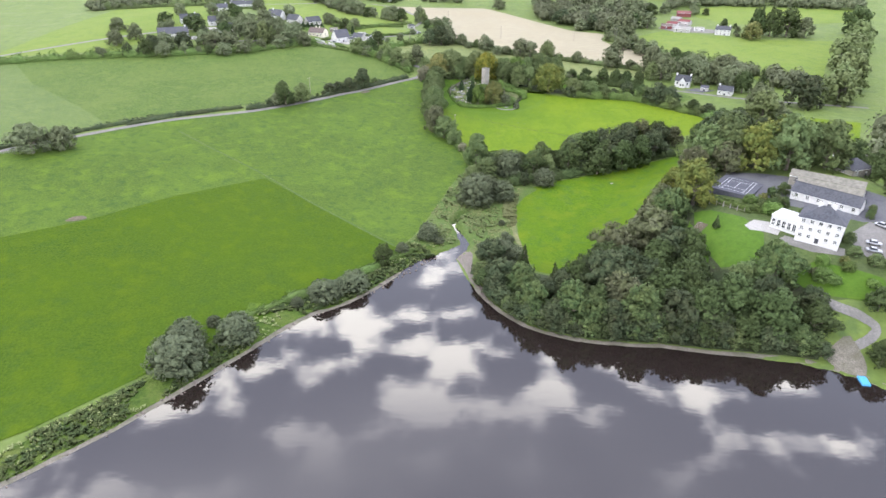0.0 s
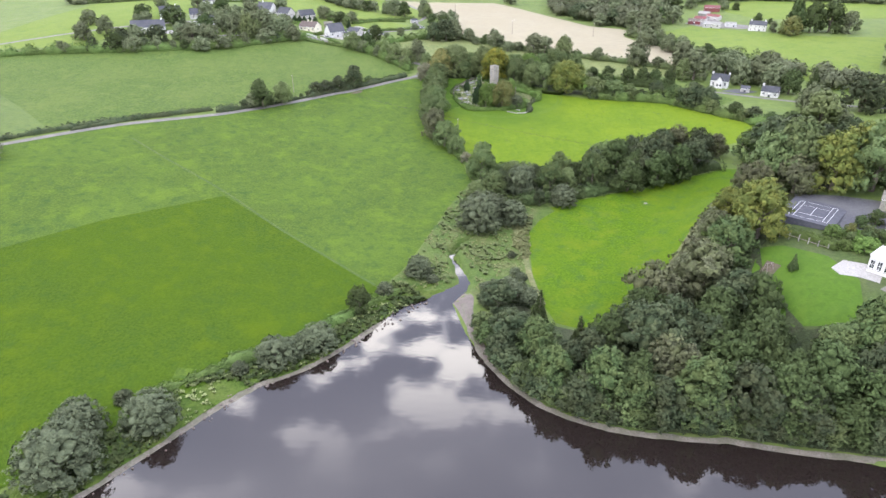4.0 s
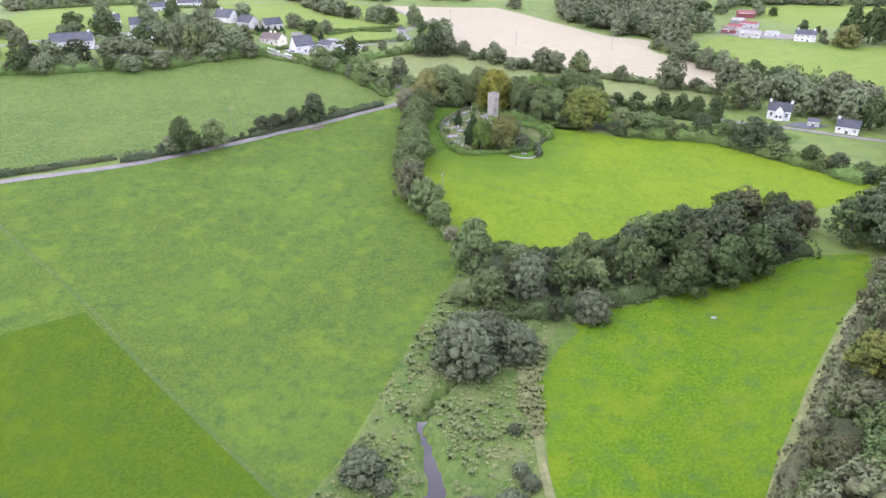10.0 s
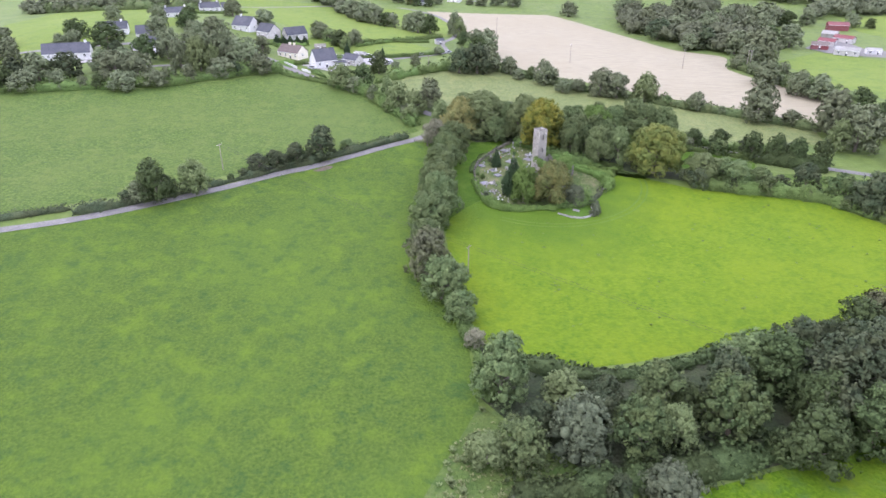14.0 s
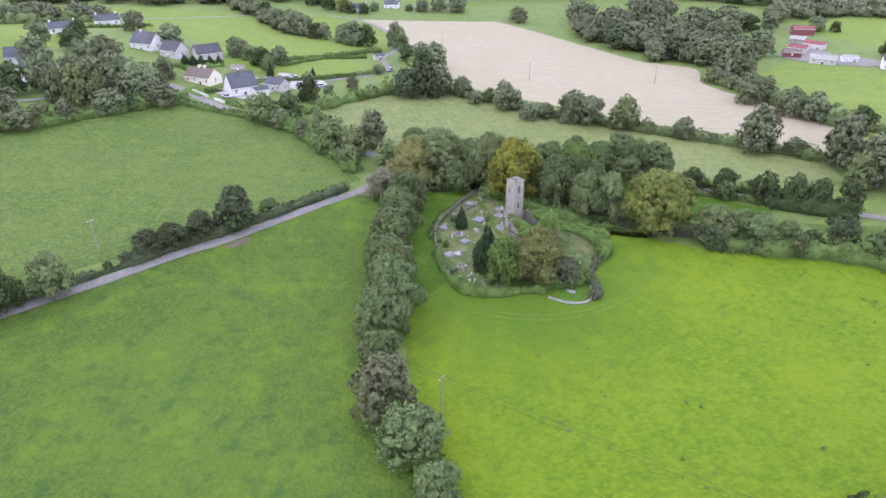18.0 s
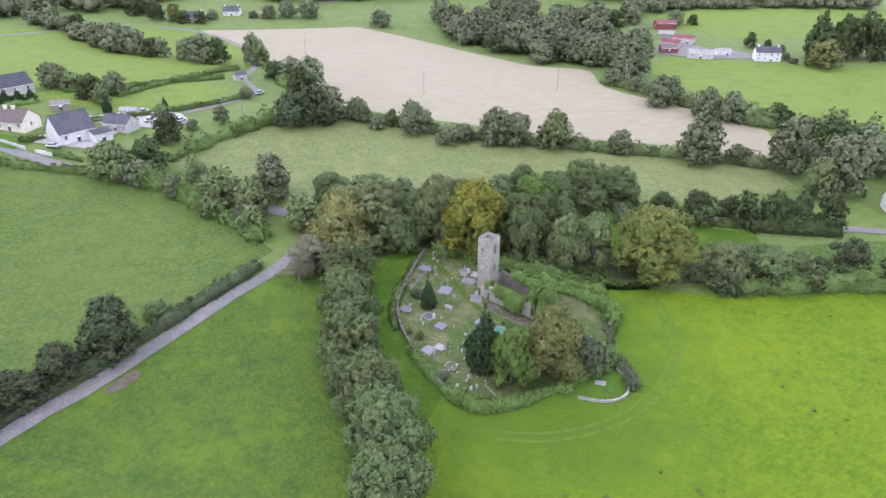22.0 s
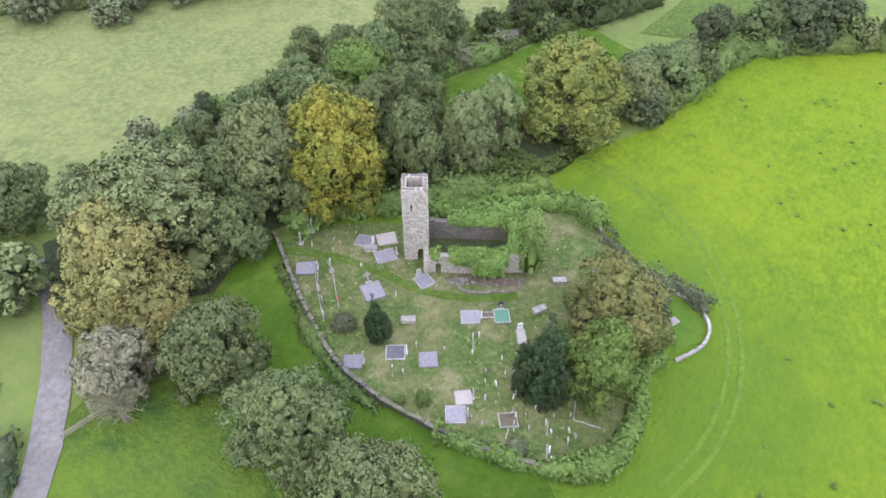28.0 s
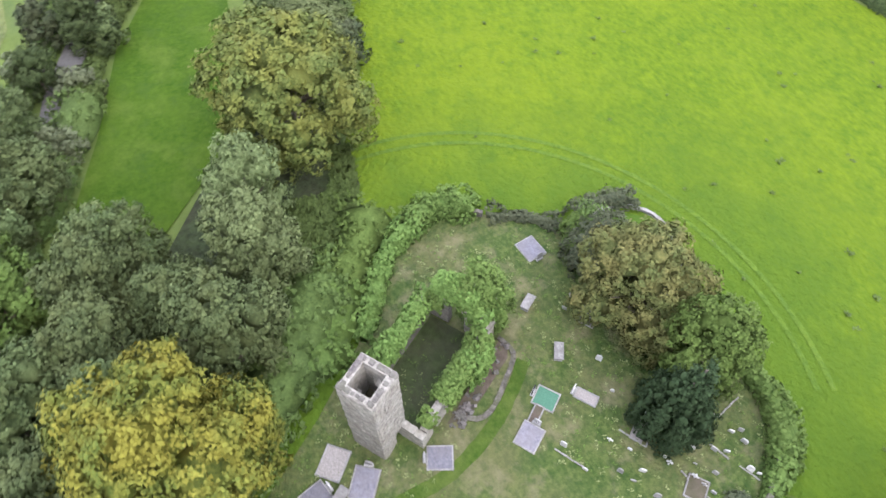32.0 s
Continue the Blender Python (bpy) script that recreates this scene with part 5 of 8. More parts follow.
plant([(-86, 352, 12.5, 13.5, 'k'), (-78.5, 360, 10.8, 11, 'w'), (-48.8, 395, 12.4, 11.6, 'q'), (-65.5, 379.5, 9.0, 6.2, 'q'), (-60.5, 384, 9.4, 6.4, 'q'), (-55.5, 389, 9.6, 7.6, 'q'), (-42, 405, 6.0, 4.2, 'l'), (-171, 259, 17, 13, 'h'), (-162, 266, 13, 10, 'h')], "near", "trees along the lane")
plant([(-164, 610, 13, 11.0, 'h'), (-166, 518, 13, 12.7, 'h'), (-215, 470, 12, 11, 'h'), (-222, 455, 13, 11, 'h'), (-210, 515, 12, 10, 'k'), (-215, 560, 12, 10, 'h'), (-190, 565, 11, 10, 'h'), (-176, 575, 10, 9, 'k'), (-150, 530, 10, 9, 'h'), (-240, 500, 12, 10, 'h')], "mid", "village garden trees")
plant([(-90, 350, 8, 7, 'h'), (-157, 466, 11, 10, 'h'), (-130, 492, 12, 13, 'h'), (-140, 500, 12, 12, 'h'), (-155, 480, 12, 12, 'k'), (-165, 462, 11, 10, 'h')], "mid", "village garden trees")
plant([(171, 487, 11, 9, 'k'), (145, 651, 18, 17, 'h'), (110, 671, 18, 17, 'h'), (134, 694, 18, 17, 'h'), (102, 732, 18, 16, 'h'), (170, 647, 17, 15, 'h'), (186, 662, 15, 13, 'h'), (187, 618, 18, 14, 'h'), (176, 628, 15, 12, 'k')], "far", "trees beyond the stubble")
plant([(60, 726, 15, 11, 'h'), (16, 758, 16, 12, 'h'), (-170, 788, 13, 10, 'h'), (-158, 769, 12, 9, 'h'), (-146, 750, 13, 10, 'k'), (-134, 730, 13, 11, 'h'), (-121, 711, 12, 10, 'h'), (-113, 697, 13, 12, 'k'), (-103, 680, 13, 11, 'h'), (-95, 664, 13, 12, 'h'), (-87, 656, 15, 14, 'h'), (-79, 649, 15, 13, 'h'), (-70, 643, 12, 9, 'k'), (-80, 756, 13, 12, 'k'), (-69, 752, 11, 11, 'r'), (-63, 746, 9, 8, 'k'), (-53, 745, 9, 8, 'k'), (-46, 758, 9, 7, 'h'), (-94, 772, 15, 14, 'k'), (-88, 784, 16, 14, 'h'), (-20, 762, 8, 5, 'h'), (-10, 758, 12, 9, 'h'), (2, 762, 13, 11, 'h')], "far", "trees beyond the village")
bare_tree(-13.9, 413.6, 7.5, 7.5, "leafless tree of fine pale twigs")
bare_tree(78, 287.5, 6, 14, "tall dead silvery tree standing in the copse")


# ---- hedges and woods ----


def hedge(name, pts, w, h, mat, per_m, size, label, category="hedge", seed=1, rough=0.5, kind="", base=0.0):
    """A lumpy hedge along a line: a dark core and leaf sprays over it."""
    rnd = random.Random(seed)
    line = smooth_line(pts, 4)
    seg = [math.hypot(q[0] - p[0], q[1] - p[1]) for p, q in zip(line, line[1:])]
    total = sum(seg)
    b = bmesh.new()
    n = max(3, int(total / 2.0))
    rows = []

    def at(s):
        for (p, q), L in zip(zip(line, line[1:]), seg):
            if s <= L or L == seg[-1] and q == line[-1]:
                f = min(1, s / max(L, 1e-6))
                return Vector((p[0] + (q[0] - p[0]) * f, p[1] + (q[1] - p[1]) * f)), Vector((q[0] - p[0], q[1] - p[1])).normalized()
            s -= L
        return Vector(line[-1]), Vector((1, 0))

    def shape(s):
        k = 1 + rough * 2 * noise.noise(Vector((s * 0.16, seed * 3.7, 0))) + rough * noise.noise(Vector((s * 0.6, seed, 4)))
        return max(0.35, k)

    prof = [(-0.5, 0.0), (-0.52, 0.45), (-0.34, 0.85), (0, 1.0), (0.34, 0.85), (0.52, 0.45), (0.5, 0.0)]
    for i in range(n + 1):
        s = total * i / n
        c, d = at(s)
        k = shape(s) * (0.35 if i in (0, n) else 1)
        nx, ny = -d.y, d.x
        gz = ground_z(c.x, c.y) + base
        rows.append([b.verts.new((c.x + nx * w * u * k * 0.8, c.y + ny * w * u * k * 0.8, gz - 0.1 + v * h * k * 0.82)) for u, v in prof])
    for r0, r1 in zip(rows, rows[1:]):
        for i in range(len(prof) - 1):
            f = b.faces.new((r0[i], r0[i + 1], r1[i + 1], r1[i]))
            f.smooth = True
    for r in (rows[0], rows[-1]):
        b.faces.new(r)
    b.verts.index_update()
    vs = [tuple(v.co) for v in b.verts]
    core_f = [tuple(v.index for v in f.verts) for f in b.faces]
    b.free()
    P, N, S = [], [], []
    arc = np.linspace(0.02, math.pi - 0.02, 60)
    ax, az = 0.52 * np.sign(np.cos(arc)) * np.abs(np.cos(arc)) ** 0.75, np.sin(arc) ** 0.8
    run = np.concatenate([[0], np.cumsum(np.hypot(np.diff(ax) * w, np.diff(az) * h))])
    for _ in range(int(total * per_m * 3.4 / 7)):
        s = rnd.uniform(0, total)
        c, d = at(s)
        k = shape(s)
        q = rnd.uniform(0, run[-1])
        u, v, a = float(np.interp(q, run, ax)), float(np.interp(q, run, az)), float(np.interp(q, run, arc))
        nx, ny = -d.y, d.x
        j = rnd.uniform(0.86, 1.14)
        P.append((c.x + nx * w * u * k * j, c.y + ny * w * u * k * j, ground_z(c.x, c.y) + base + v * h * k * j * 0.95))
        N.append((nx * math.cos(a), ny * math.cos(a), math.sin(a)))
        S.append(s)
    core_f = [f[::-1] for f in core_f]
    where = np.repeat(S, 7)
    P, N = tufts(P, N, max(0.22, min(w, h) * 0.17), 7, np.random.default_rng(seed))
    mid = [at(min(total, total * i / n))[0] for i in range(n + 1)]
    k = len(prof)
    cn = [(Vector(v) - Vector((c.x, c.y, ground_z(c.x, c.y) + base + h * 0.2))).normalized()[:] for v, c in zip(vs, [mid[i // k] for i in range(len(vs))])]
    cuts = max(1, round(total / 13))
    if cuts == 1:
        me = leafy_mesh(name, vs, core_f, cn, leaf_cloud(P, N, size * 0.72, rnd, 0.6), mat)
        return tagged(new(name, me), label, category, kind=kind)
    e = new(name)
    e.matrix_world = pose(line[0][0], line[0][1], ground_z(*line[0]))
    tagged(e, label, category, kind=kind)
    back = Vector(e.matrix_world.translation)
    for q in range(cuts):
        a, c = round(n * q / cuts), round(n * (q + 1) / cuts)
        own = (where >= total * q / cuts) & (where < total * (q + 1) / cuts)
        faces = [tuple(v - a * k for v in f) for f in core_f if min(f) >= a * k and max(f) < (c + 1) * k]
        me = leafy_mesh("bush", vs[a * k:(c + 1) * k], faces, cn[a * k:(c + 1) * k], leaf_cloud(P[own], N[own], size * 0.72, rnd, 0.6), mat)
        me.transform(Matrix.Translation(-back))
        new("bush", me).parent = e
    return e


hedge("hedge", [(-104, 338.5), (-95, 346), (-78, 363.0), (-58, 384.0), (-38.4, 404.2), (-22, 421.6)], 2.4, 2.1, "leaf_q", 26, 0.34, "thick clipped hedge along the lane", seed=2)
hedge("hedge", [(-190, 258), (-172, 280), (-155, 299), (-137, 316), (-120, 329)], 2.6, 2.0, "leaf_q", 14, 0.4, "low gappy hedge along the lane", seed=3, rough=0.35)
hedge("hedge", [(-31, 446), (-47, 466), (-66, 476)], 5, 4.5, "leaf_hedge", 30, 0.45, "overgrown hedge below the village road", seed=4)
hedge("hedge", [(-21, 432), (-31, 446)], 4, 4, "leaf_hedge", 30, 0.45, "overgrown hedge below the village road", seed=5)
hedge("hedge", [(-92, 488), (-102, 481), (-115, 468), (-126, 457), (-140, 448), (-165, 437), (-192, 429), (-260, 424), (-330, 420)], 5, 4.2, "leaf_hedge", 16, 0.55, "thick overgrown hedge along the village gardens", seed=6)
hedge("hedge", [(-71, 552), (-63, 566), (-50, 586), (-36, 605), (-28, 612)], 2.2, 2.2, "leaf_hedge", 18, 0.42, "clipped field hedge beyond the village", seed=27, rough=0.25)
hedge("hedge", [(-49, 534), (-38, 543), (-28, 552), (-22, 561)], 1.6, 1.7, "leaf_hedge", 24, 0.36, "clipped green hedge beside the back lane", seed=28, rough=0.2)
hedge("hedge", [(-107, 527), (-102, 535), (-95, 542)], 2, 1.8, "leaf_ivy", 20, 0.4, "bright green clipped garden hedge", seed=29)
hedge("hedge", [(-79, 491.5), (-70, 485)], 1.8, 1.6, "leaf_hedge", 20, 0.4, "clipped dark green roadside garden hedge", seed=30)
hedge("hedge", [(-12, 524), (12, 523), (44, 498), (79, 480), (110, 466), (140, 450)], 4, 3.2, "leaf_l", 18, 0.5, "overgrown hedge beside the stubble", seed=7)
hedge("hedge", [(-47, 484), (-30, 506), (-12, 524)], 4, 3.5, "leaf_hedge", 18, 0.5, "overgrown hedge beside the village gardens", seed=8)
hedge("hedge", [(15, 298), (24, 297), (36, 295.5), (48, 298), (60, 303.5), (75, 311)], 4, 1.6, "leaf_k", 30, 0.45, "bramble hedge under the copse", seed=9)
hedge("hedge", [(18, 262), (30, 266), (50, 272), (80, 282), (110, 295)], 7, 2.6, "leaf_k", 30, 0.45, "bramble and fern under the copse", seed=10)
hedge("hedge", [(76, 391), (95, 388), (114, 383), (130, 366), (150, 338)], 5, 3.6, "leaf_hedge", 20, 0.45, "bramble hedge along the meadow's top", seed=11)
hedge("hedge", [(2, 325), (6, 312), (12, 295), (14, 285)], 4, 2.6, "leaf_hedge", 26, 0.4, "scrubby growth under the avenue", seed=12)
hedge("hedge", [(20, 424), (34, 412), (48, 402)], 7, 2.2, "leaf_hedge", 40, 0.4, "dark undergrowth behind the church", seed=13)
hedge("hedge", [(34, 408), (44, 402), (52, 396)], 7, 1.7, "leaf_m", 45, 0.36, "green bramble slope beside the church", seed=14)
hedge("hedge", [(160, 492), (175, 482), (190, 470), (200, 452)], 6, 6, "leaf_l", 16, 0.8, "line of field-edge bushes", seed=15)
hedge("hedge", [(136, 560), (142, 546), (152, 515), (160, 494)], 5, 5, "leaf_l", 16, 0.7, "tall hedge at the stubble's end", seed=16)
hedge("hedge", [(-13, 600), (-10, 584), (-6, 566), (3, 545)], 4, 3.4, "leaf_hedge", 14, 0.5, "overgrown hedge between paddock and stubble", seed=18)
hedge("hedge", [(-66, 476), (-80, 480), (-92, 484)], 2.5, 2, "leaf_hedge", 16, 0.5, "trimmed green hedge along the village road", seed=19)
hedge("hedge", [(60, 199), (81, 226), (98, 246), (124, 278)], 5, 1.8, "leaf_p", 26, 0.5, "bracken and bramble along the wood's edge", seed=20)
hedge("hedge", [(-200, 640), (-250, 640), (-330, 650)], 5, 5, "leaf_l", 8, 0.9, "distant bushy hedge between fields", seed=21)
hedge("hedge", [(-60, 160), (-46, 172), (-32, 182), (-20, 196), (-10, 206)], 3.5, 1.3, "leaf_hedge", 30, 0.32, "weeds and scrub along the bank", seed=22, rough=0.6)
hedge("hedge", [(103, 414), (113, 411), (125, 406)], 3.5, 5.5, "leaf_k", 40, 0.4, "tall dark clipped garden hedge", seed=23)


hedge("hedge", [(8, 448.5), (38, 449), (62, 439.5), (77, 432), (90, 428.5), (122, 415.5)], 3, 2.8, "leaf_hedge", 26, 0.42, "overgrown hedge along the back lane", seed=24)
hedge("hedge", [(10, 441), (36, 442), (58, 432), (75, 425), (90, 421), (103, 416)], 3, 2.4, "leaf_hedge", 26, 0.42, "overgrown hedge along the back lane", seed=25)
hedge("hedge", [(-150, 300), (-130, 322), (-106, 341)], 2.2, 1.7, "leaf_q", 20, 0.3, "low gappy hedge along the lane", seed=26, rough=0.35)


def bushes(pts, step, d, kinds, group, label, seed):
    """Uneven bushes standing in a hedge line."""
    rnd = random.Random(seed)
    for (ax, ay), (bx, by) in zip(pts, pts[1:]):
        n = max(1, int(math.hypot(bx - ax, by - ay) / step))
        for i in range(n):
            f = (i + rnd.random()) / n
            w = d * rnd.uniform(0.6, 1.4)
            grow(ax + (bx - ax) * f + rnd.uniform(-1, 1), ay + (by - ay) * f + rnd.uniform(-1, 1), w, w * rnd.uniform(0.75, 1.15), rnd.choice(kinds), "far", group, label, "hedge_bush")


HB = "leafy bush growing out of the field hedge"
bushes([(76, 391), (95, 388), (114, 383), (130, 366), (150, 338)], 7, 5.5, "lqw", "bushes in the meadow hedge", HB, 1)
bushes([(8, 448.5), (38, 449), (62, 439.5), (77, 432), (90, 428.5), (122, 415.5)], 8, 5, "lqh", "bushes along the back lane", HB, 2)
bushes([(58, 432), (75, 425), (90, 421), (103, 416)], 8, 4.5, "lqh", "bushes along the back lane", HB, 3)
bushes([(-12, 524), (12, 523), (44, 498), (79, 480), (110, 466), (140, 450)], 9, 5, "hhl", "bushes in the stubble hedge", HB, 4)
bushes([(-21, 432), (-31, 446), (-47, 466), (-66, 476)], 7, 6, "hlw", "bushes below the village road", HB, 5)
bushes([(-102, 481), (-126, 457), (-165, 437), (-192, 429), (-240, 425)], 9, 6.5, "hhq", "bushes along the village gardens", HB, 6)
bushes([(-104, 339.5), (-77, 365), (-56, 388.5), (-36, 408.5)], 9, 3.2, "qqk", "bushes in the lane hedge", HB, 7)
bushes([(138, 556), (152, 515), (162, 492)], 7, 7, "hhl", "bushes at the stubble's end", HB, 8)


def wood(name, area, spacing, h, seed, label, kind_mat="leaf_far_haze"):
    """A far wood, its crowns too many to count: one mesh of lobes and leaf sprays."""
    rnd = random.Random(seed)
    xs, ys = [p[0] for p in area], [p[1] for p in area]
    vs, fs, ns, P, N = [], [], [], [], []
    gen = np.random.default_rng(seed)
    y = min(ys)
    while y < max(ys):
        x = min(xs)
        while x < max(xs):
            px, py = x + rnd.uniform(-0.45, 0.45) * spacing, y + rnd.uniform(-0.45, 0.45) * spacing
            x += spacing
            inside = False
            for (ax, ay), (bx, by) in zip(area, area[1:] + area[:1]):
                if (ay > py) != (by > py) and px < (bx - ax) * (py - ay) / (by - ay) + ax:
                    inside = not inside
            if not inside:
                continue
            hh = h * rnd.uniform(0.65, 1.25)
            r = spacing * rnd.uniform(0.5, 0.75)
            gz = ground_z(px, py)
            for k in range(7):
                a = k * 0.9 + rnd.uniform(0, 0.6)
                o = 0 if k == 0 else r * 0.55
                c = np.array((px + math.cos(a) * o, py + math.sin(a) * o, gz + hh * (0.78 if k == 0 else rnd.uniform(0.35, 0.7))))
                rr = r * rnd.uniform(0.45, 0.65)
                k0 = len(vs) * len(BALL_V)
                vs.append(c + BALL_V * rr * 0.62 * gen.uniform(0.85, 1.15, (len(BALL_V), 1)))
                m = BALL_V + gen.normal(0, 0.35, BALL_V.shape)
                ns.append(m / np.linalg.norm(m, axis=1)[:, None])
                fs += [tuple(i + k0 for i in f) for f in BALL_F]
                d = gen.normal(0, 1, (56, 3)) + np.array((0, 0, 0.4))
                d /= np.linalg.norm(d, axis=1)[:, None]
                P.append(c + d * rr * gen.uniform(0.7, 1.15, (56, 1)))
                N.append(d)
        y += spacing
    me = leafy_mesh(name, np.concatenate(vs), fs, np.concatenate(ns), leaf_cloud(np.concatenate(P), np.concatenate(N), 1.05, rnd), kind_mat)
    return tagged(new(name, me), label, "wood", kind="stuff")


wood("far_wood", [(92, 694), (88, 680), (108, 654), (120, 624), (142, 599), (165, 594), (176, 612), (168, 650), (154, 690), (136, 726), (110, 736)], 12, 11, 1, "distant broadleaf wood beyond the stubble")
wood("far_wood", [(-10, 812), (90, 806), (200, 806), (330, 740), (500, 780), (480, 900), (100, 960), (-40, 880)], 16, 13, 2, "distant woodland on the rising ground")
wood("far_wood", [(-330, 760), (-200, 740), (-90, 800), (-60, 860), (-200, 900), (-340, 880)], 17, 12, 3, "distant woodland on the rising ground")
wood("far_wood", [(226, 712), (262, 722), (303, 728), (368, 711), (433, 692), (440, 712), (370, 732), (300, 748), (240, 740)], 12, 9, 4, "belt of trees behind the farm")
wood("far_wood", [(230, 320), (260, 290), (330, 330), (330, 390), (265, 375), (240, 350)], 14, 14, 5, "wood east of the meadows")
wood("far_wood", [(195, 455), (215, 425), (212, 400), (230, 398), (225, 430), (205, 462)], 11, 8, 6, "thick bushes along the farm field")
wood("far_wood", [(150, 440), (170, 430), (195, 420), (205, 430), (185, 445), (165, 452)], 11, 10, 7, "trees behind the cottages")
wood("far_wood", [(180, 250), (230, 180), (300, 160), (340, 260), (300, 290), (200, 300)], 16, 15, 8, "wood behind the big house")
wood("far_wood", [(-330, 640), (-250, 655), (-205, 655), (-205, 668), (-330, 672)], 12, 8, 9, "line of distant hedgerow trees")
wood("far_wood", [(-178, 792), (-130, 713), (-102, 668), (-84, 646), (-62, 635), (-60, 642), (-82, 656), (-98, 678), (-124, 722), (-170, 797)], 8, 7, 10, "line of distant hedgerow trees")

wood("far_wood", [(150, 772), (166, 726), (178, 680), (206, 692), (212, 704), (190, 706), (180, 738), (164, 780)], 11, 9, 11, "distant hedgerow trees between small fields")

# ---- the ruined church ----


def wall_run(bm, x0, x1, y0, y1, z0, z1, holes=(), along="x", top=None):
    """A thick wall with real openings: blocks round each hole. top(s): height of the wall head, in steps."""
    lo, hi = (x0, x1) if along == "x" else (y0, y1)
    cuts = sorted({lo, hi, *(h[0] for h in holes), *(h[1] for h in holes), *(np.arange(lo + 0.9, hi - 0.3, 0.9).tolist() if top else [])})
    for a, c in zip(cuts, cuts[1:]):
        if c - a < 1e-4:
            continue
        mid = (a + c) / 2
        zt = top(mid) if top else z1
        gaps = sorted((h[2], h[3]) for h in holes if h[0] < mid < h[1])
        z = z0
        for g0, g1 in gaps + [(zt, zt)]:
            if g0 - z > 1e-3:
                if along == "x":
                    box(bm, a, c, y0, y1, z, min(g0, zt))
                else:
                    box(bm, x0, x1, a, c, z, min(g0, zt))
            z = g1
    bmesh.ops.remove_doubles(bm, verts=bm.verts, dist=1e-3)


CH = pose(26.6, 404.1, ground_z(26.6, 404.1), 0, 0, -54)


def ch(u, v):
    p = CH @ Vector((u, v, 0))
    return (p.x, p.y)


church = thing("ruined_church", 26.6, 404.1, ground_z(26.6, 404.1), -54, "roofless rubble-stone church with a tall square tower, half buried in ivy", "church")
bm = bmesh.new()
H = 12.6
wall_run(bm, -1.65, 1.65, -1.65, -1.05, -0.6, H, [(0.15, 1.0, -0.6, 1.75), (0.28, 0.87, 1.75, 2.05), (-0.6, -0.35, 9.0, 10.2)])
wall_run(bm, -1.65, 1.65, 1.05, 1.65, -0.6, H, [(-0.2, 0.2, 8.8, 10.4)])
wall_run(bm, -1.65, -1.05, -1.05, 1.05, -0.6, H, [(-0.15, 0.15, 6.0, 7.2)], "y")
wall_run(bm, 1.05, 1.65, -1.05, 1.05, -0.6, H, [(-0.4, 0.35, 9.0, 11.0), (-0.35, 0.3, 4.4, 6.2), (-0.5, 0.5, -0.6, 2.1)], "y")
tower = part("tower", bm, "rubble_stone", church)
rnd = random.Random(4)
bm = bmesh.new()
for i in range(64):
    s = rnd.uniform(-1.6, 1.6)
    side = i % 4
    x, y = ((s, -1.38), (s, 1.38), (-1.38, s), (1.38, s))[side]
    w = rnd.uniform(0.12, 0.24)
    box(bm, x - w, x + w, y - w, y + w, H - 0.1, H + rnd.uniform(0.02, 0.17), bevel=0.04)
part("weathered_coping", bm, "damp_stone", tower)
for z, d in ((8.3, 0.07), (4.6, 0.08)):
    bm = bmesh.new()
    for a, c, e, f in ((-1.65 - d, 1.65 + d, -1.65 - d, -1.65), (-1.65 - d, 1.65 + d, 1.65, 1.65 + d), (-1.65 - d, -1.65, -1.65, 1.65), (1.65, 1.65 + d, -1.65, 1.65)):
        box(bm, a, c, e, f, z, z + 0.16)
    part("string_course", bm, "rubble_stone", tower)
bm = bmesh.new()
box(bm, -1.0, 1.0, -1.0, 1.0, 7.6, 7.75)
part("inner_floor", bm, "worn_soil", tower)


def broken(base, amp, seed, step=None):
    def top(s):
        k = base + amp * noise.noise(Vector((s * 0.7, seed, 0))) + amp * 0.5 * noise.noise(Vector((s * 2.3, seed, 5)))
        return k if step is None else min(k, step(s))
    return top


bm = bmesh.new()
wall_run(bm, 1.66, 14.6, -3.95, -3.2, -0.6, 2.8, [(2.6, 3.3, -0.6, 1.5), (6.3, 7.0, 0.7, 2.0), (10.2, 10.9, 0.6, 2.1)], "x", broken(2.7, 0.5, 1))
part("nave_wall", bm, "rubble_stone", church)
bm = bmesh.new()
wall_run(bm, 1.66, 14.6, 2.7, 3.4, -0.6, 3.2, [], "x", broken(3.2, 0.4, 2))
part("nave_wall", bm, "damp_stone", church, "damp darkened stone wall")
bm = bmesh.new()
wall_run(bm, 0.95, 1.64, -3.95, -1.66, -0.6, 2.6, [], "y", broken(2.3, 0.4, 3))
part("west_wall", bm, "rubble_stone", church)
bm = bmesh.new()
wall_run(bm, 0.95, 1.64, 1.66, 3.4, -0.6, 2.6, [], "y", broken(2.6, 0.4, 4))
part("west_wall", bm, "rubble_stone", church)
bm = bmesh.new()
wall_run(bm, 13.2, 13.95, -3.2, 2.7, -0.6, 6, [(-1.1, 0.7, -0.6, 2.7), (-0.8, 0.4, 2.7, 3.1)], "y", lambda v: 3.0 + 2.9 * (1 - abs(v + 0.2) / 3.2) + 0.3 * noise.noise(Vector((v * 2, 1, 0))))
part("east_gable", bm, "rubble_stone", church)
bm = bmesh.new()
wall_run(bm, 15.2, 15.9, -3.4, -0.9, -0.6, 5.2, [], "y", broken(5.0, 0.5, 6))
part("chancel_wall", bm, "rubble_stone", church)
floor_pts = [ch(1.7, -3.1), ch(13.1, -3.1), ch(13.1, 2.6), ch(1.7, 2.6)]
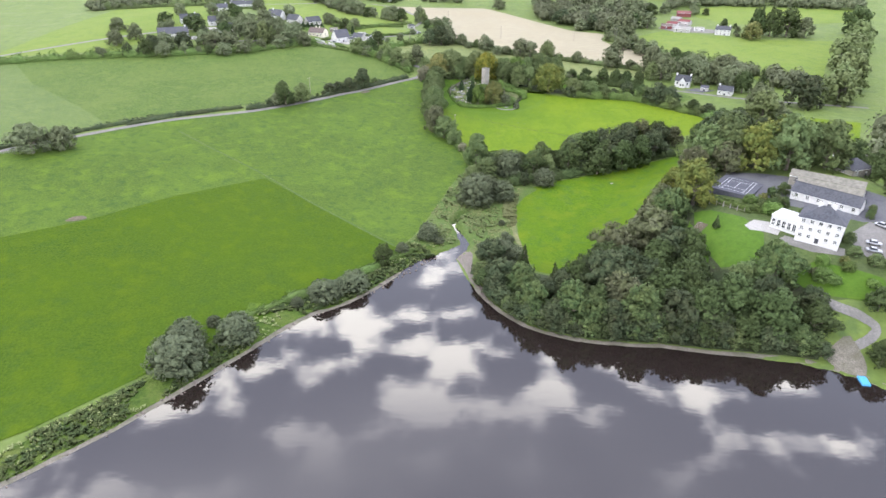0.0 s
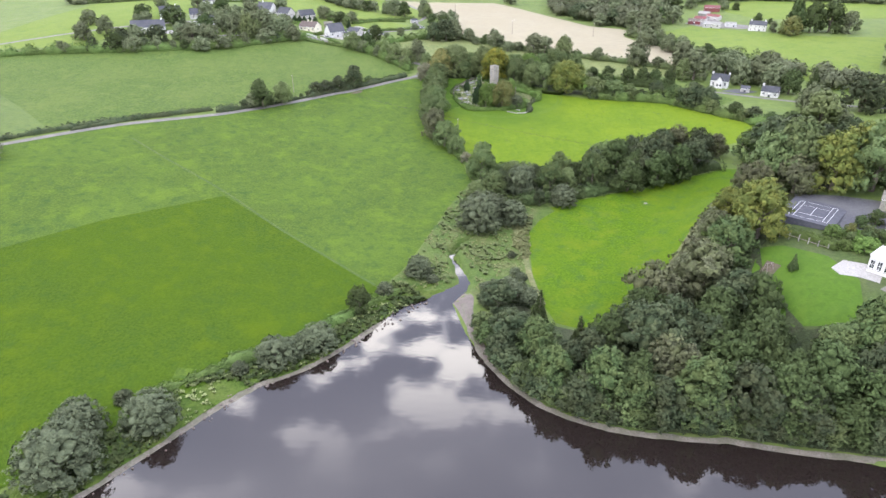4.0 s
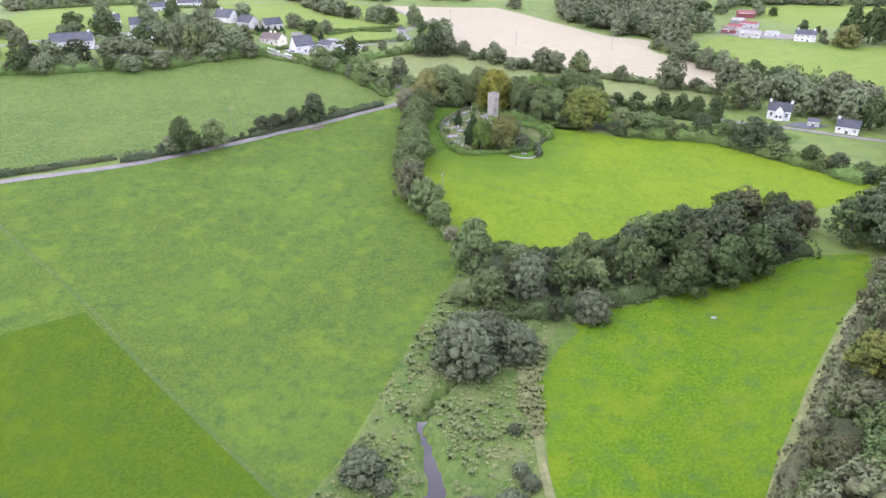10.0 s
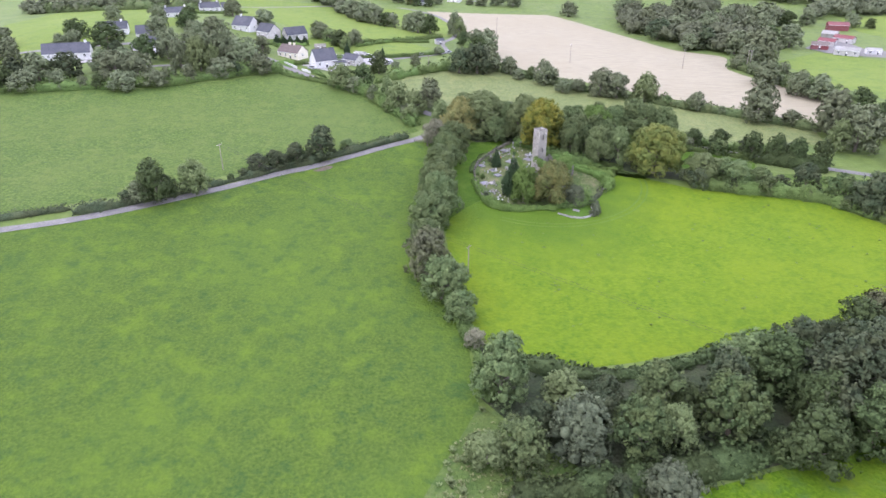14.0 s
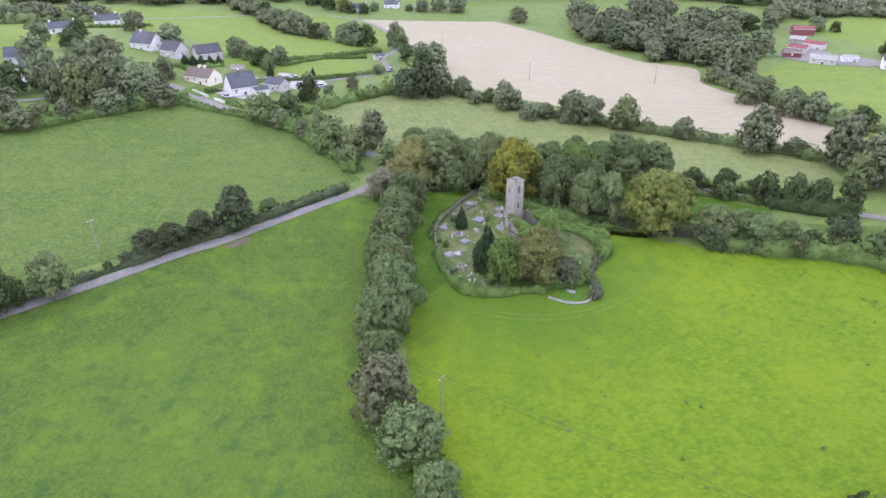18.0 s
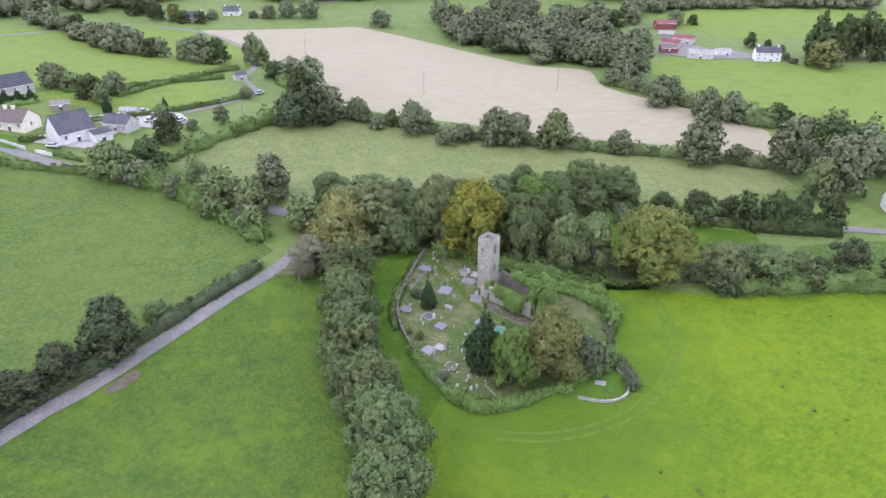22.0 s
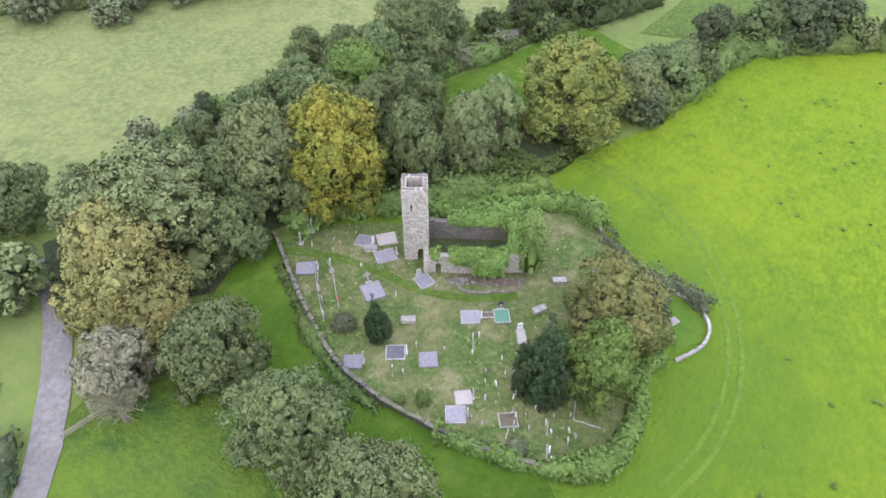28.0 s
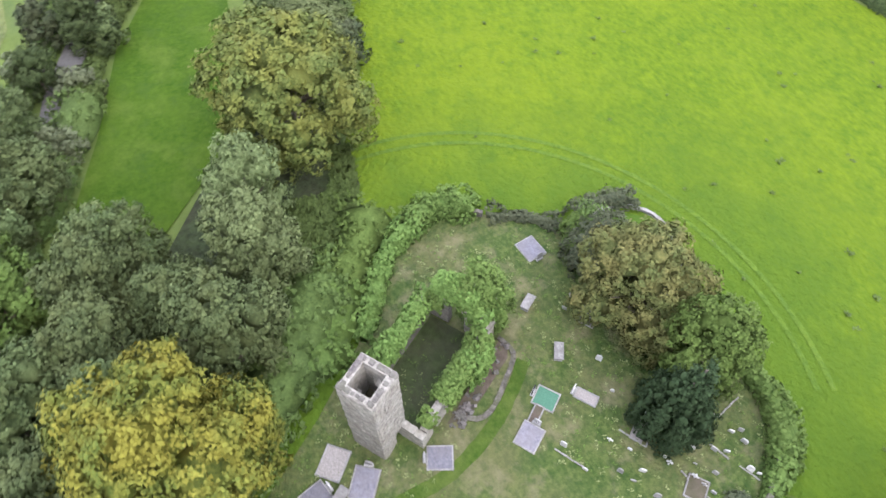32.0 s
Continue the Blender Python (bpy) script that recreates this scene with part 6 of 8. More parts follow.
# floor tone carries the shade of the walls
patch("church_floor", floor_pts, "moss_floor", 0.16, 2, label="grass floor inside the roofless church, wall shade in its colour", category="grass")
patch("old_foundation", [ch(4, -4.6), ch(5.5, -6), ch(13, -6.2), ch(14.5, -5.4), ch(14.5, -4.6), ch(9, -4.5)], "worn_soil", 0.17, 1.5, label="bare earth and rubble along the church wall", category="earth")
IVY = "bright green ivy smothering the church wall"
for pts, w, h, per, sd, lift in (
        ([(4.4, -3.6), (8, -3.6), (12.4, -3.6)], 2.1, 1.7, 200, 31, 2.0), ([(8.4, -4.1), (10.4, -4.2), (11.6, -4.1)], 1.9, 3.2, 200, 29, 0.0), ([(5.0, -3.95), (8.4, -4.0)], 0.9, 1.5, 120, 28, 1.2), ([(13.4, -3.8), (13.4, -2.6)], 2.4, 4.6, 260, 32, 0.0),
        ([(13.55, -2.9), (13.55, -1.6)], 1.7, 3.0, 200, 33, 2.6), ([(13.55, -1.7), (13.55, -0.2)], 1.6, 3.2, 200, 37, 4.0),
        ([(13.55, -0.3), (13.55, 1.2)], 1.5, 2.6, 200, 38, 4.4), ([(13.55, -2.2), (13.55, -0.6), (13.55, 1.0), (13.55, 2.2)], 1.5, 1.4, 220, 27, 5.2), ([(13.55, 1.1), (13.55, 3.0)], 1.7, 3.0, 180, 39, 2.0),
        ([(15.55, -4.6), (15.55, -3.2), (15.55, -1.8), (15.55, 0.2)], 2.3, 6.0, 300, 34, 0.0), ([(4.5, 3.1), (9, 3.1), (13.5, 3.1)], 1.8, 1.5, 110, 35, 2.5),
        ([(7.5, -4.3), (10.5, -4.3)], 1.4, 2.4, 150, 40, 0.0)):
    mid = ch(*pts[len(pts) // 2])
    hedge("ivy", [ch(*q) for q in pts], w, h, "leaf_ivy", per, 0.26, IVY, "ivy", seed=sd, rough=0.28, base=lift + max(0.0, CH.translation.z - ground_z(*mid)))
hedge("ivy", [ch(1.9, -3.3), ch(3.2, -3.4)], 1.0, 1.5, "leaf_ivy", 120, 0.24, "bright green ivy tuft on the church wall", "ivy", seed=36, base=2.4)

# squared stones of the tower faces and the nave wall, laid proud of the core
STONE_MESH = []
rnd = random.Random(9)
for i in range(6):
    b = bmesh.new()
    vs = box(b, -0.5, 0.5, -0.5, 0.5, -0.5, 0.5)
    for v in vs:
        v.co += Vector((rnd.uniform(-0.07, 0.07), 0, rnd.uniform(-0.09, 0.09)))
    STONE_MESH.append(mesh_of("stone", b, "rubble_stone"))


def courses(length, height, z0, clear, seed, cw=0.52, chh=0.34):
    """Course by course, the centre, width and height of each stone."""
    rnd = random.Random(seed)
    z = z0
    while z < height - 0.2:
        h = chh * rnd.uniform(0.75, 1.25)
        x = -length / 2 + rnd.uniform(0.0, 0.2)
        while x < length / 2 - 0.15:
            w = min(cw * rnd.uniform(0.6, 1.5), length / 2 - x)
            if not any(a - 0.05 < x + w and x < c + 0.05 and e - 0.05 < z + h and z < f + 0.05 for a, c, e, f in clear):
                yield x + w / 2, z + h / 2, w - 0.035, h - 0.035
            x += w
        z += h


def lay_stones(face, length, height, z0, clear, seed, parent, limit):
    """face: pose whose x runs along the wall and -y points out. The first are single stones, the rest one mesh."""
    rnd = random.Random(seed)
    rest, k = bmesh.new(), 0
    for x, z, w, h in sorted(courses(length, height, z0, clear, seed), key=lambda s: -s[1]):
        m = face @ Matrix.Translation((x, -0.01, z)) @ Matrix.Diagonal((w, 0.09 + rnd.uniform(0, 0.06), h, 1))
        if k < limit:
            o = new("stone", STONE_MESH[rnd.randrange(6)])
            o.parent = parent
            o.matrix_local = m
        else:
            box(rest, -0.5, 0.5, -0.5, 0.5, -0.5, 0.5, rot=m)
        k += 1
    if len(rest.verts):
        tagged(part("rubble_facing", rest, "rubble_stone", parent), kind="stuff")
    else:
        rest.free()


lay_stones(pose(0, -1.65, 0), 3.3, H, -0.3, [(0.1, 1.05, -1, 2.1), (-0.6, -0.35, 9.0, 10.2)], 51, tower, 150)
lay_stones(pose(-1.65, 0, 0, 0, 0, -90), 3.3, H, -0.3, [(-0.15, 0.15, 6.0, 7.2)], 52, tower, 150)
lay_stones(pose(1.65, 0, 0, 0, 0, 90), 3.3, H, 2.4, [(-0.4, 0.35, 9.0, 11.0), (-0.35, 0.3, 4.4, 6.2)], 53, tower, 0)

# ---- churchyard walls ----


def stone_wall(name, pts, thick, high, label, seed, mat="mossy_stone"):
    """A dry old boundary wall: lumpy blocks end to end with a broken head."""
    rnd = random.Random(seed)
    line = smooth_line(pts, 5)
    e = new(name)
    e.matrix_world = pose(line[0][0], line[0][1], ground_z(*line[0]))
    tagged(e, label, "wall")
    inv = e.matrix_world.inverted()
    rest = bmesh.new()
    count = 0
    for p, q in zip(line, line[1:]):
        d = math.hypot(q[0] - p[0], q[1] - p[1])
        n = max(1, round(d / 0.62))
        ang = math.degrees(math.atan2(q[1] - p[1], q[0] - p[0]))
        for i in range(n):
            f = (i + 0.5) / n
            x, y = p[0] + (q[0] - p[0]) * f, p[1] + (q[1] - p[1]) * f
            z = ground_z(x, y) - 0.2
            top = high * rnd.uniform(0.85, 1.1)
            levels = 3
            for k in range(levels):
                m = inv @ pose(x, y, z + top * (k + 0.5) / levels, rnd.uniform(-3, 3), 0, ang + rnd.uniform(-4, 4)) @ Matrix.Diagonal((d / n * rnd.uniform(0.92, 1.0), thick * rnd.uniform(0.85, 1.08), top / levels * 1.0, 1))
                if k == levels - 1 and count < 120:
                    o = new("stone", STONE_MESH[rnd.randrange(6)])
                    o.material_slots[0].link = "OBJECT"
                    o.material_slots[0].material = MATS[mat]
                    o.parent = e
                    o.matrix_local = m
                    count += 1
                else:
                    box(rest, -0.5, 0.5, -0.5, 0.5, -0.5, 0.5, rot=m)
    tagged(part("wall_core", rest, mat, e), kind="stuff")
    return e


stone_wall("churchyard_wall", [(16.5, 421.5), (12, 414), (8.7, 408), (5.4, 400.5), (4.6, 393)], 0.5, 1.35, "mossy rubble wall round the old churchyard", 1)
stone_wall("churchyard_wall", [(4.6, 393), (5.9, 383), (8.5, 374.6)], 0.5, 1.2, "mossy rubble wall round the old churchyard, partly ivied", 2)
stone_wall("churchyard_wall", [(8.5, 374.6), (13.5, 368.9), (20, 368.6), (28, 370.4)], 0.5, 1.1, "old churchyard wall buried in ivy", 3)
stone_wall("churchyard_wall", [(37, 402), (44.5, 397), (49.3, 389.5), (46.5, 384.5)], 0.5, 1.1, "old churchyard wall buried in ivy", 4)
stone_wall("plot_wall", [(31.5, 367.4), (36, 365.3), (40, 365.8), (42.3, 369), (42.1, 373)], 0.4, 0.75, "low pale curved wall round a separate grave plot", 5, "pale_stone")
hedge("ivy", [(5.2, 386), (6.2, 381.5), (8.5, 374.4), (11, 371)], 1.6, 1.3, "leaf_ivy", 60, 0.3, "ivy trailing over the churchyard wall", "ivy", rough=0.5, seed=41)
hedge("ivy", [(10, 372), (13.5, 368.7), (20, 368.2), (28, 370), (31, 369)], 2.0, 1.7, "leaf_ivy", 70, 0.3, "thick bright ivy over the churchyard wall", "ivy", rough=0.42, seed=42)
hedge("ivy", [(36, 402.5), (44.6, 397), (48, 392)], 2.0, 1.9, "leaf_ivy", 70, 0.3, "thick bright ivy over the churchyard wall", "ivy", rough=0.42, seed=43)
hedge("ivy", [(47.5, 393), (49.6, 389.2), (47, 385)], 2.6, 2.4, "leaf_ivy", 80, 0.32, "billowing ivy on the wall's corner", "ivy", rough=0.42, seed=44)
hedge("hedge", [(13, 417), (9.8, 411.6), (6.6, 405.6), (4.0, 398.5), (3.4, 392.5)], 1.5, 0.8, "leaf_hedge", 46, 0.22, "weeds and brambles outside the churchyard wall", seed=45, rough=0.9)
hedge("hedge", [(42.5, 375), (43.4, 370.5), (42, 366.5)], 2.2, 2.0, "leaf_g", 60, 0.26, "grey-green scrub behind the plot wall", seed=46)
hedge("hedge", [(31, 372), (36, 372.5), (41, 376)], 3.5, 3.4, "leaf_hedge", 60, 0.3, "scrub under the churchyard chestnut", seed=47)
hedge("hedge", [(46.5, 384), (44.5, 380), (42, 376.5)], 2.2, 1.5, "leaf_g", 50, 0.28, "grey thorn scrub at the churchyard's edge", seed=48)
stone_wall("foundation_wall", [(25.6, 397.0), (24.6, 395.2), (25.2, 393.4), (27.0, 391.4), (29.4, 389.2), (31.6, 389.8)], 0.5, 0.5, "low grassy footing of a fallen church wall", 6)
patch("plot_grass", [(33, 368), (36, 366), (39.6, 366.4), (41.6, 369.2), (41.3, 373), (36, 373)], "lawn", 0.13, 1.5, label="neat grass inside the plot wall", category="grass")

# ---- graves ----


def rounded_slab(b, w, h, t, arch=0.3, z0=0.0):
    """An upright stone with a rounded head."""
    n = 7
    prof = [(-w / 2, z0), (w / 2, z0), (w / 2, z0 + h - arch)] + [(w / 2 * math.cos(math.pi * i / n), z0 + h - arch + arch * math.sin(math.pi * i / n)) for i in range(1, n)] + [(-w / 2, z0 + h - arch)]
    fr = [b.verts.new((x, -t / 2, z)) for x, z in prof]
    bk = [b.verts.new((x, t / 2, z)) for x, z in prof]
    b.faces.new(fr)
    b.faces.new(bk[::-1])
    for i in range(len(prof)):
        j = (i + 1) % len(prof)
        b.faces.new((fr[j], fr[i], bk[i], bk[j]))


def cross_mesh(b, h, t, ring=True, z0=0.0):
    w = h * 0.13
    box(b, -w / 2, w / 2, -t / 2, t / 2, z0, z0 + h, bevel=0.015)
    za = z0 + h * 0.72
    box(b, -h * 0.25, -w / 2, -t / 2, t / 2, za - w / 2, za + w / 2, bevel=0.015)
    box(b, w / 2, h * 0.25, -t / 2, t / 2, za - w / 2, za + w / 2, bevel=0.015)
    if ring:
        n, r0, r1 = 16, h * 0.13, h * 0.175
        for i in range(n):
            a = 2 * math.pi * (i + 0.5) / n
            m = Matrix.Translation((0, 0, za)) @ Matrix.Rotation(-a, 4, "Y") @ Matrix.Translation(((r0 + r1) / 2, 0, 0))
            box(b, -(r1 - r0) / 2, (r1 - r0) / 2, -t * 0.35, t * 0.35, -r1 * math.pi / n, r1 * math.pi / n, rot=m)


def headstone(parent, kind, x, y, mat, seed, base=True):
    """A memorial at the head of a plot: base plinth and stone."""
    rnd = random.Random(seed)
    h = rnd.uniform(0.85, 1.2)
    b = bmesh.new()
    box(b, -0.42, 0.42, -0.16, 0.16, -0.1, 0.18, bevel=0.02)
    bmesh.ops.translate(b, vec=(x, y, 0), verts=b.verts)
    part("plinth", b, "grey_marker", parent)
    b = bmesh.new()
    if kind == "cross":
        cross_mesh(b, h * 1.9, 0.16, True, 0.18)
    else:
        rounded_slab(b, 0.68, h, 0.11, 0.22, 0.18)
    bmesh.ops.translate(b, vec=(x, y, 0), verts=b.verts)
    st = part("headstone" if kind != "cross" else "cross", b, mat, parent)
    if kind == "slab":
        b = bmesh.new()
        for k in range(4):
            box(b, x - 0.22 + 0.04 * (k % 2), x + 0.22 - 0.05 * (k % 2), y - 0.062, y - 0.057, 0.45 + 0.13 * k, 0.49 + 0.13 * k)
        part("inscription", b, "grave_dark" if mat != "black_marble" else "white_marble", st)


def plot(x, y, length, width, fill, stone=None, stone_mat="grey_marker", rz=-54, label="", seed=0, high=0.22, kerb="pale_stone"):
    """A kerbed family grave; its head lies at -x of its own axes."""
    rnd = random.Random(seed)
    e = thing("grave_plot", x, y, ground_z(x, y) + 0.1, rz + rnd.uniform(-4, 4), label, "grave", "kerbed graves of the churchyard")
    t = 0.14
    for a, c, d, f in ((-length / 2, length / 2, -width / 2, -width / 2 + t), (-length / 2, length / 2, width / 2 - t, width / 2), (-length / 2, -length / 2 + t, -width / 2 + t, width / 2 - t), (length / 2 - t, length / 2, -width / 2 + t, width / 2 - t)):
        b = bmesh.new()
        box(b, a, c, d, f, -0.25, high, bevel=0.015)
        part("kerb", b, kerb, e)
    b = bmesh.new()
    box(b, -length / 2 + t, length / 2 - t, -width / 2 + t, width / 2 - t, -0.25, high - 0.05 if fill != "grave_slab" else high + 0.03)
    part("slab" if fill == "grave_slab" else "infill", b, fill, e)
    if stone:
        st = new("memorial")
        st.parent = e
        st.matrix_local = pose(-length / 2 - 0.12, 0, 0, 0, 0, 90)
        headstone(e, stone, 0, 0, stone_mat, seed + 5)
        for c in list(e.children):
            if c.name.split(".")[0] in ("plinth", "headstone", "cross"):
                c.matrix_local = pose(-length / 2 - 0.18, 0, high - 0.1, 0, rnd.uniform(-4, 4), 90)
        bpy.data.objects.remove(st)
    return e


plot(25.7, 408.8, 2.9, 2.3, "grave_gravel", None, rz=-38, label="large kerbed grave filled with brown gravel beside the tower", seed=1)
plot(23.0, 406.9, 2.9, 2.3, "grave_slab", "slab", "pale_stone", rz=142, label="large grave covered with a grey concrete slab", seed=2, kerb="pale_stone")
plot(22.6, 400.0, 2.4, 2.2, "grave_slab", "slab", "grey_marker", rz=250, label="grave with a grey slab before the church wall", seed=3)
plot(16.9, 404.3, 3.0, 2.8, "grave_slab", "cross", "pale_stone", rz=240, label="large slab grave with a tall ringed cross", seed=4, kerb="grave_slab")
plot(14.5, 413.8, 2.7, 2.3, "grave_slab", "slab", "grey_marker", rz=128, label="broad grey slab grave against the wall", seed=5, kerb="grave_slab")
plot(12.6, 392.2, 2.3, 2.2, "grave_slab", None, rz=-54, label="pale concrete slab grave", seed=6, kerb="grave_slab")
plot(11.0, 396.0, 2.4, 2.2, "grave_dark", "slab", "white_marble", rz=128, label="grave filled with dark chippings behind a white headstone", seed=7)
plot(21.3, 391.7, 2.5, 2.2, "grave_slab", "slab", "white_marble", rz=128, label="pale slab grave with a white headstone", seed=8, kerb="pale_stone")
plot(22.9, 390.2, 2.2, 1.0, "worn_soil", None, rz=128, label="narrow kerbed grave of bare earth", seed=9)
plot(24.0, 388.5, 2.3, 2.1, "grave_green", "slab", "black_marble", rz=218, label="grave filled with green glass chippings", seed=10)
plot(22.7, 384.8, 2.3, 1.2, "grave_gravel", "slab", "white_marble", rz=218, label="narrow gravelled grave with a white stone", seed=11)
plot(40.3, 381.5, 2.8, 2.4, "grave_slab", "slab", "pale_stone", rz=10, label="railed slab grave at the churchyard's end", seed=12)
plot(30.4, 380.0, 2.2, 2.0, "grave_slab", "slab", "white_marble", rz=128, label="grey slab grave under the chestnut", seed=13)
plot(8.4, 385.4, 2.4, 2.3, "grave_slab", "slab", "grey_marker", rz=128, label="pale slab grave with a dark headstone", seed=14, kerb="pale_stone")
plot(10.8, 385.9, 2.0, 2.0, "grave_gravel", "slab", "grey_marker", rz=128, label="gravelled grave with a small headstone", seed=15)
plot(6.8, 399.2, 2.2, 2.0, "grave_slab", "cross", "grey_marker", rz=128, label="slab grave with a cross under the wall", seed=16, kerb="grave_slab")
plot(18.0, 381.9, 2.3, 1.2, "grave_gravel", "slab", "white_marble", rz=128, label="narrow gravelled grave by the great yew", seed=17)
plot(23.4, 411.0, 2.4, 2.2, "grave_slab", "slab", "white_marble", rz=110, label="grey slab grave behind the tower", seed=18)
plot(11.5, 380.2, 2.2, 1.9, "worn_soil", None, rz=128, label="sunken kerbed grave of bare earth", seed=19)
plot(37.2, 370.0, 2.0, 1.1, "grave_slab", None, rz=150, label="single flat slab in the walled plot", seed=20)


def table_tomb(x, y, rz, label):
    e = thing("table_tomb", x, y, ground_z(x, y) + 0.08, rz, label, "tomb", "table tombs")
    b = bmesh.new()
    box(b, -0.95, 0.95, -0.48, 0.48, 0.62, 0.76, bevel=0.03)
    part("top_slab", b, "pale_stone", e)
    for sx in (-0.75, 0.75):
        b = bmesh.new()
        box(b, sx - 0.1, sx + 0.1, -0.4, 0.4, -0.2, 0.62, bevel=0.02)
        part("support", b, "grey_marker", e)
    b = bmesh.new()
    box(b, -0.65, 0.65, -0.34, 0.34, -0.2, 0.55)
    part("chest", b, "rubble_stone", e)


table_tomb(34.0, 385.2, -54, "weathered stone table tomb on the grass")
table_tomb(27.8, 385.0, -30, "weathered stone table tomb on the grass")
table_tomb(22.6, 409.2, -54, "pale stone box tomb behind the tower")
table_tomb(15.8, 397.6, -54, "low box tomb beside the small yew")

MARK = []
for i in range(5):
    b = bmesh.new()
    if i == 3:
        cross_mesh(b, 1.15, 0.13, False, -0.25)
    else:
        rounded_slab(b, (0.5, 0.62, 0.42, 0, 0.55)[i], (0.85, 1.15, 0.7, 0, 1.0)[i], 0.12, (0.12, 0.26, 0.2, 0, 0.08)[i], -0.25)
    MARK.append(b)
MARK = [mesh_of("gravestone", b, "grey_marker") for b in MARK]
for i, me in enumerate(MARK):
    for v in me.vertices:
        v.co += Vector((noise.noise(v.co * 3) * 0.03, 0, noise.noise(v.co * 4 + Vector((9, 0, 0))) * 0.04))


def gravestone(x, y, k, mat, lean, label, scale=1.0):
    o = new("gravestone", MARK[k])
    rnd = random.Random(int(x * 31 + y * 17))
    o.matrix_world = pose(x, y, ground_z(x, y) + 0.06, lean * rnd.uniform(-9, 9), lean * rnd.uniform(-7, 7), 36 + rnd.uniform(-14, 14)) @ Matrix.Diagonal((scale, scale, scale, 1))
    o.material_slots[0].link = "OBJECT"
    o.material_slots[0].material = MATS[mat]
    tagged(o, label, "gravestone", "old upright gravestones")


WHITE = [(16.8, 388.5), (19.4, 389.2), (16.8, 383.7), (18.2, 385.0), (13.8, 376.5), (13.2, 375.5), (11.0, 374.6), (10.4, 374.0), (12.4, 379.8), (14.7, 383.8), (15.1, 381.2), (25.7, 381.6), (9.2, 395.1), (14.3, 381.2), (14.7, 378.3), (14.6, 373.9), (13.3, 373.4), (22.3, 382.1)]
GREY = [(15.4, 385.7), (11.5, 379.4), (10.7, 379.0), (15.3, 376.2), (14.3, 373.0), (12.3, 383.9), (9.2, 382.3), (9.2, 383.8), (15.3, 391.6), (13.4, 394.6), (9.3, 393.5), (8.1, 394.1), (19.6, 408.4), (19.4, 413.4), (18.1, 416.1), (18.3, 401.4), (33.2, 380.5), (21, 414.5), (24, 413), (12.0, 377.8), (17.6, 376.6), (16.4, 374.6), (14.3, 385.0), (13.4, 378.9), (32.1, 381.8)]
for i, (x, y) in enumerate(WHITE):
    gravestone(x, y, i % 5, "white_marble", 0.7, "small pale upright gravestone in the grass")
for i, (x, y) in enumerate(GREY):
    gravestone(x, y, (i * 2 + 1) % 5, "grey_marker", 1.3, "weathered grey gravestone leaning in the grass", 0.9)
for i, (x, y) in enumerate([(14.1, 411.4), (12.6, 409.8), (11.5, 408.3), (9.7, 406.4)]):
    gravestone(x, y, 1, "pale_stone", 0.6, "tall pale headstone in a row along the wall", 1.35)
for x, y, h in ((16.3, 410.9, 2.3), (20.4, 418.0, 2.2), (17.6, 417.6, 2.0)):
    e = thing("stone_cross", x, y, ground_z(x, y), 36, "tall grey stone cross on a stepped base", "cross")
    b = bmesh.new()
    box(b, -0.4, 0.4, -0.3, 0.3, -0.2, 0.25, bevel=0.02)
    part("base", b, "grey_marker", e)
    b = bmesh.new()
    cross_mesh(b, h, 0.15, True, 0.25)
    part("shaft", b, "pale_stone", e)

def kerb_row(pts, label):
    """A low row of white kerb stones, each a little out of line."""
    e = thing("grave_kerb", pts[0][0], pts[0][1], ground_z(*pts[0]), 0, label, "kerb", "low grave kerbs")
    rnd = random.Random(int(pts[0][0] * 50))
    for p, q in zip(pts, pts[1:]):
        d = math.hypot(q[0] - p[0], q[1] - p[1])
        n = max(2, round(d / 0.7))
        ang = math.degrees(math.atan2(q[1] - p[1], q[0] - p[0]))
        for i in range(n):
            f = (i + 0.5) / n
            x, y = p[0] + (q[0] - p[0]) * f, p[1] + (q[1] - p[1]) * f
            b = bmesh.new()
            box(b, -d / n * 0.47, d / n * 0.47, -0.07, 0.07, -0.2, 0.16 + rnd.uniform(-0.06, 0.12), bevel=0.02)
            o = part("kerb_stone", b, "pale_stone", e)
            o.matrix_local = e.matrix_world.inverted() @ pose(x, y, ground_z(x, y) + 0.06, rnd.uniform(-4, 4), rnd.uniform(-4, 4), ang + rnd.uniform(-5, 5))


for pts in ([(19.5, 390.1), (16.7, 388.3)], [(13.4, 380.5), (9.2, 379.2)], [(14.4, 376.5), (12.5, 375.7)], [(11.7, 375.2), (9.9, 374.3)], [(19.7, 375.5), (16.2, 374.1), (17.1, 371.0)], [(18.8, 383.6), (16.4, 382.2), (17.7, 380.5)]):
    kerb_row(pts, "low row of white grave kerbs in the grass")
kerb_row([(14.6, 412.3), (12.2, 409.6), (9.8, 406.7)], "row of pale grave kerbs along the wall")
kerb_row([(16.9, 411.4), (14.4, 408.6), (11.9, 405.8)], "row of pale grave kerbs along the wall")

